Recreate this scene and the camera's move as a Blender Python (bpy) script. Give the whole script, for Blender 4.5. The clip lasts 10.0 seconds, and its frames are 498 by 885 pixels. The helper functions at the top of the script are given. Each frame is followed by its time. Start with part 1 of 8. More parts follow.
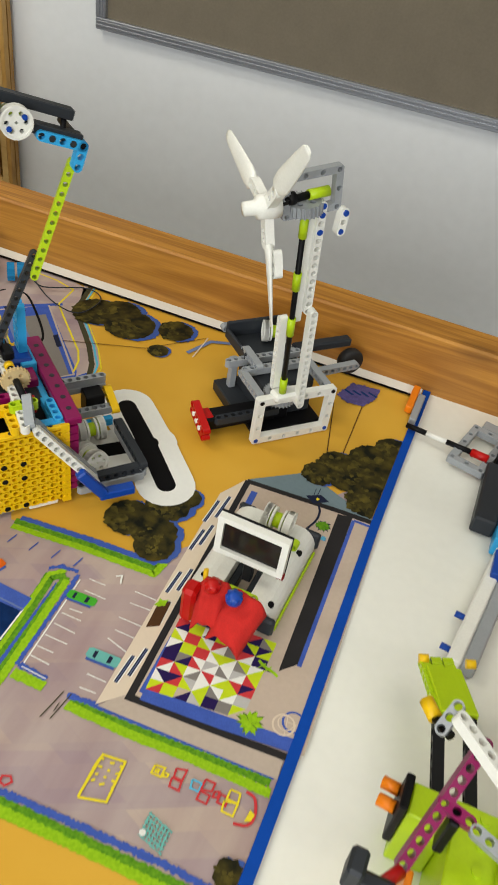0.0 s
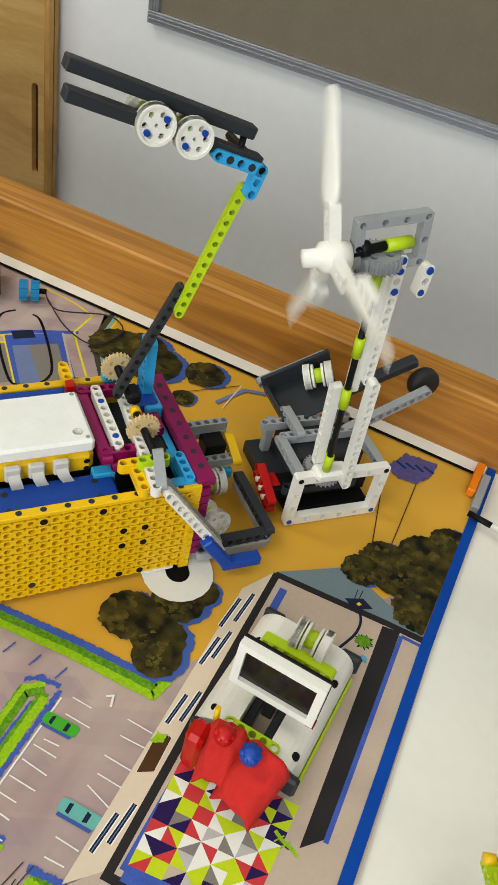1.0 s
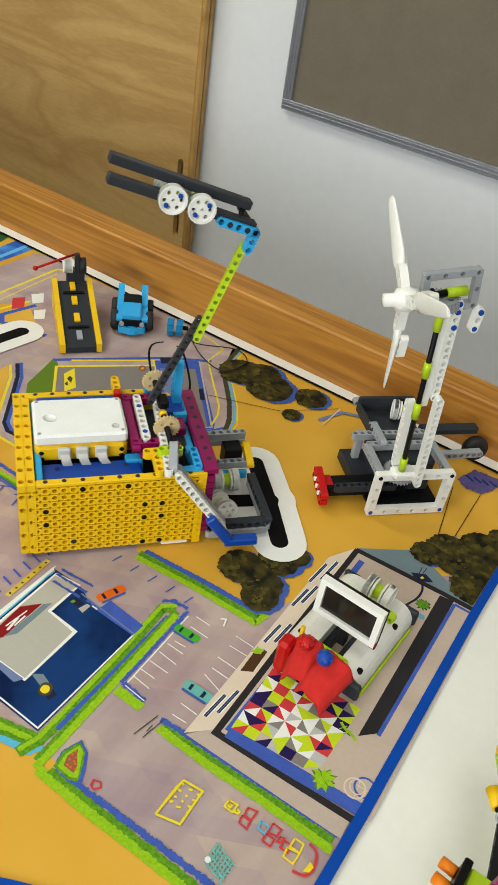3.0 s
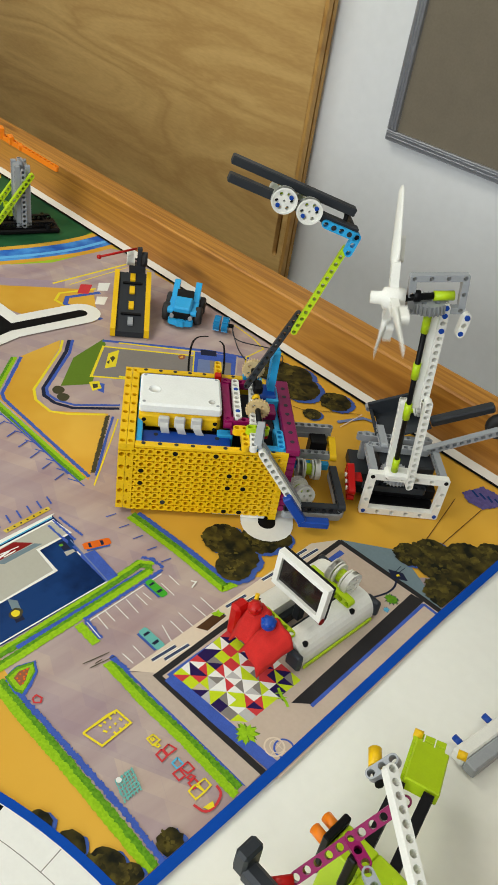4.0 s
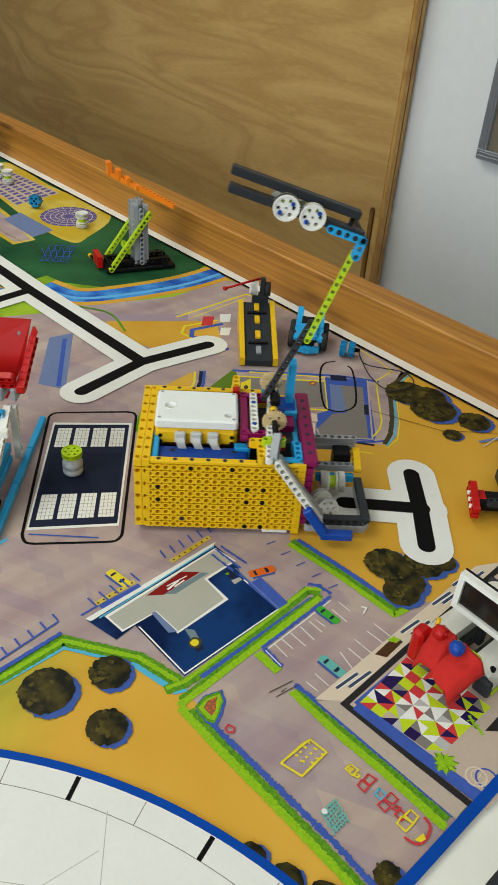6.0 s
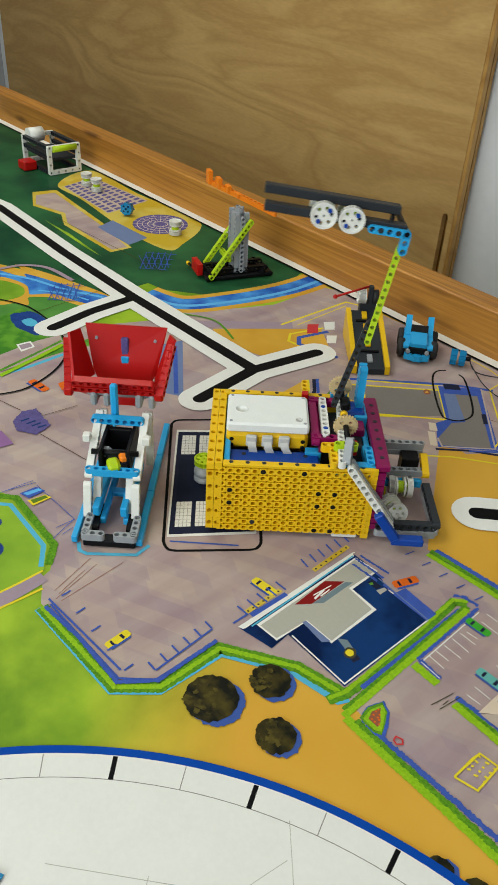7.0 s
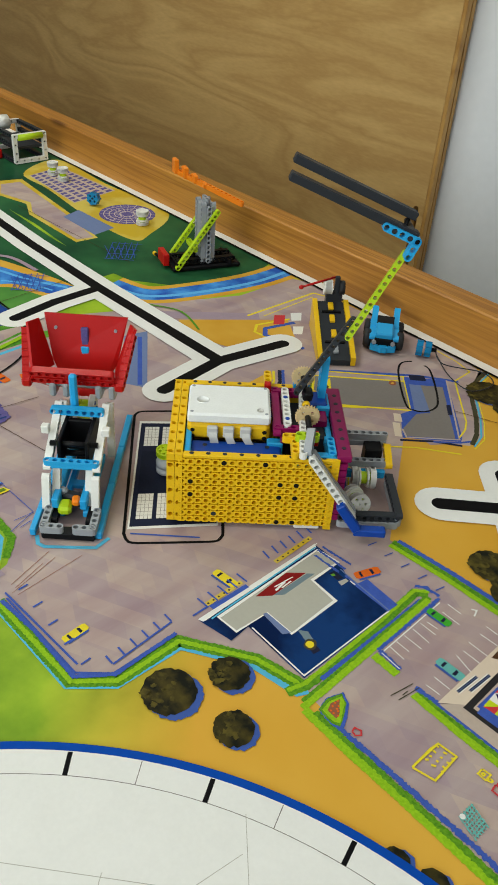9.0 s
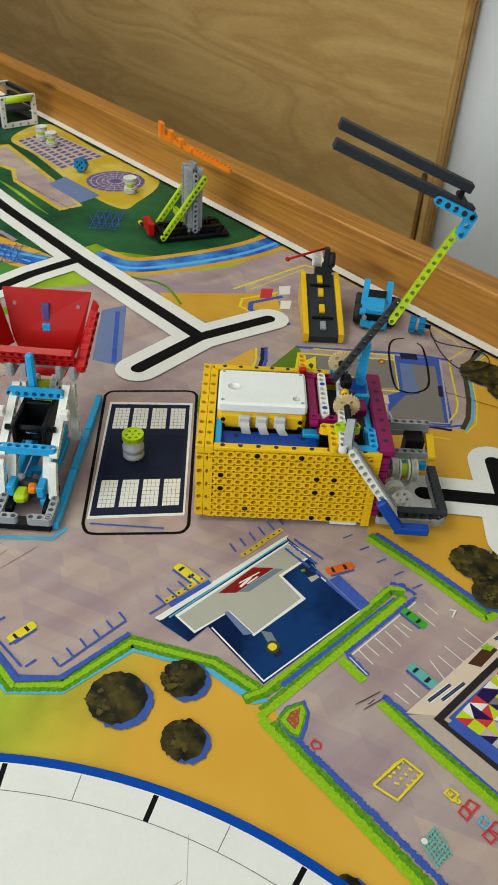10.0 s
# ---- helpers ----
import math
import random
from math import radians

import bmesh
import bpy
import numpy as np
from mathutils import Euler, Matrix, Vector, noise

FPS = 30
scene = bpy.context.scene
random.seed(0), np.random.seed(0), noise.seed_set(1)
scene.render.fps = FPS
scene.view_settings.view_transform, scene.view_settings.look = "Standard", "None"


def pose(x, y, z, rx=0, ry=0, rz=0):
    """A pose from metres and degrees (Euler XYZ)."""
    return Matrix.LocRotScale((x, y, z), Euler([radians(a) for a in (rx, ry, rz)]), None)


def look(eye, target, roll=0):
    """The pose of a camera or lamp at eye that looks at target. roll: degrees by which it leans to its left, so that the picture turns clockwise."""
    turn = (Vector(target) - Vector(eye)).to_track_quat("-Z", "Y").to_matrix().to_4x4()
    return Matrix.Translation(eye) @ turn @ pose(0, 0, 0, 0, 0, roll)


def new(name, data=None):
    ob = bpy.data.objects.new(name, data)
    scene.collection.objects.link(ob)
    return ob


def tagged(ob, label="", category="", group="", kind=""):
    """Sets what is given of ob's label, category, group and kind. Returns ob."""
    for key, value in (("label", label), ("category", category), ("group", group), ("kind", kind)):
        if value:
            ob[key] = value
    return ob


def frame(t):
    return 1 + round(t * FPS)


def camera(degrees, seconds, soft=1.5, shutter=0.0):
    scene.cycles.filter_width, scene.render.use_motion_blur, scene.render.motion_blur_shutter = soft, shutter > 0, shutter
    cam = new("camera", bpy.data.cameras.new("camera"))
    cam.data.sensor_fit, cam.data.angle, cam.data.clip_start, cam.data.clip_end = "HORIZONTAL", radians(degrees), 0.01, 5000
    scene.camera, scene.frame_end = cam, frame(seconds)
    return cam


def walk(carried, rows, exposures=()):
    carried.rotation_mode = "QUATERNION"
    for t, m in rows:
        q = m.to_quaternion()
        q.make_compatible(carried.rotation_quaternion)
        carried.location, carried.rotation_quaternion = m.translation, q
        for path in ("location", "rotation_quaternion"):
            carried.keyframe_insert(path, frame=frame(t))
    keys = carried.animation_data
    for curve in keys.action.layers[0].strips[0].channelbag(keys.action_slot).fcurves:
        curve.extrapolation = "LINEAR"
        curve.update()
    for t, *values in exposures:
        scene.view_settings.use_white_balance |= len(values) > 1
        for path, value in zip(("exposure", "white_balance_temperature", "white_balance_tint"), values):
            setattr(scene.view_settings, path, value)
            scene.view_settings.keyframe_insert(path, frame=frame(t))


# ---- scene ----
cam = camera(35.16, 10.0, 1.1, 0.22)
PATH = [
    (0, (0.1615, -0.7808, 0.5169), (-0.0455, -0.0457, -0.1288), 9.91),
    (0.5, (0.1260, -0.6848, 0.4968), (-0.0953, 0.0458, -0.1491), 11.48),
    (1, (0.0997, -0.6567, 0.4811), (-0.1323, 0.0698, -0.1657), 13.34),
    (1.5, (0.1062, -0.6532, 0.4800), (-0.1480, 0.0610, -0.1721), 12.39),
    (2, (0.1073, -0.6709, 0.4912), (-0.1691, 0.0423, -0.1530), 11.62),
    (2.5, (0.1461, -0.7779, 0.5422), (-0.1820, -0.0616, -0.0737), 9.66),
    (2.7, (0.1542, -0.8130, 0.5555), (-0.1905, -0.1045, -0.0603), 9.64),
    (3.8, (0.3025, -0.7857, 0.5538), (-0.1937, -0.1534, -0.0412), 9.76),
    (4, (0.3159, -0.7853, 0.5600), (-0.1936, -0.1675, -0.0389), 10.06),
    (4.5, (0.3213, -0.7861, 0.5630), (-0.2087, -0.1806, -0.0307), 10.25),
    (5, (0.2795, -0.8164, 0.5458), (-0.2705, -0.2233, -0.0424), 9.60),
    (5.2, (0.2580, -0.8366, 0.5424), (-0.3001, -0.2466, -0.0411), 8.96),
    (6.3, (0.2453, -0.8693, 0.5479), (-0.3425, -0.3021, -0.0289), 3.52),
    (6.5, (0.2246, -0.8915, 0.5492), (-0.3692, -0.3295, -0.0266), 3.59),
    (7, (0.1782, -0.9362, 0.5441), (-0.4330, -0.3928, -0.0314), 3.37),
    (7.5, (0.1627, -0.9462, 0.5361), (-0.4415, -0.3998, -0.0439), 3.69),
    (8, (0.1623, -0.9509, 0.5333), (-0.4375, -0.4027, -0.0496), 3.80),
    (8.5, (0.1704, -0.9441, 0.5356), (-0.4257, -0.3914, -0.0468), 4.08),
    (9, (0.1849, -0.9209, 0.5382), (-0.4035, -0.3580, -0.0423), 4.40),
    (9.5, (0.1869, -0.9062, 0.5362), (-0.3796, -0.3221, -0.0450), 4.29),
    (10, (0.1783, -0.8518, 0.5224), (-0.4059, -0.3186, -0.0895), 3.99),
]
walk(cam, [(t, look(eye, target, roll)) for t, eye, target, roll in PATH], [(0, -0.15, 6900, 14), (2.7, -0.1, 6750, 12), (4, -0.17, 6700, 12), (5.2, -0.28, 6550, 10.5), (6.3, -0.4, 6500, 10), (10, -0.4, 6500, 10)])

# ---- world and light ----
world = bpy.data.worlds.new("room_air")
world.use_nodes = True
world.node_tree.nodes["Background"].inputs[0].default_value = (0.9, 0.95, 1.0, 1)
world.node_tree.nodes["Background"].inputs[1].default_value = 0.05
scene.world = world
scene.view_settings.exposure = 0.0


def ceiling_tube(x, y, power):
    lamp = bpy.data.lights.new("ceiling_light", "AREA")
    lamp.shape, lamp.size, lamp.size_y, lamp.energy = "RECTANGLE", 1.2, 0.6, power
    lamp.color = (0.95, 0.955, 0.85)
    ob = new("ceiling_lamp", lamp)
    ob.matrix_world = pose(x, y, 1.92)


for lx, ly, lp in ((-1.8, -0.35, 25), (0.8, -0.2, 7.0), (-0.8, -1.7, 19.5), (1.0, -1.8, 7.5)):
    ceiling_tube(lx, ly, lp)

# cool fill lamp added behind the camera to brighten the far wall
fill_lamp = bpy.data.lights.new("front_fill", "AREA")
fill_lamp.shape, fill_lamp.size, fill_lamp.size_y, fill_lamp.energy, fill_lamp.color = "RECTANGLE", 2.2, 1.2, 70, (0.88, 0.96, 1.0)
new("front_fill", fill_lamp).matrix_world = pose(0.2, -3.16, 0.95, 90, 0, 0)


# ---- materials ----
def material(name, rgb, rough=0.4, metal=0.0, vary=0.08, scale=40.0, bump=0.0, bump_scale=200.0, coat=0.0, spec=0.5):
    m = bpy.data.materials.new(name)
    m.use_nodes = True
    n, l = m.node_tree.nodes, m.node_tree.links
    b = n["Principled BSDF"]
    b.inputs["Roughness"].default_value, b.inputs["Metallic"].default_value = rough, metal
    b.inputs["Coat Weight"].default_value = coat
    b.inputs["Specular IOR Level"].default_value = spec
    geo = n.new("ShaderNodeNewGeometry")
    t1, t2 = n.new("ShaderNodeTexNoise"), n.new("ShaderNodeTexNoise")
    t1.inputs["Scale"].default_value, t2.inputs["Scale"].default_value = scale, scale * 9
    t1.inputs["Detail"].default_value = 4
    l.new(geo.outputs["Position"], t1.inputs["Vector"])
    l.new(geo.outputs["Position"], t2.inputs["Vector"])
    add = n.new("ShaderNodeMath")
    add.operation = "ADD"
    l.new(t1.outputs["Fac"], add.inputs[0])
    l.new(t2.outputs["Fac"], add.inputs[1])
    ramp = n.new("ShaderNodeMapRange")
    ramp.inputs["From Min"].default_value, ramp.inputs["From Max"].default_value = 0.6, 1.4
    ramp.inputs["To Min"].default_value, ramp.inputs["To Max"].default_value = 1 - vary, 1 + vary
    l.new(add.outputs[0], ramp.inputs["Value"])
    mul = n.new("ShaderNodeMix")
    mul.data_type, mul.blend_type = "RGBA", "MULTIPLY"
    mul.inputs["Factor"].default_value = 1.0
    mul.inputs["A"].default_value = (*rgb, 1)
    l.new(ramp.outputs["Result"], mul.inputs["B"])
    l.new(mul.outputs["Result"], b.inputs["Base Color"])
    if bump:
        t3, bp = n.new("ShaderNodeTexNoise"), n.new("ShaderNodeBump")
        t3.inputs["Scale"].default_value = bump_scale
        bp.inputs["Strength"].default_value, bp.inputs["Distance"].default_value = bump, 0.001
        l.new(geo.outputs["Position"], t3.inputs["Vector"])
        l.new(t3.outputs["Fac"], bp.inputs["Height"])
        l.new(bp.outputs["Normal"], b.inputs["Normal"])
    return m


def two_tone(name, a, b_rgb, scale, lo=0.45, hi=0.55, rough=0.35, detail=6.0, stretch=(1, 1, 1), turn=0.0, spec=0.5):
    """Two colours broken up by noise, stretched along one way."""
    m = bpy.data.materials.new(name)
    m.use_nodes = True
    n, l = m.node_tree.nodes, m.node_tree.links
    b = n["Principled BSDF"]
    b.inputs["Roughness"].default_value = rough
    b.inputs["Specular IOR Level"].default_value = spec
    geo, mp, t1 = n.new("ShaderNodeNewGeometry"), n.new("ShaderNodeMapping"), n.new("ShaderNodeTexNoise")
    mp.inputs["Scale"].default_value = stretch
    mp.inputs["Rotation"].default_value = (0, 0, radians(turn))
    t1.inputs["Scale"].default_value, t1.inputs["Detail"].default_value = scale, detail
    l.new(geo.outputs["Position"], mp.inputs["Vector"])
    l.new(mp.outputs["Vector"], t1.inputs["Vector"])
    ramp = n.new("ShaderNodeValToRGB")
    ramp.color_ramp.elements[0].position, ramp.color_ramp.elements[1].position = lo, hi
    ramp.color_ramp.elements[0].color, ramp.color_ramp.elements[1].color = (*a, 1), (*b_rgb, 1)
    l.new(t1.outputs["Fac"], ramp.inputs["Fac"])
    l.new(ramp.outputs["Color"], b.inputs["Base Color"])
    return m


def wood(name, dark, light, along, ring=14.0, rough=0.5, knots=True):
    """Sawn timber with grain along x ('x') or standing ('z'), growth bands and dark knots."""
    m = bpy.data.materials.new(name)
    m.use_nodes = True
    n, l = m.node_tree.nodes, m.node_tree.links
    b = n["Principled BSDF"]
    b.inputs["Roughness"].default_value = rough
    geo, mp = n.new("ShaderNodeNewGeometry"), n.new("ShaderNodeMapping")
    mp.inputs["Scale"].default_value = {"x": (0.30, 9, 9), "z": (1.3, 1.3, 0.7), "p": (0.55, 0.55, 2.6)}[along]
    l.new(geo.outputs["Position"], mp.inputs["Vector"])
    warp, fine = n.new("ShaderNodeTexNoise"), n.new("ShaderNodeTexNoise")
    warp.inputs["Scale"].default_value, warp.inputs["Detail"].default_value, warp.inputs["Distortion"].default_value = 2.4, 3, 1.4
    fine.inputs["Scale"].default_value, fine.inputs["Detail"].default_value = 60, 6
    l.new(mp.outputs["Vector"], warp.inputs["Vector"])
    l.new(mp.outputs["Vector"], fine.inputs["Vector"])
    k = n.new("ShaderNodeMath")
    k.operation, k.inputs[1].default_value = "MULTIPLY", ring
    l.new(warp.outputs["Fac"], k.inputs[0])
    fr = n.new("ShaderNodeMath")
    fr.operation, fr.inputs[1].default_value = "PINGPONG", 1.0
    l.new(k.outputs[0], fr.inputs[0])
    mixf = n.new("ShaderNodeMath")
    mixf.operation, mixf.inputs[1].default_value, mixf.inputs[2].default_value = "MULTIPLY_ADD", 0.55, 0.0
    l.new(fr.outputs[0], mixf.inputs[0])
    sm = n.new("ShaderNodeMath")
    sm.operation = "ADD"
    f2 = n.new("ShaderNodeMath")
    f2.operation, f2.inputs[1].default_value = "MULTIPLY", 0.6
    l.new(fine.outputs["Fac"], f2.inputs[0])
    l.new(mixf.outputs[0], sm.inputs[0])
    l.new(f2.outputs[0], sm.inputs[1])
    ramp = n.new("ShaderNodeValToRGB")
    ramp.color_ramp.elements[0].position, ramp.color_ramp.elements[1].position = 0.15, 0.85
    ramp.color_ramp.elements[0].color, ramp.color_ramp.elements[1].color = (*light, 1), (*dark, 1)
    l.new(sm.outputs[0], ramp.inputs["Fac"])
    last = ramp.outputs["Color"]
    if knots:
        vo, vm = n.new("ShaderNodeTexVoronoi"), n.new("ShaderNodeMapping")
        vm.inputs["Scale"].default_value = (2.2, 9, 9)
        vo.inputs["Scale"].default_value, vo.inputs["Randomness"].default_value = 1.5, 1.0
        l.new(geo.outputs["Position"], vm.inputs["Vector"])
        l.new(vm.outputs["Vector"], vo.inputs["Vector"])
        kr = n.new("ShaderNodeMapRange")
        kr.inputs["From Min"].default_value, kr.inputs["From Max"].default_value = 0.06, 0.16
        kr.inputs["To Min"].default_value, kr.inputs["To Max"].default_value = 0.85, 0.0
        l.new(vo.outputs["Distance"], kr.inputs["Value"])
        mx = n.new("ShaderNodeMix")
        mx.data_type = "RGBA"
        l.new(kr.outputs["Result"], mx.inputs["Factor"])
        l.new(last, mx.inputs["A"])
        mx.inputs["B"].default_value = (dark[0] * 0.3, dark[1] * 0.25, dark[2] * 0.2, 1)
        last = mx.outputs["Result"]
    l.new(last, b.inputs["Base Color"])
    bp = n.new("ShaderNodeBump")
    bp.inputs["Strength"].default_value, bp.inputs["Distance"].default_value = 0.25, 0.001
    l.new(fine.outputs["Fac"], bp.inputs["Height"])
    l.new(bp.outputs["Normal"], b.inputs["Normal"])
    return m


def plastic(name, rgb, rough=0.34, spec=0.30):
    return material(name, rgb, rough, vary=0.05, scale=60, bump=0.03, bump_scale=300, spec=spec)


YELLOW = plastic("yellow_plastic", (0.80, 0.49, 0.008))
WHITE = plastic("white_plastic", (0.78, 0.78, 0.73))
HUBWHITE = plastic("hub_white_plastic", (0.80, 0.82, 0.80), 0.4)
BLUE = plastic("blue_plastic", (0.004, 0.055, 0.34))
AZURE = plastic("azure_plastic", (0.02, 0.36, 0.72))
MAGENTA = plastic("magenta_plastic", (0.22, 0.003, 0.075))
LIME = plastic("lime_plastic", (0.42, 0.60, 0.012))
RED = plastic("red_plastic", (0.46, 0.006, 0.005))
ORANGE = plastic("orange_plastic", (0.85, 0.22, 0.01))
BLACK = plastic("black_plastic", (0.005, 0.005, 0.006), 0.45, 0.15)
DGREY = plastic("dark_grey_plastic", (0.026, 0.030, 0.036), 0.42, 0.2)
LGREY = plastic("light_grey_plastic", (0.30, 0.32, 0.34))
TAN = plastic("tan_plastic", (0.62, 0.47, 0.24))
TYRE = material("black_rubber", (0.012, 0.012, 0.013), 0.7)
SMOKE = plastic("smoky_screen", (0.015, 0.013, 0.012), 0.12)
CABLE = plastic("grey_cable", (0.55, 0.55, 0.52), 0.45)
BLUEGEM = plastic("translucent_blue_plastic", (0.01, 0.20, 0.42), 0.12)
CLOTH = material("red_felt", (0.50, 0.012, 0.008), 0.9, vary=0.15, scale=120, bump=0.3, bump_scale=900)
PAINT = material("wall_paint", (0.83, 0.85, 0.86), 0.7, vary=0.03, scale=4, bump=0.05, bump_scale=150)
BOARD = material("pin_board_felt", (0.19, 0.16, 0.115), 0.9, vary=0.08, scale=20, bump=0.2, bump_scale=700)
ALU = material("brushed_aluminium", (0.42, 0.44, 0.48), 0.35, metal=0.7, vary=0.05)
TABLE = material("white_melamine", (0.80, 0.80, 0.74), 0.35, vary=0.025, scale=12)
CARPET = material("grey_carpet", (0.16, 0.16, 0.17), 0.95, vary=0.2, scale=80)
# unseen walls and ceiling are kept dim so less light bounces back
DULL = material("low_bounce_paint", (0.40, 0.41, 0.42), 0.8, vary=0.03, scale=4)
CEIL = material("ceiling_paint", (0.6, 0.6, 0.58), 0.8, vary=0.02)
PINE = wood("pine_board", (0.33, 0.130, 0.016), (0.56, 0.255, 0.038), "x", 10)
PLY = wood("plywood", (0.50, 0.295, 0.095), (0.68, 0.445, 0.165), "p", 6, knots=False)
PINEUP = wood("pine_batten", (0.40, 0.20, 0.045), (0.58, 0.33, 0.09), "z", 12, knots=False)


def ink(name, rgb, vary=0.06, scale=30):
    return material(name, rgb, 0.55, vary=vary, scale=scale, spec=0.05)


def mat_base():
    """Sand on one side and grass on the other, with a ragged soft border between them."""
    m = two_tone("printed_ground", (0.62, 0.33, 0.035), (0.70, 0.40, 0.06), 7, 0.3, 0.7, 0.38, 3, spec=0.05)
    n, l = m.node_tree.nodes, m.node_tree.links
    geo, sep, nz = n.new("ShaderNodeNewGeometry"), n.new("ShaderNodeSeparateXYZ"), n.new("ShaderNodeTexNoise")
    l.new(geo.outputs["Position"], sep.inputs["Vector"])
    nz.inputs["Scale"].default_value, nz.inputs["Detail"].default_value = 14, 5
    l.new(geo.outputs["Position"], nz.inputs["Vector"])
    a, c, d = n.new("ShaderNodeMath"), n.new("ShaderNodeMath"), n.new("ShaderNodeMapRange")
    a.operation, a.inputs[1].default_value = "MULTIPLY_ADD", 0.75
    l.new(sep.outputs["Y"], a.inputs[0])
    l.new(sep.outputs["X"], a.inputs[2])
    c.operation, c.inputs[1].default_value = "MULTIPLY_ADD", 0.09
    l.new(nz.outputs["Fac"], c.inputs[0])
    l.new(a.outputs[0], c.inputs[2])
    d.inputs["From Min"].default_value, d.inputs["From Max"].default_value = -0.72, -0.56
    l.new(c.outputs[0], d.inputs["Value"])
    g = n.new("ShaderNodeValToRGB")
    g.color_ramp.elements[0].position, g.color_ramp.elements[1].position = 0.35, 0.65
    g.color_ramp.elements[0].color, g.color_ramp.elements[1].color = (0.14, 0.27, 0.015, 1), (0.34, 0.50, 0.03, 1)
    l.new(nz.outputs["Fac"], g.inputs["Fac"])
    mx = n.new("ShaderNodeMix")
    mx.data_type = "RGBA"
    l.new(d.outputs["Result"], mx.inputs["Factor"])
    l.new(g.outputs["Color"], mx.inputs["A"])
    l.new(n["Color Ramp"].outputs["Color"], mx.inputs["B"])
    l.new(mx.outputs["Result"], n["Principled BSDF"].inputs["Base Color"])
    return m


GROUNDP = mat_base()


def paving():
    """Pinkish grey brush strokes over faint paving blocks."""
    m = two_tone("printed_paving_ink", (0.36, 0.265, 0.255), (0.47, 0.385, 0.345), 9, 0.34, 0.66, 0.55, 6, (3.0, 0.6, 1), -48, 0.05)
    n, l = m.node_tree.nodes, m.node_tree.links
    geo = n.new("ShaderNodeNewGeometry")
    last = n["Color Ramp"].outputs["Color"]
    for turn, size, fac, one, two in ((-48, 10, 0.75, (0.86, 0.84, 0.95, 1), (1.10, 1.07, 1.0, 1)), (-46, 4.3, 0.6, (0.90, 0.86, 0.97, 1), (1.05, 1.06, 1.02, 1))):
        mp, br, mx = n.new("ShaderNodeMapping"), n.new("ShaderNodeTexBrick"), n.new("ShaderNodeMix")
        mp.inputs["Rotation"].default_value = (0, 0, radians(turn))
        mp.inputs["Scale"].default_value = (1.0, 2.1, 1.0)
        br.inputs["Scale"].default_value = size
        br.offset, br.squash = 0.37, 1.3
        br.inputs["Mortar Size"].default_value, br.inputs["Mortar Smooth"].default_value, br.inputs["Bias"].default_value = 0.004, 1.0, 0.0
        br.inputs["Color1"].default_value, br.inputs["Color2"].default_value, br.inputs["Mortar"].default_value = one, two, (0.96, 0.95, 0.99, 1)
        l.new(geo.outputs["Position"], mp.inputs["Vector"])
        l.new(mp.outputs["Vector"], br.inputs["Vector"])
        mx.data_type, mx.blend_type = "RGBA", "MULTIPLY"
        mx.inputs["Factor"].default_value = fac
        l.new(last, mx.inputs["A"])
        l.new(br.outputs["Color"], mx.inputs["B"])
        last = mx.outputs["Result"]
    l.new(last, n["Principled BSDF"].inputs["Base Color"])
    return m


PAVE = paving()
OSAND = two_tone("printed_sand_ink", (0.58, 0.30, 0.03), (0.68, 0.40, 0.06), 9, 0.35, 0.65, 0.38, 3, spec=0.05)
YSAND = two_tone("printed_yellow_sand_ink", (0.55, 0.38, 0.03), (0.62, 0.48, 0.09), 12, rough=0.38, spec=0.05)
DGREEN = two_tone("printed_meadow_ink", (0.009, 0.055, 0.026), (0.028, 0.125, 0.045), 9, 0.35, 0.65, 0.38, 4, spec=0.05)
LGREEN = two_tone("printed_lawn_ink", (0.15, 0.30, 0.02), (0.30, 0.48, 0.035), 12, 0.35, 0.65, 0.38, 4, spec=0.05)
GREEN = two_tone("printed_green_ink", (0.05, 0.20, 0.02), (0.12, 0.32, 0.03), 40, 0.4, 0.6, 0.38, spec=0.05)
MIDGREEN = two_tone("printed_glade_ink", (0.045, 0.17, 0.035), (0.11, 0.30, 0.055), 10, 0.35, 0.65, 0.55, 4, spec=0.05)
HEDGE = two_tone("printed_hedge_ink", (0.060, 0.20, 0.012), (0.135, 0.33, 0.018), 420, 0.35, 0.65, 0.55, spec=0.05)
LGREENH = two_tone("printed_light_hedge_ink", (0.22, 0.43, 0.012), (0.30, 0.53, 0.018), 480, 0.35, 0.65, 0.55, spec=0.05)
TREEINK = two_tone("printed_tree_ink", (0.011, 0.012, 0.008), (0.085, 0.066, 0.015), 70, 0.38, 0.75, 0.38, 9, spec=0.05)
TREELIT = two_tone("printed_leaf_ink", (0.026, 0.023, 0.010), (0.125, 0.098, 0.020), 110, 0.36, 0.70, 0.42, 9, spec=0.05)
RIVER = two_tone("printed_river_ink", (0.02, 0.10, 0.44), (0.07, 0.30, 0.70), 22, 0.4, 0.6, 0.38, 4, spec=0.05)
RIVERL, BLUEP, NAVY, NAVYG = ink("printed_light_water", (0.12, 0.42, 0.78)), ink("printed_blue_ink", (0.05, 0.10, 0.40), 0.2, 90), two_tone("printed_navy_ink", (0.003, 0.013, 0.060), (0.008, 0.040, 0.15), 10, spec=0.05), ink("printed_slate_ink", (0.016, 0.02, 0.045))
BORDERP = ink("printed_border_blue", (0.003, 0.06, 0.36))
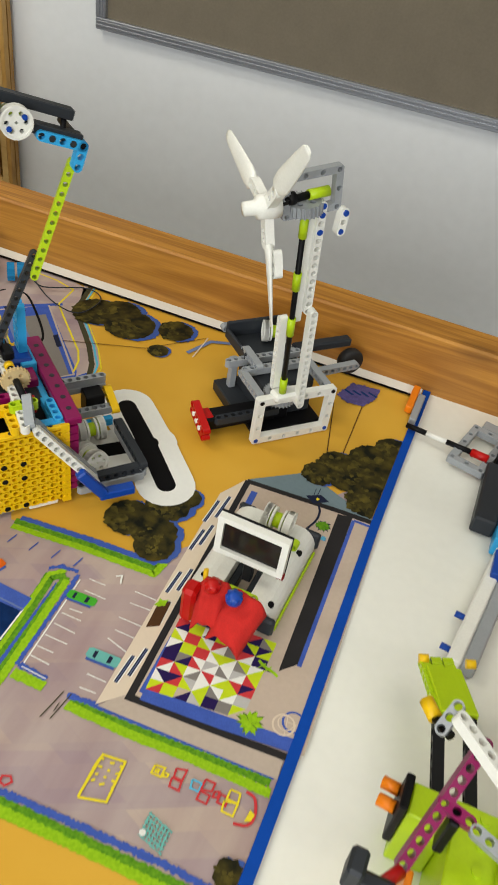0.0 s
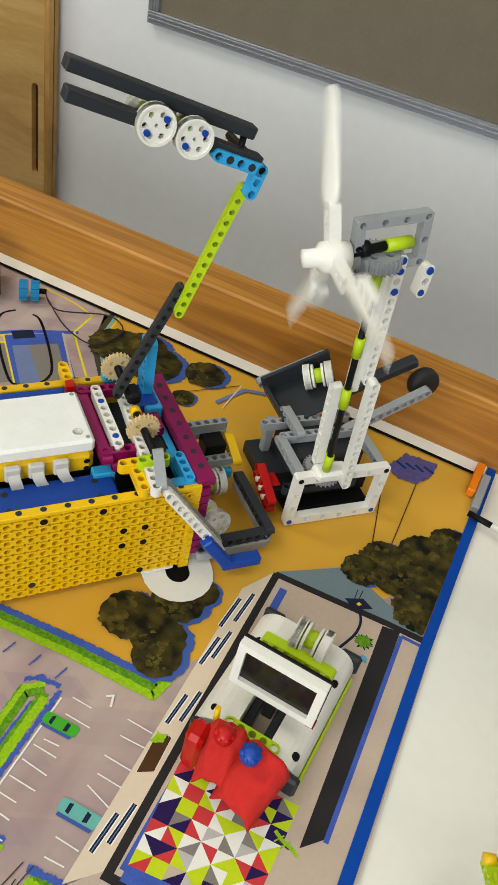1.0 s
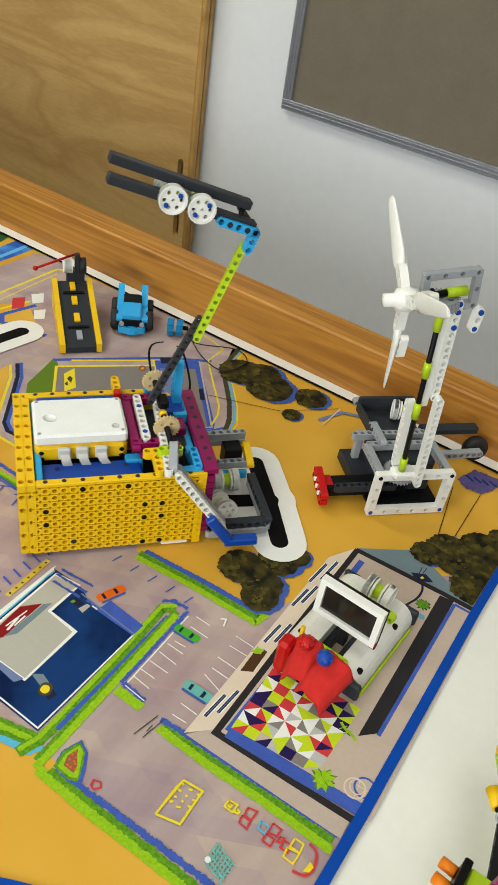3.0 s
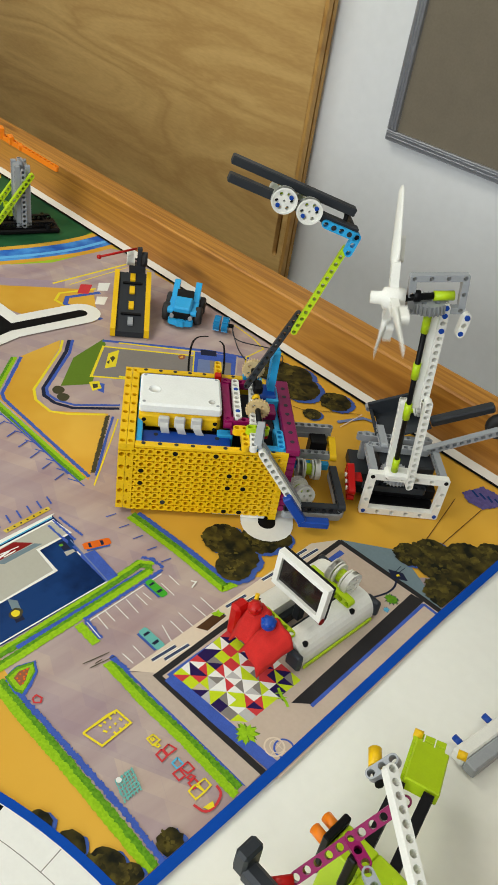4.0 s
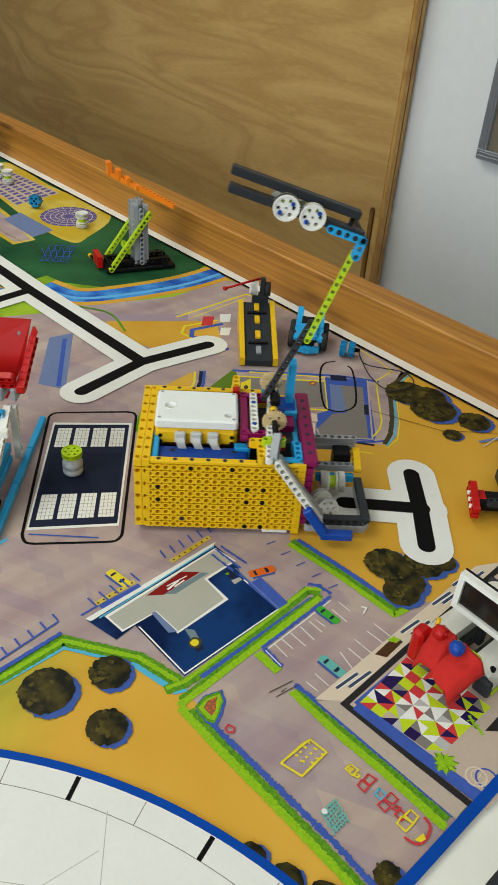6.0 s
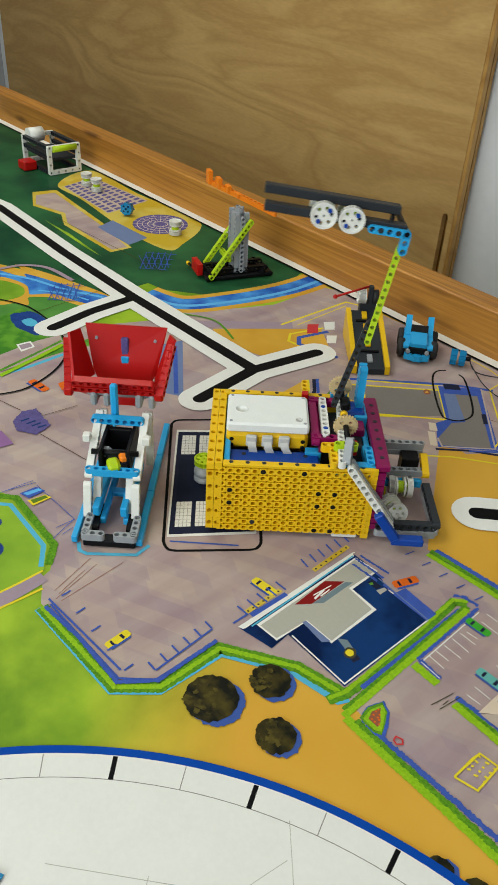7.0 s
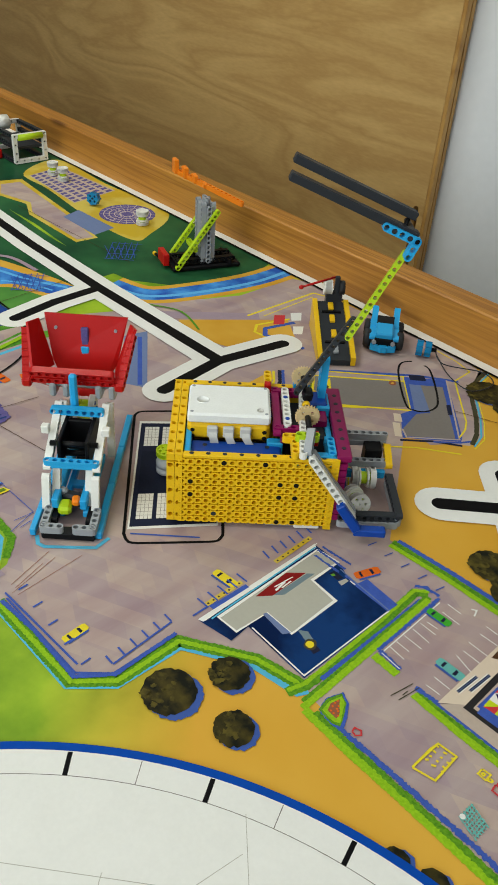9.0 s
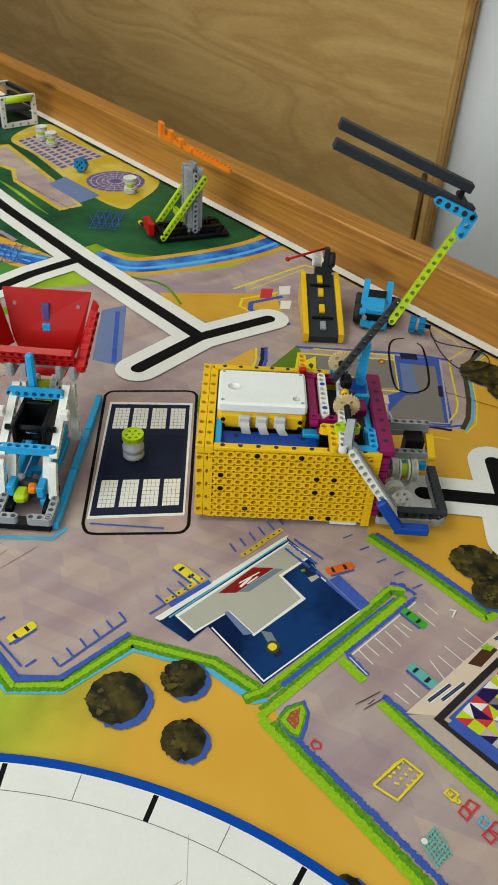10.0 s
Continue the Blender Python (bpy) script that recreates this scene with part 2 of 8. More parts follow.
MAUVE, MAUVEP, PURPLE, BLUEGREY, GREYP = ink("printed_mauve", (0.34, 0.26, 0.31)), ink("printed_violet", (0.26, 0.13, 0.30)), ink("printed_purple", (0.11, 0.09, 0.25), 0.3, 160), ink("printed_blue_grey", (0.15, 0.20, 0.36)), ink("printed_grey", (0.21, 0.19, 0.175))
BLACKP, WHITEP, ROOF, CREAM, BEIGE, BEIGE2 = ink("printed_black", (0.006, 0.006, 0.0065)), ink("printed_white", (0.76, 0.76, 0.72), 0.03), ink("printed_roof_grey", (0.42, 0.41, 0.35), 0.03), ink("printed_cream", (0.66, 0.55, 0.43), 0.03), ink("printed_beige", (0.50, 0.40, 0.325), 0.05), ink("printed_buff", (0.47, 0.385, 0.32))
YLINE, REDP, SIGNRED, ORANGEP, AZUREP, TEALG = ink("printed_yellow", (0.74, 0.60, 0.03)), ink("printed_red", (0.55, 0.045, 0.05)), ink("printed_dark_red", (0.22, 0.012, 0.012)), ink("printed_orange", (0.68, 0.13, 0.015)), ink("printed_azure", (0.09, 0.42, 0.62)), ink("printed_teal_grey", (0.16, 0.22, 0.25))
DARKG, DKLAWN, BROWNP, REDGREY, DARKGREY, BLUETREE, GREENCAR, TEALCAR = ink("printed_dark_olive", (0.06, 0.055, 0.03)), ink("printed_olive_lawn", (0.11, 0.19, 0.02)), ink("printed_brown", (0.075, 0.035, 0.015)), ink("printed_russet", (0.28, 0.10, 0.05)), ink("printed_charcoal", (0.026, 0.024, 0.025)), ink("printed_blue_foliage", (0.015, 0.05, 0.22), 0.3, 90), ink("printed_green_car", (0.05, 0.36, 0.03)), ink("printed_teal_car", (0.13, 0.42, 0.38))
COURTP = ink("printed_court_slate", (0.011, 0.015, 0.034), 0.2, 50)
DUSKP, PALEP = ink("printed_night_violet", (0.022, 0.012, 0.075)), ink("printed_pale_grey", (0.45, 0.44, 0.43))
LIMEP, SHADEP = ink("printed_lime", (0.50, 0.62, 0.02)), ink("printed_dusk", (0.05, 0.10, 0.34))


# ---- mesh helpers ----
def part(name, bm, mat, parent=None, label="", m=None):
    me = bm if isinstance(bm, bpy.types.Mesh) else bpy.data.meshes.new(name)
    if me is not bm:
        bm.to_mesh(me)
        bm.free()
    if mat and not me.materials:
        me.materials.append(mat)
    ob = new(name, me)
    if mat and me.materials[0] is not mat:
        ob.material_slots[0].link = "OBJECT"
        ob.material_slots[0].material = mat
    if m is not None:
        ob.matrix_basis = m
    ob.parent = parent
    if label:
        ob["label"] = label
    return ob


def thing(name, m, label, category, group="", kind=""):
    ob = new(name)
    ob.matrix_basis = m
    return tagged(ob, label, category, group, kind)


def circle(r, seg=14, cx=0.0, cy=0.0, a0=0.0):
    return [(cx + r * math.cos(a0 + 2 * math.pi * i / seg), cy + r * math.sin(a0 + 2 * math.pi * i / seg)) for i in range(seg)]


def plate(outline, holes=(), t=0.0078, z0=None):
    """A flat plate in xy with holes right through it, of thickness t in z."""
    bm = bmesh.new()
    z = -t / 2 if z0 is None else z0
    loops, edges = [], []
    for loop in (outline, *holes):
        vs = [bm.verts.new((x, y, z)) for x, y in loop]
        loops.append(vs)
        edges += [bm.edges.new((vs[i], vs[(i + 1) % len(vs)])) for i in range(len(vs))]
    bmesh.ops.triangle_fill(bm, use_beauty=True, use_dissolve=False, edges=edges)
    if t > 0:
        top = {}
        for vs in loops:
            for v in vs:
                top[v] = bm.verts.new((v.co.x, v.co.y, z + t))
        for f in list(bm.faces):
            bm.faces.new([top[v] for v in reversed(f.verts)])
        for vs in loops:
            for i, v in enumerate(vs):
                w = vs[(i + 1) % len(vs)]
                bm.faces.new((v, w, top[w], top[v]))
        bmesh.ops.recalc_face_normals(bm, faces=bm.faces)
    else:
        for f in bm.faces:
            f.normal_update()
            if f.normal.z < 0:
                f.normal_flip()
    return bm


def stadium(length, r, seg=8):
    pts = [(length + r * math.cos(a), r * math.sin(a)) for a in [math.pi * (i / seg - 0.5) for i in range(seg + 1)]]
    return pts + [(r * math.cos(a), r * math.sin(a)) for a in [math.pi * (i / seg + 0.5) for i in range(seg + 1)]]


U = 0.008
CACHE = {}


def cached(key, build, name):
    if key not in CACHE:
        bm = build()
        me = bpy.data.meshes.new(name)
        bm.to_mesh(me)
        bm.free()
        CACHE[key] = me
    return CACHE[key]


def own(me, mat):
    """The shared mesh in one material."""
    key = (me.name, mat.name)
    if key not in CACHE:
        c = me.copy()
        c.materials.clear()
        c.materials.append(mat)
        CACHE[key] = c
    return CACHE[key]


def frame_at(a, along, axis):
    """A pose with x along the beam and z along its holes."""
    x = Vector(along).normalized()
    z = Vector(axis)
    z = (z - x * z.dot(x)).normalized()
    y = z.cross(x)
    m = Matrix((x, y, z)).transposed().to_4x4()
    m.translation = Vector(a)
    return m


def notched(length, h):
    """A straight beam's outline with small notches between its holes."""
    low, k = [(-0.0039, -h)], 0.004
    while k < length:
        low += [(k - 0.0012, -h), (k - 0.0007, -h + 0.0009), (k + 0.0007, -h + 0.0009), (k + 0.0012, -h)]
        k += U
    low.append((length + 0.0039, -h))
    return low + [(x, -y) for x, y in reversed(low)]


def beam(name, n, mat, parent, a, along, axis, label="", flat=False):
    """A studless beam of n holes, first hole at a."""
    def build():
        out = stadium((n - 1) * U, 0.0038) if not flat else notched((n - 1) * U, 0.0035)
        return plate(out, [circle(0.0026 if not flat else 0.0023, 12, i * U) for i in range(n)], 0.0076)
    me = own(cached(("beam", n, flat), build, "beam"), mat)
    return part(name, me, None, parent, label, frame_at(a, along, axis))


def box_mesh(w, d, h, bevel=0.0008):
    bm = bmesh.new()
    bmesh.ops.create_cube(bm, size=1.0)
    bmesh.ops.scale(bm, vec=(w, d, h), verts=bm.verts)
    if bevel:
        bmesh.ops.bevel(bm, geom=list(bm.edges), offset=bevel, segments=1, affect="EDGES")
    return bm


def box(name, mat, parent, lo, hi, bevel=0.0008, label="", m=None):
    lo, hi = Vector(lo), Vector(hi)
    s, c = hi - lo, (lo + hi) / 2
    key = ("box", round(s.x, 4), round(s.y, 4), round(s.z, 4), bevel)
    me = own(cached(key, lambda: box_mesh(s.x, s.y, s.z, min(bevel, min(s) * 0.3)), "box"), mat)
    mm = Matrix.Translation(c)
    return part(name, me, None, parent, label, (m @ mm) if m is not None else mm)


def rod(name, mat, parent, a, b, r, seg=14, label=""):
    a, b = Vector(a), Vector(b)
    length = (b - a).length

    def build():
        bm = plate(circle(r, seg), (), length, 0.0)
        for f in bm.faces:
            f.smooth = len(f.verts) == 4
        return bm
    me = own(cached(("rod", round(r, 5), round(length, 5), seg), build, "rod"), mat)
    m = (b - a).to_track_quat("Z", "Y").to_matrix().to_4x4()
    m.translation = a
    return part(name, me, None, parent, label, m)


def lathe(profile, seg=24):
    bm = bmesh.new()
    rings = [[bm.verts.new((r * math.cos(2 * math.pi * i / seg), r * math.sin(2 * math.pi * i / seg), z)) for i in range(seg)] for r, z in profile]
    for a, b in zip(rings, rings[1:]):
        for i in range(seg):
            f = bm.faces.new((a[i], a[(i + 1) % seg], b[(i + 1) % seg], b[i]))
            f.smooth = True
    for ring in (rings[0], rings[-1]):
        if profile[rings.index(ring)][0] > 1e-5:
            bm.faces.new(ring)
    bmesh.ops.recalc_face_normals(bm, faces=bm.faces)
    return bm


def gear_mesh(r, teeth, t):
    out = []
    for i in range(teeth):
        a = 2 * math.pi * i / teeth
        w = math.pi / teeth
        out += [(rr * math.cos(a + o * w), rr * math.sin(a + o * w)) for rr, o in ((r * 0.88, -0.9), (r * 0.88, -0.35), (r, -0.2), (r, 0.2), (r * 0.88, 0.35))]
    return plate(out, [circle(0.0024, 8)] + [circle(r * 0.16, 8, r * 0.5 * math.cos(k), r * 0.5 * math.sin(k)) for k in (0.8, 2.37, 3.94, 5.5)], t)


def tube(name, mat, parent, pts, r, label="", kind=""):
    cu = bpy.data.curves.new(name, "CURVE")
    cu.dimensions, cu.bevel_depth, cu.bevel_resolution = "3D", r, 2
    sp = cu.splines.new("POLY")
    pts = smooth(pts, 6)
    sp.points.add(len(pts) - 1)
    for p, q in zip(sp.points, pts):
        p.co = (*q, 1)
    tmp = bpy.data.objects.new(name + "_c", cu)
    me = bpy.data.meshes.new_from_object(tmp)
    bpy.data.objects.remove(tmp)
    me.materials.clear()
    me.materials.append(mat)
    return part(name, me, None, parent, label)


def smooth(pts, n=5, closed=False):
    """Points on a rounded line through pts."""
    pts = [Vector(p) for p in pts]
    k = len(pts)
    out = []
    for i in range(k if closed else k - 1):
        p = [pts[(i + j) % k] if closed else pts[min(max(i + j, 0), k - 1)] for j in (-1, 0, 1, 2)]
        for s in range(n):
            u = s / n
            out.append(0.5 * ((2 * p[1]) + (p[2] - p[0]) * u + (2 * p[0] - 5 * p[1] + 4 * p[2] - p[3]) * u * u + (3 * p[1] - p[0] - 3 * p[2] + p[3]) * u ** 3))
    if not closed:
        out.append(pts[-1])
    return [tuple(v) for v in out]


def wheel_mesh(r, t):
    """A round wheel with six holes and a raised rim."""
    bm = plate(circle(r, 28), [circle(r * 0.15, 10, r * 0.58 * math.cos(k * math.pi / 3), r * 0.58 * math.sin(k * math.pi / 3)) for k in range(6)] + [circle(r * 0.12, 4)], t * 0.7)
    rim = plate(circle(r, 28), [circle(r * 0.86, 28)], t)
    tmp = bpy.data.meshes.new("rim")
    rim.to_mesh(tmp)
    rim.free()
    bm.from_mesh(tmp)
    bpy.data.meshes.remove(tmp)
    return bm


def energy_unit(name, m, parent=None, label="white round energy unit with a lime green core", standing=True):
    """Two white wheels on a lime core, its axis along z; 24 mm across."""
    top = thing(name, m, label, "toy barrel", "energy units") if parent is None else part(name, lathe([(0.0068, -0.0095), (0.0068, 0.0095)], 20), LIME, parent, label, m)
    if parent is None:
        part("core", lathe([(0.0072, -0.0095), (0.0072, 0.0095)], 20), LIME, top)
    me = own(cached("unit_wheel", lambda: wheel_mesh(0.0118, 0.0062), "wheel"), WHITE)
    for z in (-0.0098, 0.0098):
        part("wheel", me, None, top, "", Matrix.Translation((0, 0, z)))
    me2 = own(cached("unit_rib", lambda: plate(circle(0.0108, 28), [circle(0.006, 14)], 0.002), "rib"), WHITE)
    for z in (-0.0045, 0.0045):
        part("rib", me2, None, top, "", Matrix.Translation((0, 0, z)))
    return top


# ---- the room ----
def slab(name, mat, lo, hi, label="", category="", bevel=0.0, m=None):
    ob = box(name, mat, None, lo, hi, bevel, m=m)
    return tagged(ob, label, category, "", "structure")


slab("floor", CARPET, (-4.2, -3.2, -0.80), (3.2, 1.03, -0.76), "plain grey carpeted floor under the table", "floor")
slab("wall_north", PAINT, (-4.2, 1.03, -0.76), (3.2, 1.15, 1.98), "pale blue-grey painted wall behind the table", "wall")
# the other three walls are out of view, added to limit bounced light
slab("wall_south", DULL, (-4.2, -3.3, -0.76), (3.2, -3.2, 1.98), "unseen dull grey wall added to close the room", "wall")
slab("wall_west", DULL, (-4.3, -3.2, -0.76), (-4.2, 1.03, 1.98), "unseen dull grey wall added to close the room", "wall")
slab("wall_east", DULL, (3.2, -3.2, -0.76), (3.3, 1.03, 1.98), "unseen dull grey wall added to close the room", "wall")
# made-up white frame round the fill lamp, never in view
fill_rim = thing("fill_rim_1", pose(0.2, -3.2, 0.95), "plain white frame added round the unseen fill lamp", "window", "", "structure")
for lo, hi in (((-1.2, 0.0, -0.70), (1.2, 0.03, -0.62)), ((-1.2, 0.0, 0.62), (1.2, 0.03, 0.70)), ((-1.2, 0.0, -0.62), (-1.12, 0.03, 0.62)), ((1.12, 0.0, -0.62), (1.2, 0.03, 0.62))):
    box("fill_rim_bar", WHITE, fill_rim, lo, hi, 0.004)
# ceiling out of view, added to close the room
slab("ceiling", CEIL, (-4.2, -3.2, 1.98), (3.2, 1.03, 2.05), "plain unseen ceiling added to close the room", "ceiling")


def pin_board():
    top = thing("pin_board", pose(-0.89, 1.03, 0.005), "dark brown felt pin board in an aluminium frame on the wall", "notice board")
    box("felt", BOARD, top, (0.02, -0.012, 0.02), (1.78, -0.002, 1.18), 0.0)
    for lo, hi in (((0, -0.024, 0), (1.8, -0.002, 0.026)), ((0, -0.024, 1.174), (1.8, -0.002, 1.2)), ((0, -0.024, 0.026), (0.026, -0.002, 1.174)), ((1.774, -0.024, 0.026), (1.8, -0.002, 1.174))):
        f = box("frame_rail", ALU, top, lo, hi, 0.002)
        w, h = hi[0] - lo[0], hi[2] - lo[2]
        for k in (0.3, 0.62):
            if w > h:
                box("groove", ALU, f, (-w / 2 + 0.004, -0.0135, -h / 2 + h * k), (w / 2 - 0.004, -0.0105, -h / 2 + h * k + 0.004), 0.0008)
            else:
                box("groove", ALU, f, (-w / 2 + w * k, -0.0135, -h / 2 + 0.004), (-w / 2 + w * k + 0.004, -0.0105, h / 2 - 0.004), 0.0008)


pin_board()


def plywood_panel():
    top = thing("plywood_panel", pose(-1.125, 0.97, -0.76), "large plywood sheet with a pine edge batten, standing behind the table", "wood panel")
    out = [(-2.9, 0.0), (-0.012, 0.0), (-0.012, 1.95), (-2.9, 1.95)]
    slot = [(-0.040 + x, 0.475 + y) for x, y in [(0.010 * math.cos(a), 0.075 + 0.010 * math.sin(a)) for a in [math.pi * i / 8 for i in range(9)]] + [(0.010 * math.cos(a), -0.135 + 0.010 * math.sin(a)) for a in [math.pi * (1 + i / 8) for i in range(9)]]]
    part("sheet", plate(out, [slot], 0.018), PLY, top, "plywood sheet with a hand slot", Matrix.Translation((0, 0.009, 0)) @ pose(0, 0, 0, 90, 0, 0))
    box("edge_lipping", PINEUP, top, (-0.0118, 0.0005, 0), (0.0, 0.019, 1.95), 0.001, "pine edge lipping")
    box("backing", PINEUP, top, (-0.075, 0.030, 0), (-0.006, 0.045, 1.95), 0.001, "pine backing strip")


plywood_panel()


# ---- the table ----
table = thing("robot_table", pose(0, 0, 0), "low walled table with a white top and pine side boards", "table")
box("top", TABLE, table, (-2.3, -1.25, -0.02), (0.36, 0.0, -0.0025), 0.0, "white melamine table top")
for lx in (-2.2, 0.25):
    for ly in (-1.2, -0.05):
        box("leg", PINEUP, table, (lx - 0.03, ly - 0.03, -0.76), (lx + 0.03, ly + 0.03, -0.02), 0.002)
box("side_board", PINE, table, (-2.4, 0.0, -0.02), (0.43, 0.045, 0.071), 0.0025, "knotty pine board, varnished")
box("side_board", PINE, table, (0.361, -1.25, -0.02), (0.423, -0.0005, 0.074), 0.0025, "knotty pine board, varnished")
box("side_board", PINE, table, (-2.362, -1.25, -0.02), (-2.30, -0.0005, 0.074), 0.0025, "knotty pine board, varnished")

# ---- the printed mat ----
field = thing("printed_mat", pose(0, 0, 0), "printed play mat of a town with roads and a river", "play mat")
# the mat's right edge bows out a little
EDGE = [(0.1425, -0.0012), (0.1428, -0.13), (0.1437, -0.25), (0.1470, -0.36), (0.1502, -0.48), (0.1512, -0.56), (0.1515, -0.64)]
part("sheet", plate([(-2.0, -1.12), (0.148, -1.12)] + EDGE[::-1] + [(-2.0, -0.0005)], (), 0.002, -0.002), GROUNDP, field)
LAYER = [0.0]


def lift():
    LAYER[0] += 0.0000025
    return LAYER[0]


def ragged_line(pts, amount, step=0.0022):
    out = []
    k = len(pts)
    for i in range(k):
        a, b = Vector(pts[i]).to_2d(), Vector(pts[(i + 1) % k]).to_2d()
        n = max(1, min(90, int((b - a).length / step)))
        for s in range(n):
            p = a.lerp(b, s / n)
            d = noise.noise((p.x * 420, p.y * 420, 3.0)) * amount + random.uniform(-0.4, 0.4) * amount
            nrm = Vector((b.y - a.y, a.x - b.x))
            nrm = nrm.normalized() if nrm.length > 1e-9 else Vector((0, 0))
            out.append(tuple(p + nrm * d))
    return out


def printed(name, mat, pts, soft=False, ragged=0.0):
    if soft:
        pts = [p[:2] for p in smooth([(*p, 0) for p in pts], 6, True)]
    if ragged:
        pts = ragged_line(pts, ragged)
    return part(name, plate(pts, (), 0.0, lift()), mat, field)


def right_edge(y):
    for (xa, ya), (xb, yb) in zip(EDGE, EDGE[1:]):
        if y > yb:
            return xa + (xb - xa) * (y - ya) / (yb - ya)
    return EDGE[-1][0]


def ribbon(pts, w):
    left, right = [], []
    k = len(pts)
    for i, p in enumerate(pts):
        a, b = Vector(pts[max(i - 1, 0)]), Vector(pts[min(i + 1, k - 1)])
        t0 = (Vector(p) - a).normalized() if i else (b - Vector(p)).normalized()
        t1 = (b - Vector(p)).normalized() if i < k - 1 else t0
        d = t0 + t1
        d = d.normalized() if d.length > 1e-6 else t1
        nrm = Vector((-d.y, d.x))
        c = max(0.45, nrm.dot(Vector((-t1.y, t1.x))))
        left.append(tuple(Vector(p) + nrm * w / 2 / c))
        right.append(tuple(Vector(p) - nrm * w / 2 / c))
    return left, right


def stroke(name, mat, w, pts, soft=False, ragged=0.0, ends=False):
    closed = pts[0] == pts[-1]
    if soft:
        pts = [p[:2] for p in smooth([(*p, 0) for p in pts], 6)]
    if ragged:
        fine = []
        for a, b in zip(pts, pts[1:]):
            a, b = Vector(a), Vector(b)
            n = max(1, int((b - a).length / 0.0013))
            fine += [tuple(a.lerp(b, s / n)) for s in range(n)]
        pts = fine + [pts[-1]]
    left, right = ribbon(pts, w)
    z = lift()
    bm = bmesh.new()
    free = name == "mat_border"
    jl = lambda p: (p[0] + random.uniform(-1, 1) * ragged if free else min(p[0] + random.uniform(-1, 1) * ragged, right_edge(p[1]) - 0.001), p[1] + random.uniform(-1, 1) * ragged, z)
    va, vb = [bm.verts.new(jl(p)) for p in left], [bm.verts.new(jl(p)) for p in right]
    for i in range(len(va) - 1):
        f = bm.faces.new((vb[i], vb[i + 1], va[i + 1], va[i]))
        f.normal_update()
        if f.normal.z < 0:
            f.normal_flip()
    if ends:
        for c in (pts[0], pts[-1]):
            vs = [bm.verts.new((x, y, z)) for x, y in circle(w / 2 * 0.998, 20, *c)]
            z += 0.0000006
            for v in vs:
                v.co.z = z
            bm.faces.new(vs)
    return part(name, bm, mat, field)


def disc_print(name, mat, x, y, r):
    return part(name, plate(circle(r, 24, x, y), (), 0.0, lift()), mat, field)


def kept_on(pts):
    """Cut off at the mat's blue border."""
    return [(min(px, (0.1385 if py > -0.45 else 0.1465) + 0.00001 * (k % 7)), py) for k, (px, py) in enumerate(pts)]


def tree_print(x, y, r):
    part("printed_shade", plate(kept_on(ragged_line(circle(r * 1.02, 20, x + r * 0.25, y + r * 0.08), 0.0018)), (), 0.0, lift()), SHADEP, field)
    TREES.append((x, y, r))


def crown_print(x, y, r):
    """A dark crown with brushed olive dabs on its light side."""
    part("printed_tree", plate(kept_on(ragged_line(circle(r, 22, x, y), 0.0016)), (), 0.0, lift()), TREEINK, field)
    rng = random.Random(int(x * 9000) + int(y * 7000))
    bm, z = bmesh.new(), lift()
    for k in range(34):
        a, d = rng.uniform(0, 6.283), r * 0.80 * rng.random() ** 0.6
        px, py, s = x - r * 0.14 + d * math.cos(a), y - r * 0.10 + d * math.sin(a), r * rng.uniform(0.08, 0.24)
        if rng.random() < 0.5 + 0.7 * (px - x + py - y) / r:
            continue
        z += 0.00000002
        out = [(px + s * rng.uniform(0.4, 1.2) * math.cos(q), py + s * rng.uniform(0.4, 1.2) * math.sin(q)) for q in [2 * math.pi * i / 9 for i in range(9)]]
        bm.faces.new([bm.verts.new((*p, z)) for p in kept_on(out)])
    part("printed_tree_light", bm, TREELIT, field)


def car_print(mat, a, b):
    a, b = Vector(a), Vector(b)
    d = (b - a).normalized()
    n = Vector((-d.y, d.x))
    q = lambda u, v: tuple(a + (b - a) * u + n * v)
    w = (b - a).length * 0.21
    printed("printed_shade", SHADEP, [q(-0.05, -w * 1.5), q(1.0, -w * 1.5), q(1.08, w * 0.5), q(0.0, w * 0.6)])
    printed("printed_car", mat, [q(-0.12, -w * 0.7), q(0.0, -w), q(1.0, -w), q(1.12, -w * 0.7), q(1.12, w * 0.7), q(1.0, w), q(0.0, w), q(-0.12, w * 0.7)], soft=False)
    printed("printed_windscreen", NAVYG, [q(0.66, -w * 0.75), q(0.80, -w * 0.6), q(0.80, w * 0.6), q(0.66, w * 0.75)])
    printed("printed_windscreen", NAVYG, [q(0.12, -w * 0.6), q(0.24, -w * 0.75), q(0.24, w * 0.75), q(0.12, w * 0.6)])


def bays(mat, w, a, b, d, n):
    a, b, d = Vector(a), Vector(b), Vector(d)
    for i in range(n):
        p = a.lerp(b, i / (n - 1))
        stroke("printed_bay", mat, w, [tuple(p), tuple(p + d)])


def quad_point(a, b, c, d, u, v):
    a, b, c, d = (Vector(p) for p in (a, b, c, d))
    return tuple(a.lerp(b, u).lerp(d.lerp(c, u), v))


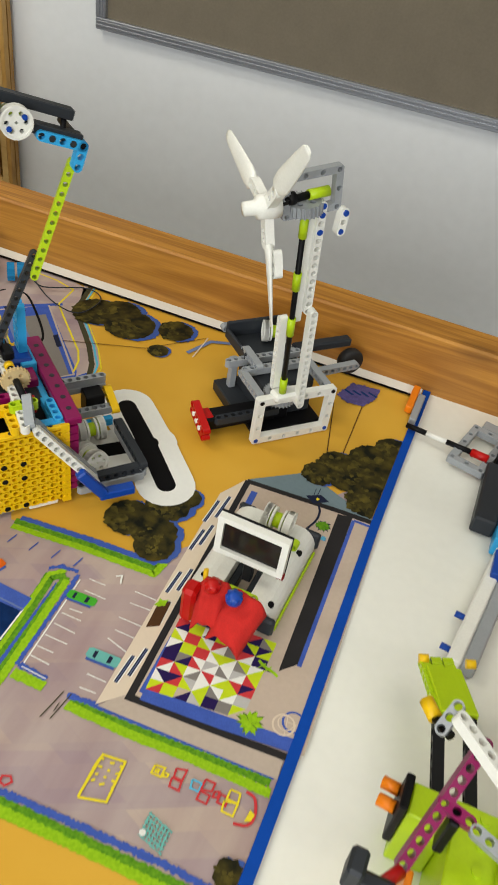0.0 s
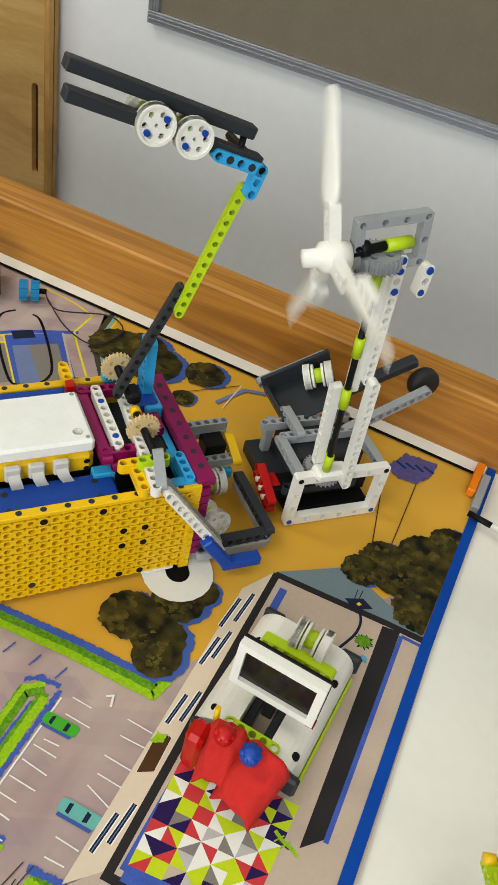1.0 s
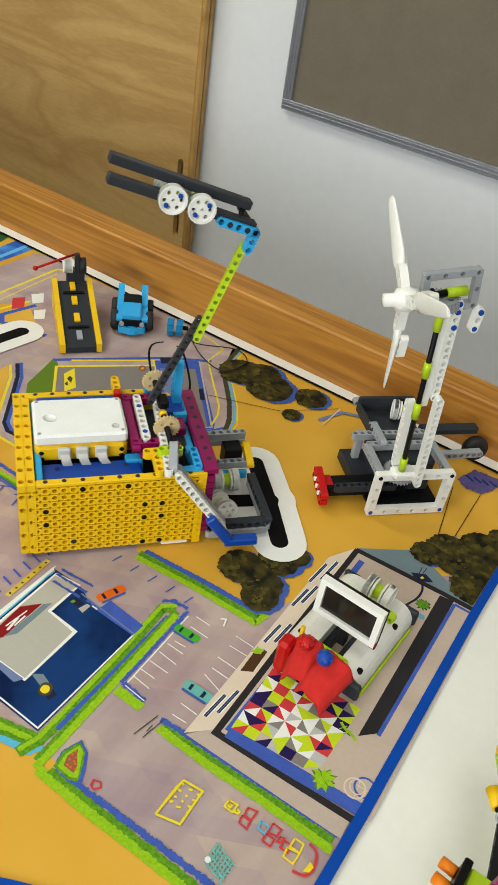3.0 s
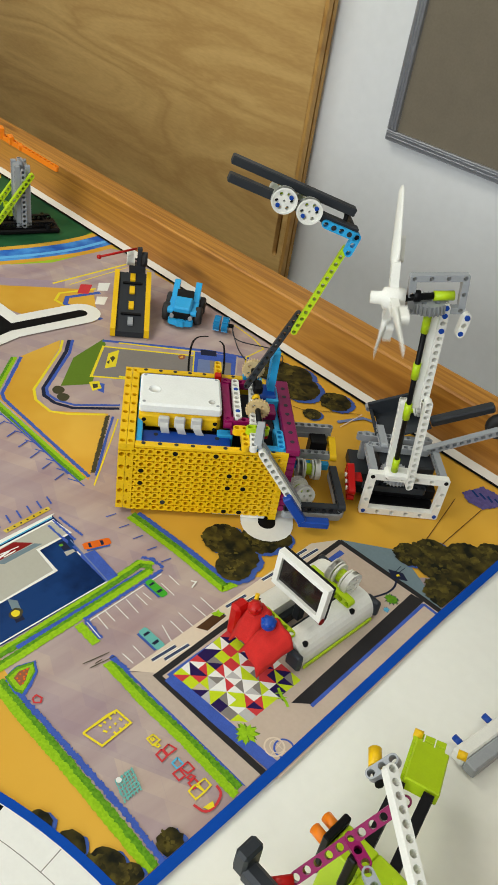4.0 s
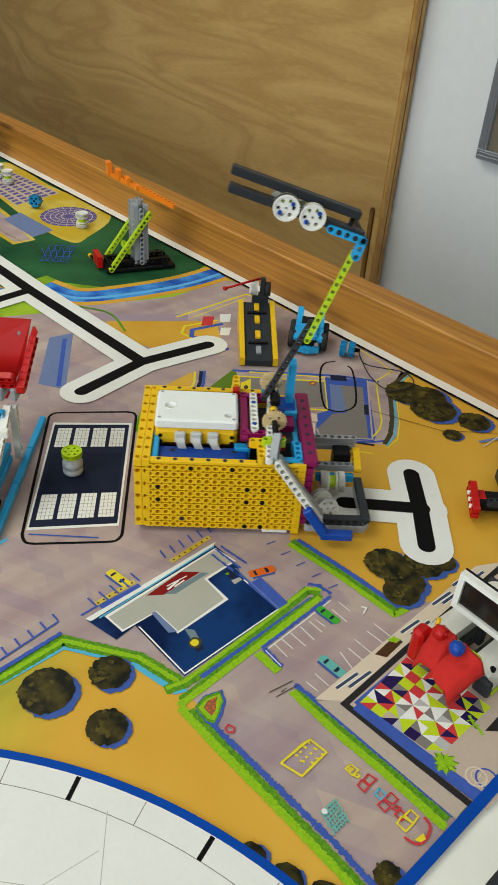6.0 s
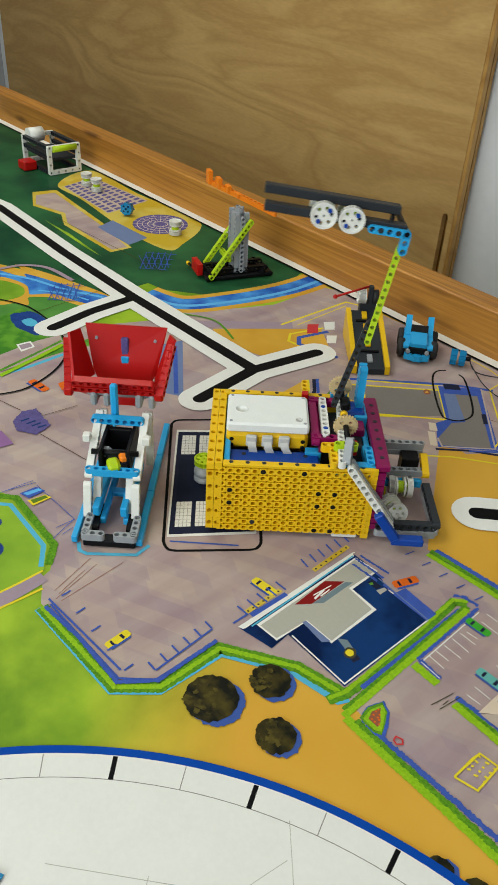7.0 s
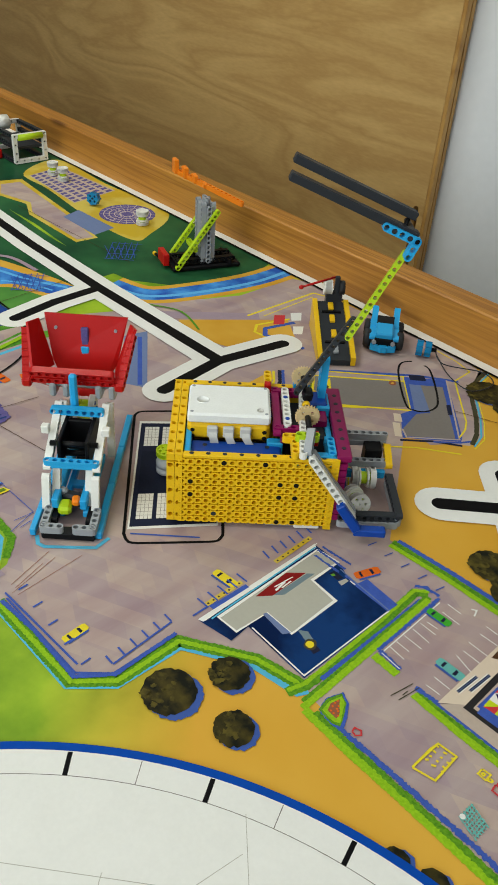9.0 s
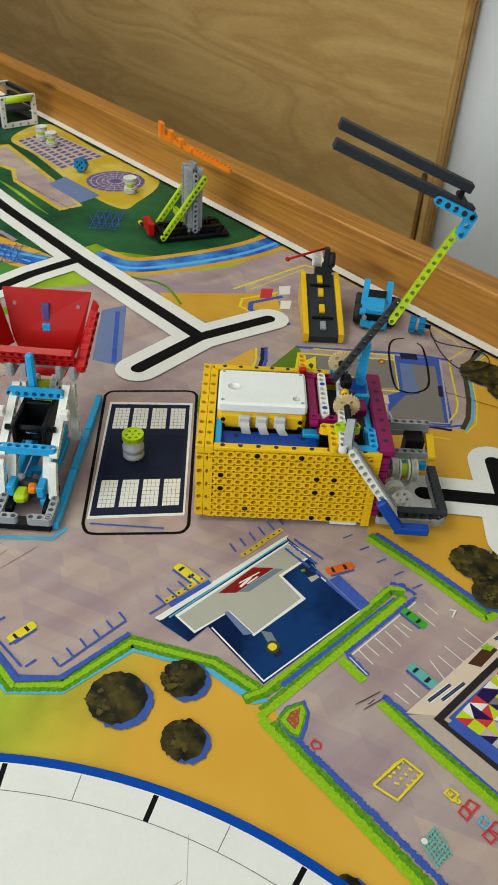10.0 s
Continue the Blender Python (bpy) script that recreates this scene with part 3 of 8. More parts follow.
def dot_field(a, b, c, d):
    """A field of small violet panels between four corners."""
    printed("printed_field", BEIGE, [a, b, c, d])
    bm = bmesh.new()
    z = lift()
    for i in range(5):
        for j in range(12):
            ps = [quad_point(a, b, c, d, (i + du) / 5, (j + dv) / 12) for du, dv in ((0.14, 0.16), (0.80, 0.16), (0.80, 0.78), (0.14, 0.78))]
            bm.faces.new([bm.verts.new((*p, z)) for p in ps])
    bmesh.ops.recalc_face_normals(bm, faces=bm.faces)
    part("printed_solar_field", bm, PURPLE, field)


def dish_print(x, y, r):
    disc_print("printed_dish", PURPLE, x, y, r)
    for k in (0.85, 0.66, 0.47, 0.28):
        part("printed_ring", plate(circle(r * k, 28, x, y), [circle(r * k - 0.0014, 28, x, y)], 0.0, lift()), CREAM, field)
    for i in range(20):
        a = i * math.pi / 10
        stroke("printed_spoke", CREAM, 0.0009, [(x + r * 0.2 * math.cos(a), y + r * 0.2 * math.sin(a)), (x + r * math.cos(a), y + r * math.sin(a))])


def solar_cells(a, b, c, d):
    for row, (v0, v1) in enumerate(((0.04, 0.25), (0.72, 0.94))):
        for i in range(4):
            u0, u1 = 0.06 + i * 0.235, 0.06 + i * 0.235 + 0.185
            printed("printed_cell", WHITEP, [quad_point(a, b, c, d, u, v) for u, v in ((u0, v0), (u1, v0), (u1, v1), (u0, v1))])
            for k in range(1, 4):
                u = u0 + (u1 - u0) * k / 4
                stroke("printed_grid", GREYP, 0.0004, [quad_point(a, b, c, d, u, v0), quad_point(a, b, c, d, u, v1)])
            for k in range(1, 7):
                v = v0 + (v1 - v0) * k / 7
                stroke("printed_grid", GREYP, 0.0004, [quad_point(a, b, c, d, u0, v), quad_point(a, b, c, d, u1, v)])


def rug_print(corners):
    """Triangles in a ragged patchwork between four corners."""
    rng = random.Random(4)
    cols = [DUSKP, DUSKP, REDP, REDP, LIMEP, LIMEP, WHITEP, WHITEP, WHITEP, PALEP, GREYP]
    n, k = 7, 8
    z = lift()
    for i in range(n):
        for j in range(k):
            cs = [quad_point(*corners, (i + du) / n, (j + dv) / k) for du, dv in ((0, 0), (1, 0), (1, 1), (0, 1))]
            start = (i + j) % 2
            for s in range(2):
                if (i, j, s) in ((n - 1, 0, 0), (2, 0, 1 - start)):
                    continue
                o = [cs[(start + 2 * s + q) % 4] for q in range(3)]
                part("printed_rug_piece", plate(o, (), 0.0, z), rng.choice(cols), field)




def ring_print(mat, at, r, w):
    part("printed_ring", plate(circle(r, 28, *at), [circle(r - w, 28, *at)], 0.0, lift()), mat, field)


def potted(at, r, mat, dark, n):
    """A plant seen from above: leaves fanning out from one point, over darker ones."""
    rng = random.Random(n)
    for ink_used, k0, size in ((dark, 0.4, 1.0), (mat, 0.0, 0.92)):
        bm, z = bmesh.new(), lift()
        for k in range(n):
            a = 2 * math.pi * (k + k0) / n + rng.uniform(-0.2, 0.2)
            d, s, m = r * size * rng.uniform(0.7, 1.0), r * 0.17, 0.55
            ca, sa = math.cos(a), math.sin(a)
            pts = [(0, 0), (m * d, -s), (d, 0), (m * d, s)]
            z += 0.0000002
            bm.faces.new([bm.verts.new((at[0] + x * ca - y * sa, at[1] + x * sa + y * ca, z)) for x, y in pts])
        part("printed_leaves", bm, ink_used, field)


def guide(pts):
    stroke("guide_border", WHITEP, 0.056, pts, ends=True)
    GUIDES.append(pts)


GUIDES, TREES = [], []
# corner arc of the launch area
AX, AY, AR = 0.1873, -1.0812, 0.4549
printed("printed_pavement", PAVE, [(-0.315, -0.741), (-0.197, -0.736), (-0.176, -0.706), (-0.177, -0.640), (-0.120, -0.600), (-0.073, -0.587), (-0.062, -0.593), (0.059, -0.602), (0.150, -0.598), (0.149, -0.540), (0.1465, -0.480), (0.139, -0.250), (0.137, -0.170), (-0.010, -0.364), (-0.011, -0.385), (-0.146, -0.395), (-0.257, -0.239), (-0.197, -0.187), (-0.199, -0.152), (-0.239, -0.103), (-0.282, -0.063), (-0.303, -0.013), (-0.290, -0.026), (-0.348, -0.010), (-0.574, -0.026), (-0.613, -0.039), (-0.612, -0.182), (-0.679, -0.266), (-0.718, -0.296), (-0.774, -0.430), (-0.827, -0.493), (-0.800, -0.620), (-0.800, -0.800), (-0.500, -0.704), (-0.465, -0.692), (-0.379, -0.690), (-0.348, -0.714), (-0.344, -0.724)])
printed("printed_path", PAVE, [(-1.377, -0.175), (-1.202, -0.235), (-1.006, -0.240), (-1.022, -0.188), (-1.129, -0.194), (-1.253, -0.178), (-1.346, -0.158)], soft=True)
printed("printed_meadow", DGREEN, [(-2.100, -0.050), (-1.970, 0.002), (-1.522, 0.006), (-0.996, 0.004), (-0.830, 0.030), (-0.751, 0.006), (-0.709, -0.107), (-0.744, -0.197), (-0.816, -0.258), (-0.908, -0.275), (-1.119, -0.262), (-1.392, -0.275), (-2.100, -0.500)])
stroke("printed_meadow", DGREEN, 0.110, [(-2.000, -0.440), (-1.323, -0.318), (-1.039, -0.327), (-0.850, -0.318)])
printed("printed_meadow", DGREEN, [(-1.228, -0.354), (-1.032, -0.354), (-0.873, -0.345), (-0.952, -0.377), (-1.063, -0.434), (-1.600, -0.550)])
printed("printed_path_edge", YSAND, [(-1.372, -0.209), (-1.360, -0.160), (-1.119, -0.182), (-0.999, -0.203), (-1.001, -0.246), (-1.166, -0.248), (-1.219, -0.225), (-1.295, -0.247)])
printed("printed_path", PAVE, [(-1.350, -0.212), (-1.345, -0.172), (-1.116, -0.191), (-1.005, -0.208), (-1.010, -0.238), (-1.173, -0.237), (-1.223, -0.214), (-1.301, -0.238)])
printed("printed_sand_patch", YSAND, [(-1.392, -0.139), (-1.442, -0.026), (-1.246, -0.026), (-1.045, -0.014), (-0.961, -0.118), (-0.959, -0.157), (-1.076, -0.165), (-1.274, -0.146)], soft=True)
printed("printed_panel", BLUEGREY, [(-1.122, -0.201), (-1.139, -0.157), (-1.024, -0.152), (-1.013, -0.200)])
dot_field((-1.372, -0.136), (-1.396, -0.049), (-1.200, -0.034), (-1.177, -0.144))
dish_print(-1.072, -0.090, 0.054)
printed("printed_pavement", PAVE, [(-0.750, -0.284), (-0.694, -0.201), (-0.672, -0.144), (-0.675, -0.031), (-0.616, 0.006), (-0.465, -0.080), (-0.529, -0.147), (-0.590, -0.176), (-0.660, -0.277), (-0.682, -0.335)])
printed("printed_field", MIDGREEN, [(-1.700, -0.700), (-1.056, -0.436), (-0.993, -0.397), (-0.839, -0.345), (-0.781, -0.473), (-0.733, -0.591)])
printed("printed_bank", OSAND, [(-1.600, -0.640), (-1.063, -0.434), (-1.041, -0.410), (-1.001, -0.391), (-0.932, -0.367), (-0.839, -0.345), (-0.829, -0.392), (-0.887, -0.421), (-0.911, -0.449), (-0.943, -0.491)], soft=True)
printed("printed_lake", RIVER, [(-1.600, -0.645), (-1.038, -0.445), (-0.995, -0.413), (-0.936, -0.388), (-0.889, -0.370), (-0.840, -0.346), (-0.839, -0.386), (-0.900, -0.414), (-0.920, -0.445), (-0.949, -0.434), (-0.982, -0.440), (-1.007, -0.460)], soft=True)
stroke("printed_wave", RIVERL, 0.0060, [(-1.025, -0.452), (-0.974, -0.417), (-0.908, -0.391), (-0.846, -0.355)], soft=True)
stroke("printed_wave", RIVERL, 0.0040, [(-0.926, -0.427), (-0.893, -0.399), (-0.850, -0.379)], soft=True)
stroke("printed_bank", OSAND, 0.0620, [(-0.821, -0.291), (-0.757, -0.266), (-0.725, -0.190), (-0.704, -0.087), (-0.706, 0.002)], soft=True)
stroke("printed_river", RIVER, 0.0380, [(-0.821, -0.291), (-0.757, -0.266), (-0.725, -0.190), (-0.704, -0.087), (-0.706, 0.002)], soft=True)
stroke("printed_wave", RIVERL, 0.0080, [(-0.817, -0.295), (-0.753, -0.270), (-0.719, -0.194), (-0.698, -0.092), (-0.701, -0.002)], soft=True)
stroke("printed_road", MAUVE, 0.0220, [(-0.703, -0.308), (-0.644, -0.229), (-0.600, -0.169)], soft=True)
stroke("printed_kerb", YLINE, 0.0040, [(-0.612, -0.182), (-0.613, -0.039), (-0.577, -0.024)])
stroke("printed_kerb", YLINE, 0.0020, [(-0.597, -0.162), (-0.603, -0.049)])
printed("printed_island", OSAND, [(-1.005, -0.461), (-0.980, -0.439), (-0.943, -0.436), (-0.908, -0.460), (-0.917, -0.503)], soft=True)
printed("printed_island", LGREEN, [(-0.994, -0.466), (-0.970, -0.446), (-0.943, -0.443), (-0.920, -0.460), (-0.928, -0.498)], soft=True)
printed("printed_thicket", BLUETREE, [(-0.865, -0.510), (-0.852, -0.480), (-0.824, -0.462), (-0.789, -0.476), (-0.792, -0.511), (-0.817, -0.525)], soft=True, ragged=0.002)
stroke("printed_verge", GREEN, 0.0200, [(-0.733, -0.591), (-0.732, -0.542), (-0.733, -0.480), (-0.724, -0.436)])
stroke("printed_verge", AZUREP, 0.0060, [(-0.713, -0.602), (-0.712, -0.553), (-0.717, -0.491)])
printed("printed_square", BLUEGREY, [(-0.663, -0.371), (-0.656, -0.336), (-0.529, -0.426), (-0.561, -0.447)])
stroke("printed_stripe", BLUEP, 0.0060, [(-0.648, -0.355), (-0.541, -0.429)])
# plots and plaza in front of the ramp
printed("printed_pavement", PAVE, [(-0.435, -0.048), (-0.383, -0.028), (-0.336, -0.026), (-0.304, -0.023), (-0.282, -0.070), (-0.229, -0.132), (-0.198, -0.178), (-0.227, -0.225), (-0.281, -0.222), (-0.378, -0.168)])
printed("printed_plot", OSAND, [(-0.460, -0.332), (-0.469, -0.265), (-0.453, -0.276), (-0.390, -0.355), (-0.368, -0.366), (-0.340, -0.365), (-0.298, -0.311), (-0.211, -0.401), (-0.395, -0.400)])
stroke("printed_hedge", HEDGE, 0.0070, [(-0.463, -0.338), (-0.403, -0.403), (-0.384, -0.409), (-0.215, -0.406)], ragged=0.0005)
stroke("printed_hedge", LGREENH, 0.0045, [(-0.462, -0.336), (-0.401, -0.401), (-0.386, -0.405), (-0.216, -0.403)], ragged=0.0005)
stroke("printed_shade", BLUEP, 0.0045, [(-0.459, -0.330), (-0.400, -0.392), (-0.388, -0.396), (-0.215, -0.397)], ragged=0.0005)
stroke("printed_shade", NAVYG, 0.0050, [(-0.463, -0.254), (-0.441, -0.274), (-0.384, -0.345), (-0.370, -0.353), (-0.350, -0.351), (-0.330, -0.339), (-0.299, -0.294)], ragged=0.0003)
stroke("printed_shade", BLUEP, 0.0040, [(-0.461, -0.250), (-0.436, -0.272), (-0.382, -0.342), (-0.370, -0.348), (-0.354, -0.346), (-0.334, -0.334), (-0.304, -0.289)], ragged=0.0003)
stroke("printed_kerb", YLINE, 0.0034, [(-0.467, -0.262), (-0.447, -0.279), (-0.388, -0.356), (-0.368, -0.366), (-0.339, -0.365), (-0.323, -0.351), (-0.298, -0.315)])
stroke("printed_shade", DARKG, 0.0050, [(-0.295, -0.314), (-0.271, -0.338), (-0.219, -0.390)], ragged=0.0009)
stroke("printed_shade", BLUEP, 0.0030, [(-0.290, -0.310), (-0.267, -0.335), (-0.213, -0.390)])
stroke("printed_kerb", YLINE, 0.0018, [(-0.283, -0.308), (-0.261, -0.332), (-0.201, -0.401)])
stroke("printed_bay_line", BLUEP, 0.0016, [(-0.370, -0.414), (-0.206, -0.410)])
bays(BLUEP, 0.0016, (-0.360, -0.413), (-0.216, -0.411), (-0.010, -0.006), 8)
printed("printed_bush", DARKG, [(-0.376, -0.338), (-0.380, -0.330), (-0.375, -0.325), (-0.367, -0.326), (-0.363, -0.333), (-0.367, -0.340)], soft=True)
printed("printed_bush", DARKG, [(-0.360, -0.342), (-0.364, -0.335), (-0.359, -0.329), (-0.352, -0.329), (-0.347, -0.337), (-0.351, -0.343)], soft=True)
printed("printed_bush", DARKG, [(-0.582, -0.232), (-0.589, -0.223), (-0.584, -0.216), (-0.572, -0.217), (-0.566, -0.227), (-0.570, -0.235)], soft=True)
printed("printed_bush", DARKG, [(-0.559, -0.233), (-0.566, -0.223), (-0.561, -0.217), (-0.551, -0.217), (-0.545, -0.227), (-0.548, -0.234)], soft=True)
printed("printed_lawn", DKLAWN, [(-0.377, -0.325), (-0.423, -0.275), (-0.442, -0.213), (-0.429, -0.219), (-0.360, -0.291)])
stroke("printed_road", BLUEP, 0.0055, [(-0.439, -0.217), (-0.395, -0.167), (-0.342, -0.108), (-0.298, -0.073)])
printed("printed_plaza", GREYP, [(-0.427, -0.225), (-0.337, -0.130), (-0.293, -0.175), (-0.375, -0.281)])
stroke("printed_border", YLINE, 0.0034, [(-0.423, -0.202), (-0.351, -0.126), (-0.290, -0.184), (-0.356, -0.252)])
stroke("printed_border", YLINE, 0.0034, [(-0.329, -0.227), (-0.375, -0.281), (-0.426, -0.225), (-0.338, -0.129)])
printed("printed_sign", YLINE, [(-0.408, -0.230), (-0.408, -0.212), (-0.377, -0.241), (-0.381, -0.256)])
printed("printed_mark", DARKG, [(-0.398, -0.235), (-0.400, -0.228), (-0.394, -0.229), (-0.388, -0.238)])
printed("printed_mark", DARKG, [(-0.392, -0.245), (-0.394, -0.238), (-0.386, -0.245)])
printed("printed_sign", BLUEP, [(-0.346, -0.293), (-0.358, -0.282), (-0.352, -0.277), (-0.336, -0.290)])
printed("printed_sign", YLINE, [(-0.366, -0.291), (-0.361, -0.279), (-0.346, -0.286), (-0.347, -0.299)])
printed("printed_mark", DARKG, [(-0.360, -0.290), (-0.357, -0.284), (-0.350, -0.289), (-0.351, -0.295)])
printed("printed_mark", REDGREY, [(-0.353, -0.155), (-0.355, -0.148), (-0.350, -0.145), (-0.344, -0.151), (-0.346, -0.157)], soft=True)
printed("printed_mark", OSAND, [(-0.351, -0.153), (-0.351, -0.148), (-0.347, -0.151), (-0.349, -0.155)])
printed("printed_yard", BLUEP, [(-0.351, -0.126), (-0.310, -0.084), (-0.213, -0.180), (-0.208, -0.189), (-0.257, -0.241), (-0.293, -0.202), (-0.290, -0.184)])
printed("printed_walk", BLUEGREY, [(-0.334, -0.135), (-0.323, -0.124), (-0.274, -0.165), (-0.287, -0.181)])
printed("printed_plaza", GREYP, [(-0.323, -0.124), (-0.302, -0.103), (-0.216, -0.190), (-0.257, -0.235), (-0.270, -0.224), (-0.281, -0.185), (-0.272, -0.168)])
stroke("printed_edge", BEIGE2, 0.0022, [(-0.310, -0.084), (-0.212, -0.187), (-0.255, -0.236), (-0.270, -0.226)])
printed("printed_hatch", NAVYG, [(-0.351, -0.116), (-0.336, -0.100), (-0.325, -0.109), (-0.340, -0.125)])
printed("printed_hatch", NAVYG, [(-0.271, -0.136), (-0.268, -0.131), (-0.251, -0.149), (-0.255, -0.153)])
for roof in ([(-0.300, -0.208), (-0.293, -0.202), (-0.280, -0.214), (-0.287, -0.221)], [(-0.287, -0.225), (-0.280, -0.219), (-0.259, -0.240), (-0.265, -0.246)]):
    printed("printed_hut", CREAM, roof)
stroke("printed_kerb", NAVYG, 0.0040, [(-0.256, -0.247), (-0.230, -0.217), (-0.202, -0.195)])
stroke("printed_kerb", YLINE, 0.0026, [(-0.256, -0.270), (-0.234, -0.244), (-0.192, -0.210)])
stroke("printed_kerb", YLINE, 0.0022, [(-0.376, -0.026), (-0.334, -0.029), (-0.305, -0.037), (-0.302, -0.075), (-0.285, -0.093), (-0.231, -0.147), (-0.221, -0.163), (-0.215, -0.183)])
stroke("printed_shade", BLUEP, 0.0034, [(-0.229, -0.217), (-0.208, -0.192), (-0.201, -0.178)])
stroke("printed_wall", DARKG, 0.0060, [(-0.291, -0.020), (-0.280, -0.069), (-0.268, -0.086), (-0.227, -0.131), (-0.206, -0.160), (-0.196, -0.183)], ragged=0.0004)
stroke("printed_wall", AZUREP, 0.0024, [(-0.286, -0.019), (-0.275, -0.068), (-0.262, -0.085), (-0.222, -0.129), (-0.199, -0.160), (-0.192, -0.184)])
stroke("printed_kerb", YLINE, 0.0016, [(-0.282, -0.018), (-0.273, -0.066), (-0.258, -0.085), (-0.215, -0.131), (-0.193, -0.162), (-0.189, -0.187)])
stroke("printed_loop", BLACKP, 0.0028, [(-0.372, -0.082), (-0.378, -0.097), (-0.367, -0.118), (-0.333, -0.153), (-0.301, -0.180), (-0.289, -0.181), (-0.278, -0.172), (-0.275, -0.155), (-0.283, -0.138), (-0.310, -0.109), (-0.341, -0.081), (-0.354, -0.077)], soft=True)
printed("printed_plot", OSAND, [(-0.660, -0.277), (-0.600, -0.189), (-0.566, -0.141), (-0.492, -0.188), (-0.497, -0.246), (-0.567, -0.276), (-0.631, -0.292)])
stroke("printed_kerb", YLINE, 0.0040, [(-0.567, -0.136), (-0.581, -0.191), (-0.566, -0.208), (-0.487, -0.196)])
stroke("printed_shade", BLUEP, 0.0070, [(-0.554, -0.138), (-0.565, -0.188), (-0.550, -0.202), (-0.487, -0.184)])
printed("printed_box", REDP, [(-0.590, -0.147), (-0.580, -0.133), (-0.559, -0.155), (-0.568, -0.169)])
printed("printed_box", WHITEP, [(-0.581, -0.121), (-0.572, -0.106), (-0.553, -0.125), (-0.561, -0.138)])
printed("printed_box", WHITEP, [(-0.546, -0.149), (-0.537, -0.136), (-0.520, -0.155), (-0.528, -0.166)])
stroke("printed_loop", BLACKP, 0.0032, [(-0.482, -0.478), (-0.486, -0.475), (-0.488, -0.471), (-0.489, -0.467), (-0.488, -0.463), (-0.485, -0.458), (-0.440, -0.394), (-0.436, -0.390), (-0.433, -0.388), (-0.429, -0.388), (-0.425, -0.389), (-0.421, -0.392), (-0.258, -0.524), (-0.255, -0.527), (-0.253, -0.531), (-0.252, -0.535), (-0.253, -0.539), (-0.256, -0.544), (-0.297, -0.601), (-0.301, -0.605), (-0.304, -0.607), (-0.308, -0.607), (-0.312, -0.606), (-0.317, -0.604), (-0.482, -0.478)])
printed("printed_court", WHITEP, [(-0.472, -0.477), (-0.415, -0.402), (-0.269, -0.521), (-0.320, -0.598)])
printed("printed_court", NAVYG, [(-0.467, -0.478), (-0.414, -0.407), (-0.273, -0.520), (-0.322, -0.594)])
printed("printed_court", COURTP, [(-0.420, -0.510), (-0.371, -0.446), (-0.313, -0.493), (-0.357, -0.560)])
solar_cells((-0.467, -0.478), (-0.414, -0.407), (-0.273, -0.520), (-0.322, -0.594))
stroke("printed_bays", BLUEP, 0.0020, [(-0.313, -0.599), (-0.266, -0.547)])
stroke("printed_scribble", REDGREY, 0.0005, [(-0.321, -0.724), (-0.339, -0.675)])
stroke("printed_scribble", REDGREY, 0.0005, [(-0.311, -0.728), (-0.328, -0.675)])
stroke("printed_scribble", REDGREY, 0.0005, [(-0.315, -0.723), (-0.328, -0.688)])
stroke("printed_scribble", REDGREY, 0.0005, [(-0.306, -0.725), (-0.315, -0.653)])
stroke("printed_outline", AZUREP, 0.0040, [(-0.366, -0.673), (-0.355, -0.678), (-0.347, -0.675), (-0.316, -0.637), (-0.320, -0.619)])
stroke("printed_water_line", AZUREP, 0.0060, [(-0.310, -0.747), (-0.193, -0.742), (-0.168, -0.710), (-0.168, -0.646), (-0.115, -0.610), (-0.071, -0.600), (-0.067, -0.591)])
stroke("printed_hedge", HEDGE, 0.0120, [(-0.310, -0.743), (-0.195, -0.737), (-0.172, -0.707), (-0.174, -0.643), (-0.118, -0.603), (-0.073, -0.591)], ragged=0.0006)
stroke("printed_hedge", LGREENH, 0.0045, [(-0.310, -0.743), (-0.195, -0.737), (-0.172, -0.707), (-0.174, -0.643), (-0.118, -0.603), (-0.073, -0.591)], ragged=0.0006)
# hedges round the car park and the south road
stroke("printed_hedge", HEDGE, 0.0095, [(-0.077, -0.606), (-0.072, -0.588), (-0.072, -0.570), (-0.076, -0.503), (-0.083, -0.433), (-0.074, -0.424)], ragged=0.0005)
stroke("printed_hedge", LGREENH, 0.0040, [(-0.078, -0.604), (-0.074, -0.587), (-0.075, -0.568), (-0.079, -0.501), (-0.085, -0.431), (-0.075, -0.421)], ragged=0.0005)
stroke("printed_shade", BLUEP, 0.0048, [(-0.068, -0.574), (-0.070, -0.516), (-0.073, -0.436)], ragged=0.0004)
stroke("printed_hedge", HEDGE, 0.0070, [(-0.071, -0.427), (-0.066, -0.514), (-0.063, -0.567), (-0.061, -0.602)], ragged=0.0005)
stroke("printed_hedge", LGREENH, 0.0062, [(-0.069, -0.429), (-0.063, -0.516), (-0.060, -0.568), (-0.058, -0.606)], ragged=0.0005)
stroke("printed_shade", BLUEP, 0.0034, [(-0.064, -0.420), (-0.063, -0.431), (-0.060, -0.493), (-0.059, -0.513)], ragged=0.0008)
stroke("printed_shade", BLUEP, 0.0034, [(-0.088, -0.426), (-0.081, -0.419), (-0.066, -0.418)], ragged=0.0010)
stroke("printed_edge", WHITEP, 0.0012, [(-0.060, -0.424), (-0.055, -0.513)])
stroke("printed_shade", BLUEP, 0.0045, [(-0.057, -0.512), (-0.034, -0.514)], ragged=0.0010)
stroke("printed_hedge", LGREENH, 0.0085, [(-0.058, -0.520), (-0.032, -0.520)], ragged=0.0006)
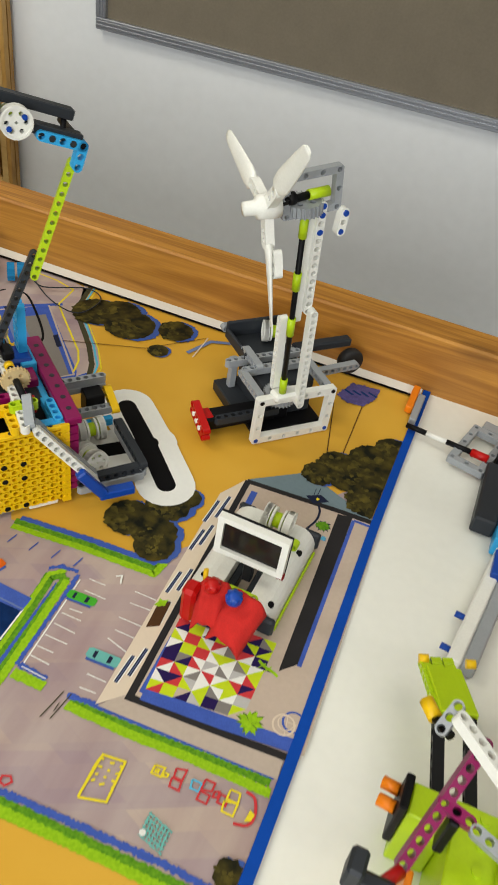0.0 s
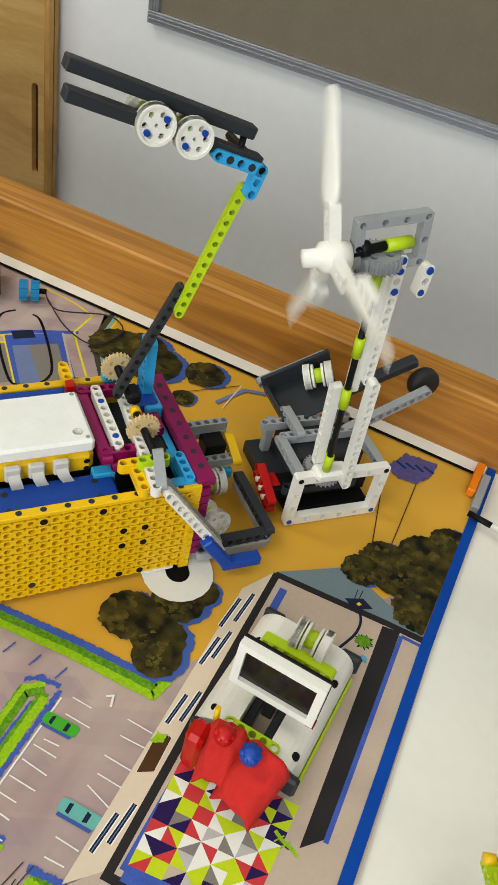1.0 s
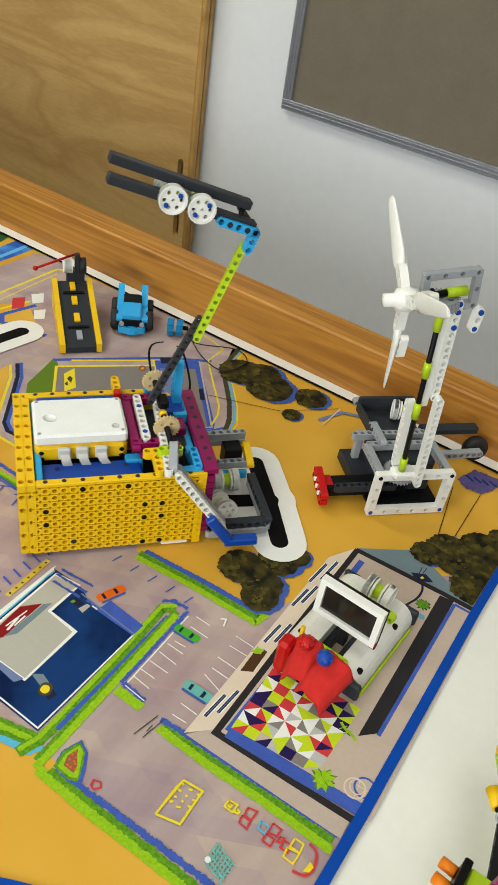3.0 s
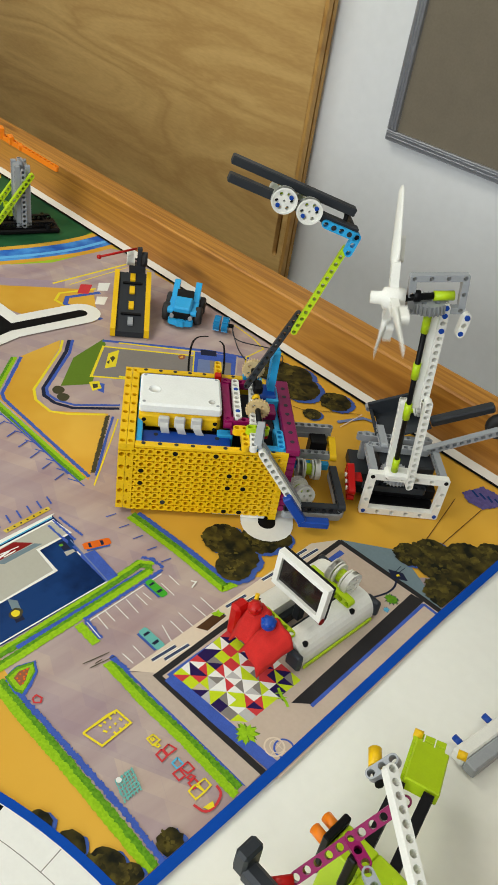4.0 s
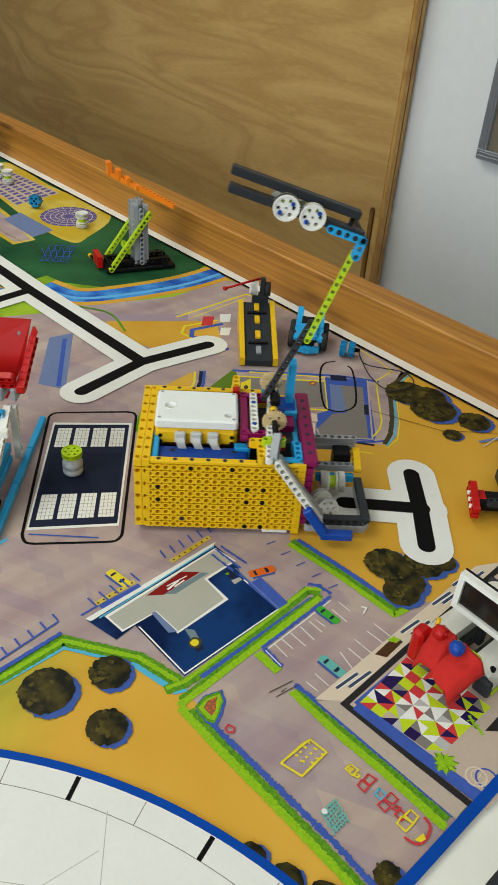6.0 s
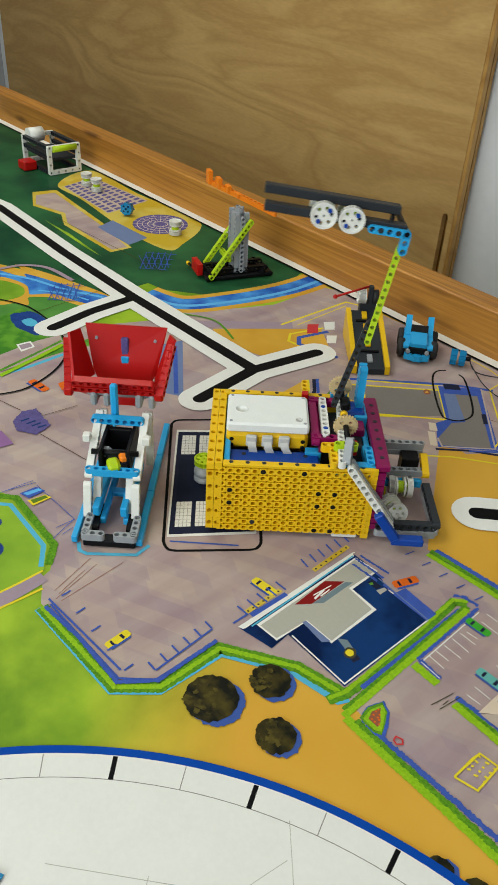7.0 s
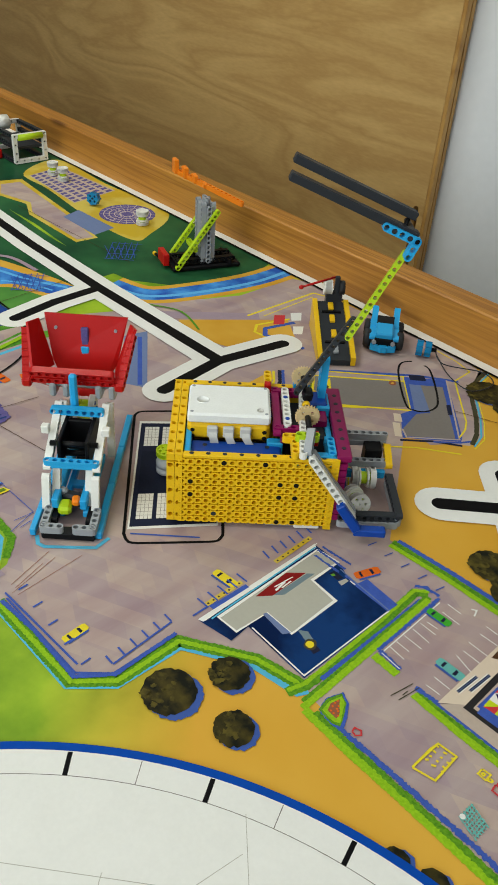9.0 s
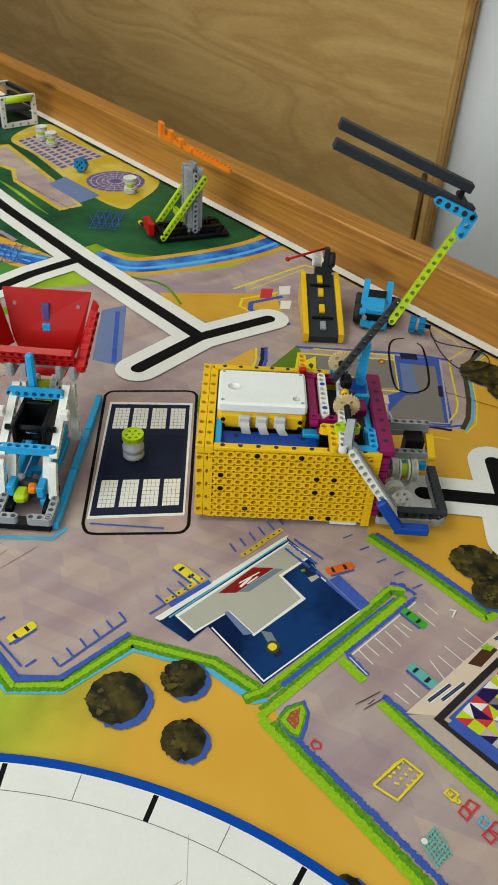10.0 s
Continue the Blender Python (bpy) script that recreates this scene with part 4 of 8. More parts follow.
stroke("printed_hedge", LGREENH, 0.0080, [(-0.056, -0.606), (-0.006, -0.606), (0.040, -0.604), (0.097, -0.603), (0.146, -0.602)], ragged=0.0005)
stroke("printed_hedge", HEDGE, 0.0052, [(-0.049, -0.601), (-0.002, -0.600), (0.044, -0.599), (0.100, -0.598), (0.146, -0.598)], ragged=0.0009)
stroke("printed_shade", BLUEP, 0.0048, [(-0.046, -0.596), (-0.021, -0.596), (0.002, -0.595), (0.046, -0.593), (0.105, -0.591), (0.148, -0.592)], ragged=0.0009)
printed("printed_shade", BLUEP, [(-0.049, -0.597), (-0.053, -0.585), (-0.048, -0.569), (-0.037, -0.574), (-0.029, -0.585), (-0.023, -0.596), (-0.031, -0.599)], ragged=0.0005)
printed("printed_bed", HEDGE, [(-0.049, -0.597), (-0.052, -0.585), (-0.048, -0.571), (-0.039, -0.575), (-0.032, -0.585), (-0.027, -0.595), (-0.033, -0.598)], ragged=0.0004)
printed("printed_bed", LGREENH, [(-0.047, -0.595), (-0.049, -0.585), (-0.046, -0.573), (-0.040, -0.576), (-0.034, -0.585), (-0.029, -0.593), (-0.034, -0.596)], ragged=0.0003)
printed("printed_bed", REDGREY, [(-0.044, -0.592), (-0.047, -0.585), (-0.045, -0.576), (-0.042, -0.580), (-0.036, -0.586), (-0.034, -0.592)])
for spot in [(-0.042, -0.590), (-0.044, -0.586), (-0.045, -0.582), (-0.045, -0.579), (-0.039, -0.590), (-0.040, -0.585), (-0.041, -0.582), (-0.035, -0.589), (-0.038, -0.586)]:
    disc_print("printed_flower", ORANGEP, *spot, 0.0009)
stroke("printed_hedge", HEDGE, 0.0065, [(-0.009, -0.522), (0.038, -0.520), (0.085, -0.517), (0.143, -0.514)], ragged=0.0008)
stroke("printed_hedge", LGREENH, 0.0070, [(-0.010, -0.525), (0.039, -0.525), (0.087, -0.522), (0.145, -0.521)], ragged=0.0005)
stroke("printed_shade", BLUEP, 0.0040, [(-0.013, -0.518), (0.006, -0.516), (0.039, -0.515), (0.085, -0.512), (0.144, -0.509)], ragged=0.0009)
stroke("printed_shade", BLUEP, 0.0060, [(-0.140, -0.390), (-0.075, -0.383), (-0.008, -0.379)], ragged=0.0006)
stroke("printed_hedge", HEDGE, 0.0060, [(-0.142, -0.395), (-0.077, -0.389), (-0.011, -0.385), (-0.008, -0.373)], ragged=0.0006)
stroke("printed_hedge", LGREENH, 0.0060, [(-0.141, -0.401), (-0.076, -0.394), (-0.010, -0.391), (-0.007, -0.375)], ragged=0.0005)

printed("printed_lawn", LGREEN, [(-0.750, -0.800), (-0.480, -0.712), (-0.461, -0.697), (-0.384, -0.697), (-0.351, -0.719), (-0.347, -0.776), (-0.620, -0.950)])
stroke("printed_hedge", HEDGE, 0.0080, [(-0.486, -0.710), (-0.467, -0.691), (-0.377, -0.694), (-0.355, -0.712)], ragged=0.0006)
stroke("printed_water_line", AZUREP, 0.0050, [(-0.474, -0.716), (-0.459, -0.701), (-0.382, -0.703), (-0.357, -0.719)])
stroke("printed_road", MAUVE, 0.0160, [(-0.353, -0.837), (-0.340, -0.780), (-0.344, -0.723)], soft=True)
stroke("printed_kerb", YLINE, 0.0025, [(-0.365, -0.831), (-0.350, -0.775), (-0.351, -0.720)], soft=True)
stroke("printed_kerb", YLINE, 0.0025, [(-0.342, -0.840), (-0.332, -0.783), (-0.330, -0.731)], soft=True)
disc_print("printed_thicket", BLUETREE, -0.443, -0.728, 0.0089)
disc_print("printed_thicket", BLUETREE, -0.407, -0.748, 0.0132)
printed("printed_building", NAVY, [(-0.149, -0.585), (-0.078, -0.585), (-0.082, -0.471), (-0.131, -0.471), (-0.156, -0.461), (-0.187, -0.462), (-0.181, -0.615), (-0.146, -0.607)])
stroke("printed_edge", WHITEP, 0.0014, [(-0.146, -0.583), (-0.080, -0.583), (-0.083, -0.471), (-0.131, -0.471)])
printed("printed_wall", WHITEP, [(-0.183, -0.615), (-0.189, -0.461), (-0.184, -0.464), (-0.178, -0.613)])
printed("printed_roof", WHITEP, [(-0.175, -0.600), (-0.182, -0.464), (-0.155, -0.460), (-0.153, -0.498), (-0.121, -0.499), (-0.118, -0.561), (-0.150, -0.563), (-0.150, -0.598)])
printed("printed_roof", ROOF, [(-0.172, -0.598), (-0.180, -0.467), (-0.157, -0.464), (-0.156, -0.500), (-0.124, -0.502), (-0.120, -0.559), (-0.151, -0.560), (-0.152, -0.596)])
printed("printed_shaft", BLUEGREY, [(-0.152, -0.565), (-0.151, -0.561), (-0.120, -0.560), (-0.124, -0.567)])
printed("printed_sign", SIGNRED, [(-0.172, -0.556), (-0.177, -0.512), (-0.165, -0.497), (-0.163, -0.543)])
printed("printed_shade", TEALG, [(-0.163, -0.542), (-0.164, -0.497), (-0.159, -0.491), (-0.157, -0.533)])
stroke("printed_bar", WHITEP, 0.0022, [(-0.166, -0.536), (-0.169, -0.521)])
stroke("printed_bar", WHITEP, 0.0015, [(-0.165, -0.529), (-0.166, -0.516)])
stroke("printed_bar", WHITEP, 0.0012, [(-0.170, -0.534), (-0.169, -0.511)])
stroke("printed_rail", BLUEP, 0.0020, [(-0.189, -0.616), (-0.190, -0.587)])
# blue paving and dotted kerbs by the shop
printed("printed_paving", BLUEP, [(-0.125, -0.472), (-0.123, -0.456), (-0.083, -0.458), (-0.083, -0.472)])
for a, b in ([(-0.181, -0.465), (-0.145, -0.463)], [(-0.181, -0.458), (-0.146, -0.454)], [(-0.177, -0.473), (-0.146, -0.471)], [(-0.139, -0.469), (-0.085, -0.467)]):
    stroke("printed_streak", BLUEP, 0.0026, [a, b], ragged=0.0006)
stroke("printed_edge", BLUEGREY, 0.0012, [(-0.148, -0.467), (-0.083, -0.470)])
printed("printed_hut", NAVYG, [(-0.151, -0.480), (-0.150, -0.473), (-0.138, -0.473), (-0.139, -0.480)])
printed("printed_hut", GREEN, [(-0.149, -0.480), (-0.148, -0.476), (-0.145, -0.477), (-0.146, -0.480)])
printed("printed_hut", ROOF, [(-0.138, -0.481), (-0.136, -0.472), (-0.132, -0.472), (-0.132, -0.482)])
for a, b in ([(-0.194, -0.511), (-0.198, -0.458)], [(-0.192, -0.599), (-0.194, -0.554)]):
    stroke("printed_kerb", YSAND, 0.0052, [a, b])
    for k in range(7):
        disc_print("printed_stud", DARKG, *(a[j] + (b[j] - a[j]) * (k + 0.5) / 7 for j in (0, 1)), 0.0011)
stroke("printed_edge", BLUEP, 0.0050, [(-0.186, -0.597), (-0.187, -0.553)])
stroke("printed_edge", WHITEP, 0.0010, [(-0.178, -0.611), (-0.188, -0.459)])
stroke("printed_edge", AZUREP, 0.0016, [(-0.176, -0.605), (-0.185, -0.464)])
printed("printed_beam", TEALG, [(-0.119, -0.553), (-0.112, -0.547), (-0.101, -0.550), (-0.102, -0.557)])
printed("printed_shade", NAVYG, [(-0.101, -0.559), (-0.098, -0.552), (-0.090, -0.553), (-0.091, -0.561)])
printed("printed_lamp", DARKG, [(-0.104, -0.560), (-0.106, -0.553), (-0.100, -0.549), (-0.095, -0.554), (-0.095, -0.559), (-0.100, -0.562)], soft=True)
printed("printed_lamp", YLINE, [(-0.103, -0.559), (-0.104, -0.554), (-0.100, -0.552), (-0.097, -0.555), (-0.098, -0.559)], soft=True)
car_print(YLINE, (-0.235, -0.718), (-0.237, -0.698))
car_print(YLINE, (-0.218, -0.565), (-0.196, -0.562))
car_print(ORANGEP, (-0.132, -0.460), (-0.125, -0.439))
car_print(GREENCAR, (-0.059, -0.440), (-0.039, -0.439))
car_print(TEALCAR, (-0.017, -0.480), (0.005, -0.479))
car_print(ORANGEP, (-0.674, -0.566), (-0.646, -0.562))
for a, b in ([(-0.051, -0.432), (-0.032, -0.432)], [(-0.054, -0.420), (-0.039, -0.420)], [(-0.052, -0.453), (-0.041, -0.452)], [(-0.055, -0.459), (-0.038, -0.459)], [(-0.055, -0.470), (-0.036, -0.471)], [(-0.055, -0.482), (-0.036, -0.482)], [(-0.055, -0.493), (-0.041, -0.493)], [(-0.055, -0.502), (-0.038, -0.503)], [(-0.055, -0.513), (-0.034, -0.514)], [(-0.015, -0.414), (0.004, -0.414)], [(-0.013, -0.426), (0.006, -0.425)], [(-0.014, -0.442), (0.009, -0.442)], [(-0.011, -0.454), (0.010, -0.454)], [(-0.012, -0.463), (0.011, -0.469)], [(-0.010, -0.497), (0.006, -0.497)], [(-0.009, -0.509), (0.004, -0.508)]):
    stroke("printed_bay", WHITEP, 0.0009, [a, b])
for a, b in ([(-0.020, -0.536), (-0.017, -0.517)], [(-0.014, -0.539), (-0.011, -0.516)], [(-0.021, -0.541), (-0.018, -0.524)], [(-0.015, -0.533), (-0.015, -0.526)]):
    stroke("printed_cycle_rack", DARKG, 0.0008, [a, b])
bays(BLUEP, 0.0018, (-0.311, -0.722), (-0.204, -0.722), (-0.001, 0.010), 5)
bays(BLUEP, 0.0018, (-0.189, -0.701), (-0.196, -0.635), (-0.010, 0.000), 6)
bays(BLUEP, 0.0018, (-0.189, -0.599), (-0.191, -0.550), (-0.014, -0.001), 5)
bays(BLUEP, 0.0018, (-0.201, -0.512), (-0.202, -0.453), (-0.012, 0.002), 6)
stroke("printed_bay_line", BLUEP, 0.0020, [(-0.315, -0.733), (-0.206, -0.724)])
stroke("printed_bay_line", BLUEP, 0.0018, [(-0.188, -0.701), (-0.195, -0.635)])
stroke("printed_bay_line", BLUEP, 0.0020, [(-0.308, -0.735), (-0.200, -0.730), (-0.180, -0.706), (-0.182, -0.640)])
bays(BLUEP, 0.0016, (-0.350, -0.418), (-0.235, -0.416), (0.004, -0.014), 6)
stroke("printed_bay_line", BLUEP, 0.0020, [(-0.353, -0.409), (-0.231, -0.413)])
bays(BLUEP, 0.0012, (-0.152, -0.409), (-0.070, -0.404), (-0.002, -0.011), 5)
# living room print
printed("printed_floor", BEIGE, [(0.026, -0.501), (0.015, -0.245), (0.148, -0.239), (0.157, -0.486)])
printed("printed_court_path", BEIGE2, [(0.010, -0.516), (0.022, -0.499), (0.145, -0.495), (0.146, -0.510)])
printed("printed_roof", TEALG, [(0.015, -0.245), (0.015, -0.245), (0.064, -0.205), (0.128, -0.232), (0.148, -0.239)])
printed("printed_facade", CREAM, [(0.008, -0.516), (0.024, -0.499), (0.015, -0.245), (-0.000, -0.275)])
for a, b in ([(0.012, -0.494), (0.013, -0.468)], [(0.018, -0.485), (0.019, -0.458)], [(0.016, -0.432), (0.014, -0.410)], [(0.008, -0.403), (0.009, -0.378)], [(0.015, -0.397), (0.016, -0.371)], [(0.005, -0.352), (0.006, -0.325)], [(0.010, -0.343), (0.011, -0.316)], [(0.002, -0.316), (0.003, -0.285)], [(0.009, -0.306), (0.010, -0.275)]):
    stroke("printed_window_edge", WHITEP, 0.0044, [a, b])
    stroke("printed_window", NAVYG, 0.0028, [a, b])
    stroke("printed_window_bar", BLUEGREY, 0.0005, [a, b])
printed("printed_planter", BROWNP, [(0.009, -0.441), (0.007, -0.416), (0.016, -0.410), (0.018, -0.435)])
printed("printed_planter_plant", LGREENH, [(0.006, -0.419), (0.006, -0.411), (0.013, -0.409), (0.014, -0.413), (0.011, -0.418)], ragged=0.002)
stroke("printed_frame", DARKGREY, 0.0058, [(0.017, -0.246), (0.022, -0.392), (0.027, -0.500), (0.093, -0.496), (0.156, -0.492)])
stroke("printed_frame", BLUEP, 0.0062, [(0.028, -0.257), (0.032, -0.398), (0.034, -0.493)])
stroke("printed_frame", BLUEP, 0.0110, [(0.034, -0.493), (0.096, -0.488), (0.159, -0.482)])
stroke("printed_frame", DARKGREY, 0.0058, [(0.016, -0.247), (0.064, -0.244), (0.109, -0.241), (0.150, -0.240)])
printed("printed_wall", DARKGREY, [(0.108, -0.245), (0.122, -0.243), (0.129, -0.417), (0.117, -0.430)])
stroke("printed_shade", BLUEP, 0.0034, [(0.124, -0.246), (0.130, -0.419)])
stroke("printed_shade", BLUEP, 0.0030, [(0.124, -0.246), (0.145, -0.246)])
rug_print([(0.034, -0.489), (0.107, -0.480), (0.107, -0.407), (0.028, -0.411)])
for a, b in ([(0.132, -0.467), (0.146, -0.466)], [(0.136, -0.459), (0.139, -0.477)]):
    stroke("printed_spoke", CREAM, 0.0006, [a, b])
ring_print(BLUEP, (0.142, -0.465), 0.0088, 0.0016)
ring_print(CREAM, (0.136, -0.470), 0.0088, 0.0014)
ring_print(CREAM, (0.137, -0.468), 0.0062, 0.0008)
potted((0.113, -0.479), 0.0125, LGREENH, DKLAWN, 9)
potted((0.100, -0.267), 0.0090, HEDGE, NAVYG, 13)
potted((0.105, -0.282), 0.0048, AZUREP, BLUEGREY, 7)
stroke("printed_lizard", DARKG, 0.0030, [(0.101, -0.429), (0.107, -0.432), (0.112, -0.433)], soft=True)
stroke("printed_lizard", LGREENH, 0.0024, [(0.100, -0.428), (0.106, -0.431), (0.110, -0.432), (0.114, -0.433), (0.118, -0.435)], soft=True)
stroke("printed_lizard", LGREENH, 0.0009, [(0.102, -0.434), (0.106, -0.428)])
stroke("printed_lizard", LGREENH, 0.0009, [(0.107, -0.436), (0.111, -0.429)])
stroke("printed_cable", NAVYG, 0.0022, [(0.088, -0.243), (0.092, -0.252), (0.092, -0.265), (0.086, -0.283)], soft=True)
printed("printed_box", NAVYG, [(0.073, -0.237), (0.086, -0.229), (0.096, -0.234), (0.083, -0.244)])
stroke("printed_pole", NAVYG, 0.0007, [(0.083, -0.231), (0.083, -0.221)])
stroke("printed_pole", NAVYG, 0.0007, [(0.080, -0.234), (0.079, -0.223)])
printed("printed_mark", YLINE, [(0.083, -0.237), (0.084, -0.234), (0.087, -0.235), (0.085, -0.238)])
tree_print(-0.137, -0.681, 0.0228)
tree_print(-0.120, -0.631, 0.0174)
tree_print(-0.078, -0.662, 0.0165)
tree_print(0.140, -0.580, 0.0102)
tree_print(-0.256, -0.066, 0.0285)
tree_print(-0.232, -0.052, 0.0260)
tree_print(-0.208, -0.070, 0.0300)
tree_print(-0.157, -0.051, 0.0211)
tree_print(-0.156, -0.099, 0.0118)
tree_print(0.070, -0.644, 0.0114)
tree_print(0.097, -0.636, 0.0123)
tree_print(0.125, -0.626, 0.0152)
tree_print(0.140, -0.617, 0.0114)
tree_print(-0.059, -0.344, 0.0216)
tree_print(-0.030, -0.350, 0.0200)
tree_print(-0.036, -0.313, 0.0212)
tree_print(-0.024, -0.297, 0.0132)
tree_print(0.141, -0.195, 0.0259)
tree_print(0.144, -0.157, 0.0246)
tree_print(0.086, -0.178, 0.0182)
tree_print(-0.024, -0.363, 0.0183)
tree_print(0.074, -0.202, 0.0165)
tree_print(0.102, -0.189, 0.0238)
tree_print(0.121, -0.159, 0.0292)
tree_print(0.131, -0.213, 0.0238)
tree_print(0.132, -0.127, 0.0187)
stroke("printed_chalk", YLINE, 0.0018, [(0.032, -0.578), (0.031, -0.554), (0.032, -0.546), (0.048, -0.544), (0.050, -0.573), (0.032, -0.578)])
stroke("printed_chalk", YLINE, 0.0014, [(0.032, -0.578), (0.032, -0.546)])
stroke("printed_chalk", YLINE, 0.0018, [(0.034, -0.565), (0.036, -0.563)])
stroke("printed_chalk", YLINE, 0.0018, [(0.034, -0.560), (0.036, -0.559)])
stroke("printed_chalk", YLINE, 0.0018, [(0.033, -0.554), (0.036, -0.554)])
stroke("printed_chalk", YLINE, 0.0018, [(0.033, -0.549), (0.034, -0.548)])
stroke("printed_chalk", YLINE, 0.0018, [(0.040, -0.565), (0.043, -0.563)])
stroke("printed_chalk", YLINE, 0.0018, [(0.040, -0.559), (0.042, -0.559)])
stroke("printed_chalk", YLINE, 0.0018, [(0.040, -0.554), (0.042, -0.554)])
stroke("printed_chalk", YLINE, 0.0018, [(0.039, -0.549), (0.042, -0.548)])
stroke("printed_chalk", YLINE, 0.0018, [(0.048, -0.563), (0.049, -0.563)])
stroke("printed_chalk", YLINE, 0.0018, [(0.046, -0.559), (0.049, -0.559)])
stroke("printed_chalk", YLINE, 0.0018, [(0.046, -0.554), (0.048, -0.553)])
stroke("printed_chalk", YLINE, 0.0018, [(0.046, -0.548), (0.048, -0.548)])
stroke("printed_chalk", YLINE, 0.0014, [(0.067, -0.537), (0.074, -0.536), (0.074, -0.543), (0.067, -0.543), (0.067, -0.537)])
stroke("printed_chalk", YLINE, 0.0014, [(0.069, -0.539), (0.071, -0.539), (0.071, -0.541), (0.069, -0.541), (0.069, -0.539)])
stroke("printed_chalk", YLINE, 0.0014, [(0.075, -0.539), (0.078, -0.539), (0.078, -0.541), (0.075, -0.542), (0.075, -0.539)])
stroke("printed_chalk", REDP, 0.0014, [(0.081, -0.533), (0.088, -0.531), (0.088, -0.539), (0.082, -0.539), (0.081, -0.533)])
stroke("printed_chalk", REDP, 0.0014, [(0.081, -0.540), (0.088, -0.540), (0.089, -0.546), (0.082, -0.546), (0.081, -0.540)])
stroke("printed_chalk", AZUREP, 0.0014, [(0.094, -0.535), (0.101, -0.535), (0.101, -0.541), (0.095, -0.541), (0.094, -0.535)])
stroke("printed_chalk", REDP, 0.0014, [(0.102, -0.531), (0.109, -0.531), (0.109, -0.537), (0.102, -0.539), (0.102, -0.531)])
stroke("printed_chalk", REDP, 0.0014, [(0.102, -0.540), (0.109, -0.540), (0.109, -0.546), (0.102, -0.546), (0.102, -0.540)])
stroke("printed_chalk", REDP, 0.0014, [(0.111, -0.536), (0.114, -0.535), (0.114, -0.539), (0.111, -0.540), (0.111, -0.536)])
stroke("printed_chalk", REDP, 0.0014, [(0.115, -0.536), (0.121, -0.536), (0.121, -0.542), (0.115, -0.542), (0.115, -0.536)])
stroke("printed_chalk", YLINE, 0.0014, [(0.119, -0.539), (0.128, -0.537), (0.128, -0.546), (0.120, -0.546), (0.119, -0.539)])
stroke("printed_chalk", YLINE, 0.0014, [(0.120, -0.530), (0.127, -0.530), (0.128, -0.537), (0.120, -0.537), (0.120, -0.530)])
stroke("printed_chalk", REDP, 0.0020, [(0.130, -0.550), (0.139, -0.547), (0.141, -0.539), (0.137, -0.529), (0.130, -0.527)], soft=True)
printed("printed_chalk", YLINE, [(0.136, -0.546), (0.137, -0.537), (0.141, -0.539), (0.140, -0.544)])
for k in range(7):
    stroke("printed_net", TEALCAR, 0.0010, [(0.079 + 0.0026 * k, -0.566 - 0.001 * k), (0.0795 + 0.0026 * k, -0.582 - 0.0006 * k)], ragged=0.0004)
for k in range(6):
    stroke("printed_net", TEALCAR, 0.0010, [(0.078, -0.567 - 0.003 * k), (0.097, -0.572 - 0.003 * k)], ragged=0.0004)
disc_print("printed_ball", WHITEP, 0.080, -0.580, 0.0022)
stroke("printed_chalk", REDP, 0.0014, [(-0.018, -0.591), (-0.019, -0.587), (-0.014, -0.585), (-0.011, -0.588), (-0.014, -0.592), (-0.018, -0.591)])
stroke("printed_chalk", WHITEP, 0.0015, [(-0.036, -0.408), (-0.032, -0.405), (-0.029, -0.413)])
printed("printed_station", PURPLE, [(0.051, -0.064), (0.061, -0.034), (0.093, -0.030), (0.093, -0.050), (0.083, -0.071), (0.064, -0.074)], ragged=0.002)
stroke("printed_coil", NAVY, 0.0030, [(0.056, -0.051), (0.068, -0.056)])
stroke("printed_coil", NAVY, 0.0030, [(0.065, -0.048), (0.076, -0.052)])
stroke("printed_coil", NAVY, 0.0030, [(0.074, -0.045), (0.084, -0.050)])
stroke("printed_coil", NAVY, 0.0030, [(0.082, -0.042), (0.093, -0.046)])
printed("printed_station", PURPLE, [(-0.602, -0.629), (-0.615, -0.611), (-0.612, -0.593), (-0.567, -0.596), (-0.560, -0.618), (-0.579, -0.634)], ragged=0.002)
stroke("printed_coil", NAVY, 0.0030, [(-0.596, -0.621), (-0.596, -0.610)])
stroke("printed_coil", NAVY, 0.0030, [(-0.587, -0.618), (-0.587, -0.606)])
stroke("printed_coil", NAVY, 0.0030, [(-0.579, -0.615), (-0.579, -0.603)])
stroke("printed_coil", NAVY, 0.0030, [(-0.572, -0.611), (-0.571, -0.600)])
stroke("printed_pylon", BLUEP, 0.0016, [(-0.887, -0.432), (-0.855, -0.398)])
stroke("printed_pylon", BLUEP, 0.0016, [(-0.901, -0.418), (-0.868, -0.385)])
stroke("printed_pylon", BLUEP, 0.0016, [(-0.915, -0.405), (-0.882, -0.372)])
stroke("printed_pylon", BLUEP, 0.0016, [(-0.930, -0.392), (-0.896, -0.358)])
stroke("printed_pylon", BLUEP, 0.0012, [(-0.882, -0.432), (-0.932, -0.392)])
stroke("printed_pylon", BLUEP, 0.0012, [(-0.881, -0.423), (-0.927, -0.409)])
stroke("printed_pylon", BLUEP, 0.0012, [(-0.877, -0.424), (-0.927, -0.384)])
stroke("printed_pylon", BLUEP, 0.0012, [(-0.876, -0.416), (-0.923, -0.401)])
stroke("printed_pylon", BLUEP, 0.0012, [(-0.871, -0.416), (-0.921, -0.376)])
stroke("printed_pylon", BLUEP, 0.0012, [(-0.871, -0.408), (-0.917, -0.391)])
stroke("printed_pylon", BLUEP, 0.0012, [(-0.867, -0.408), (-0.917, -0.367)])
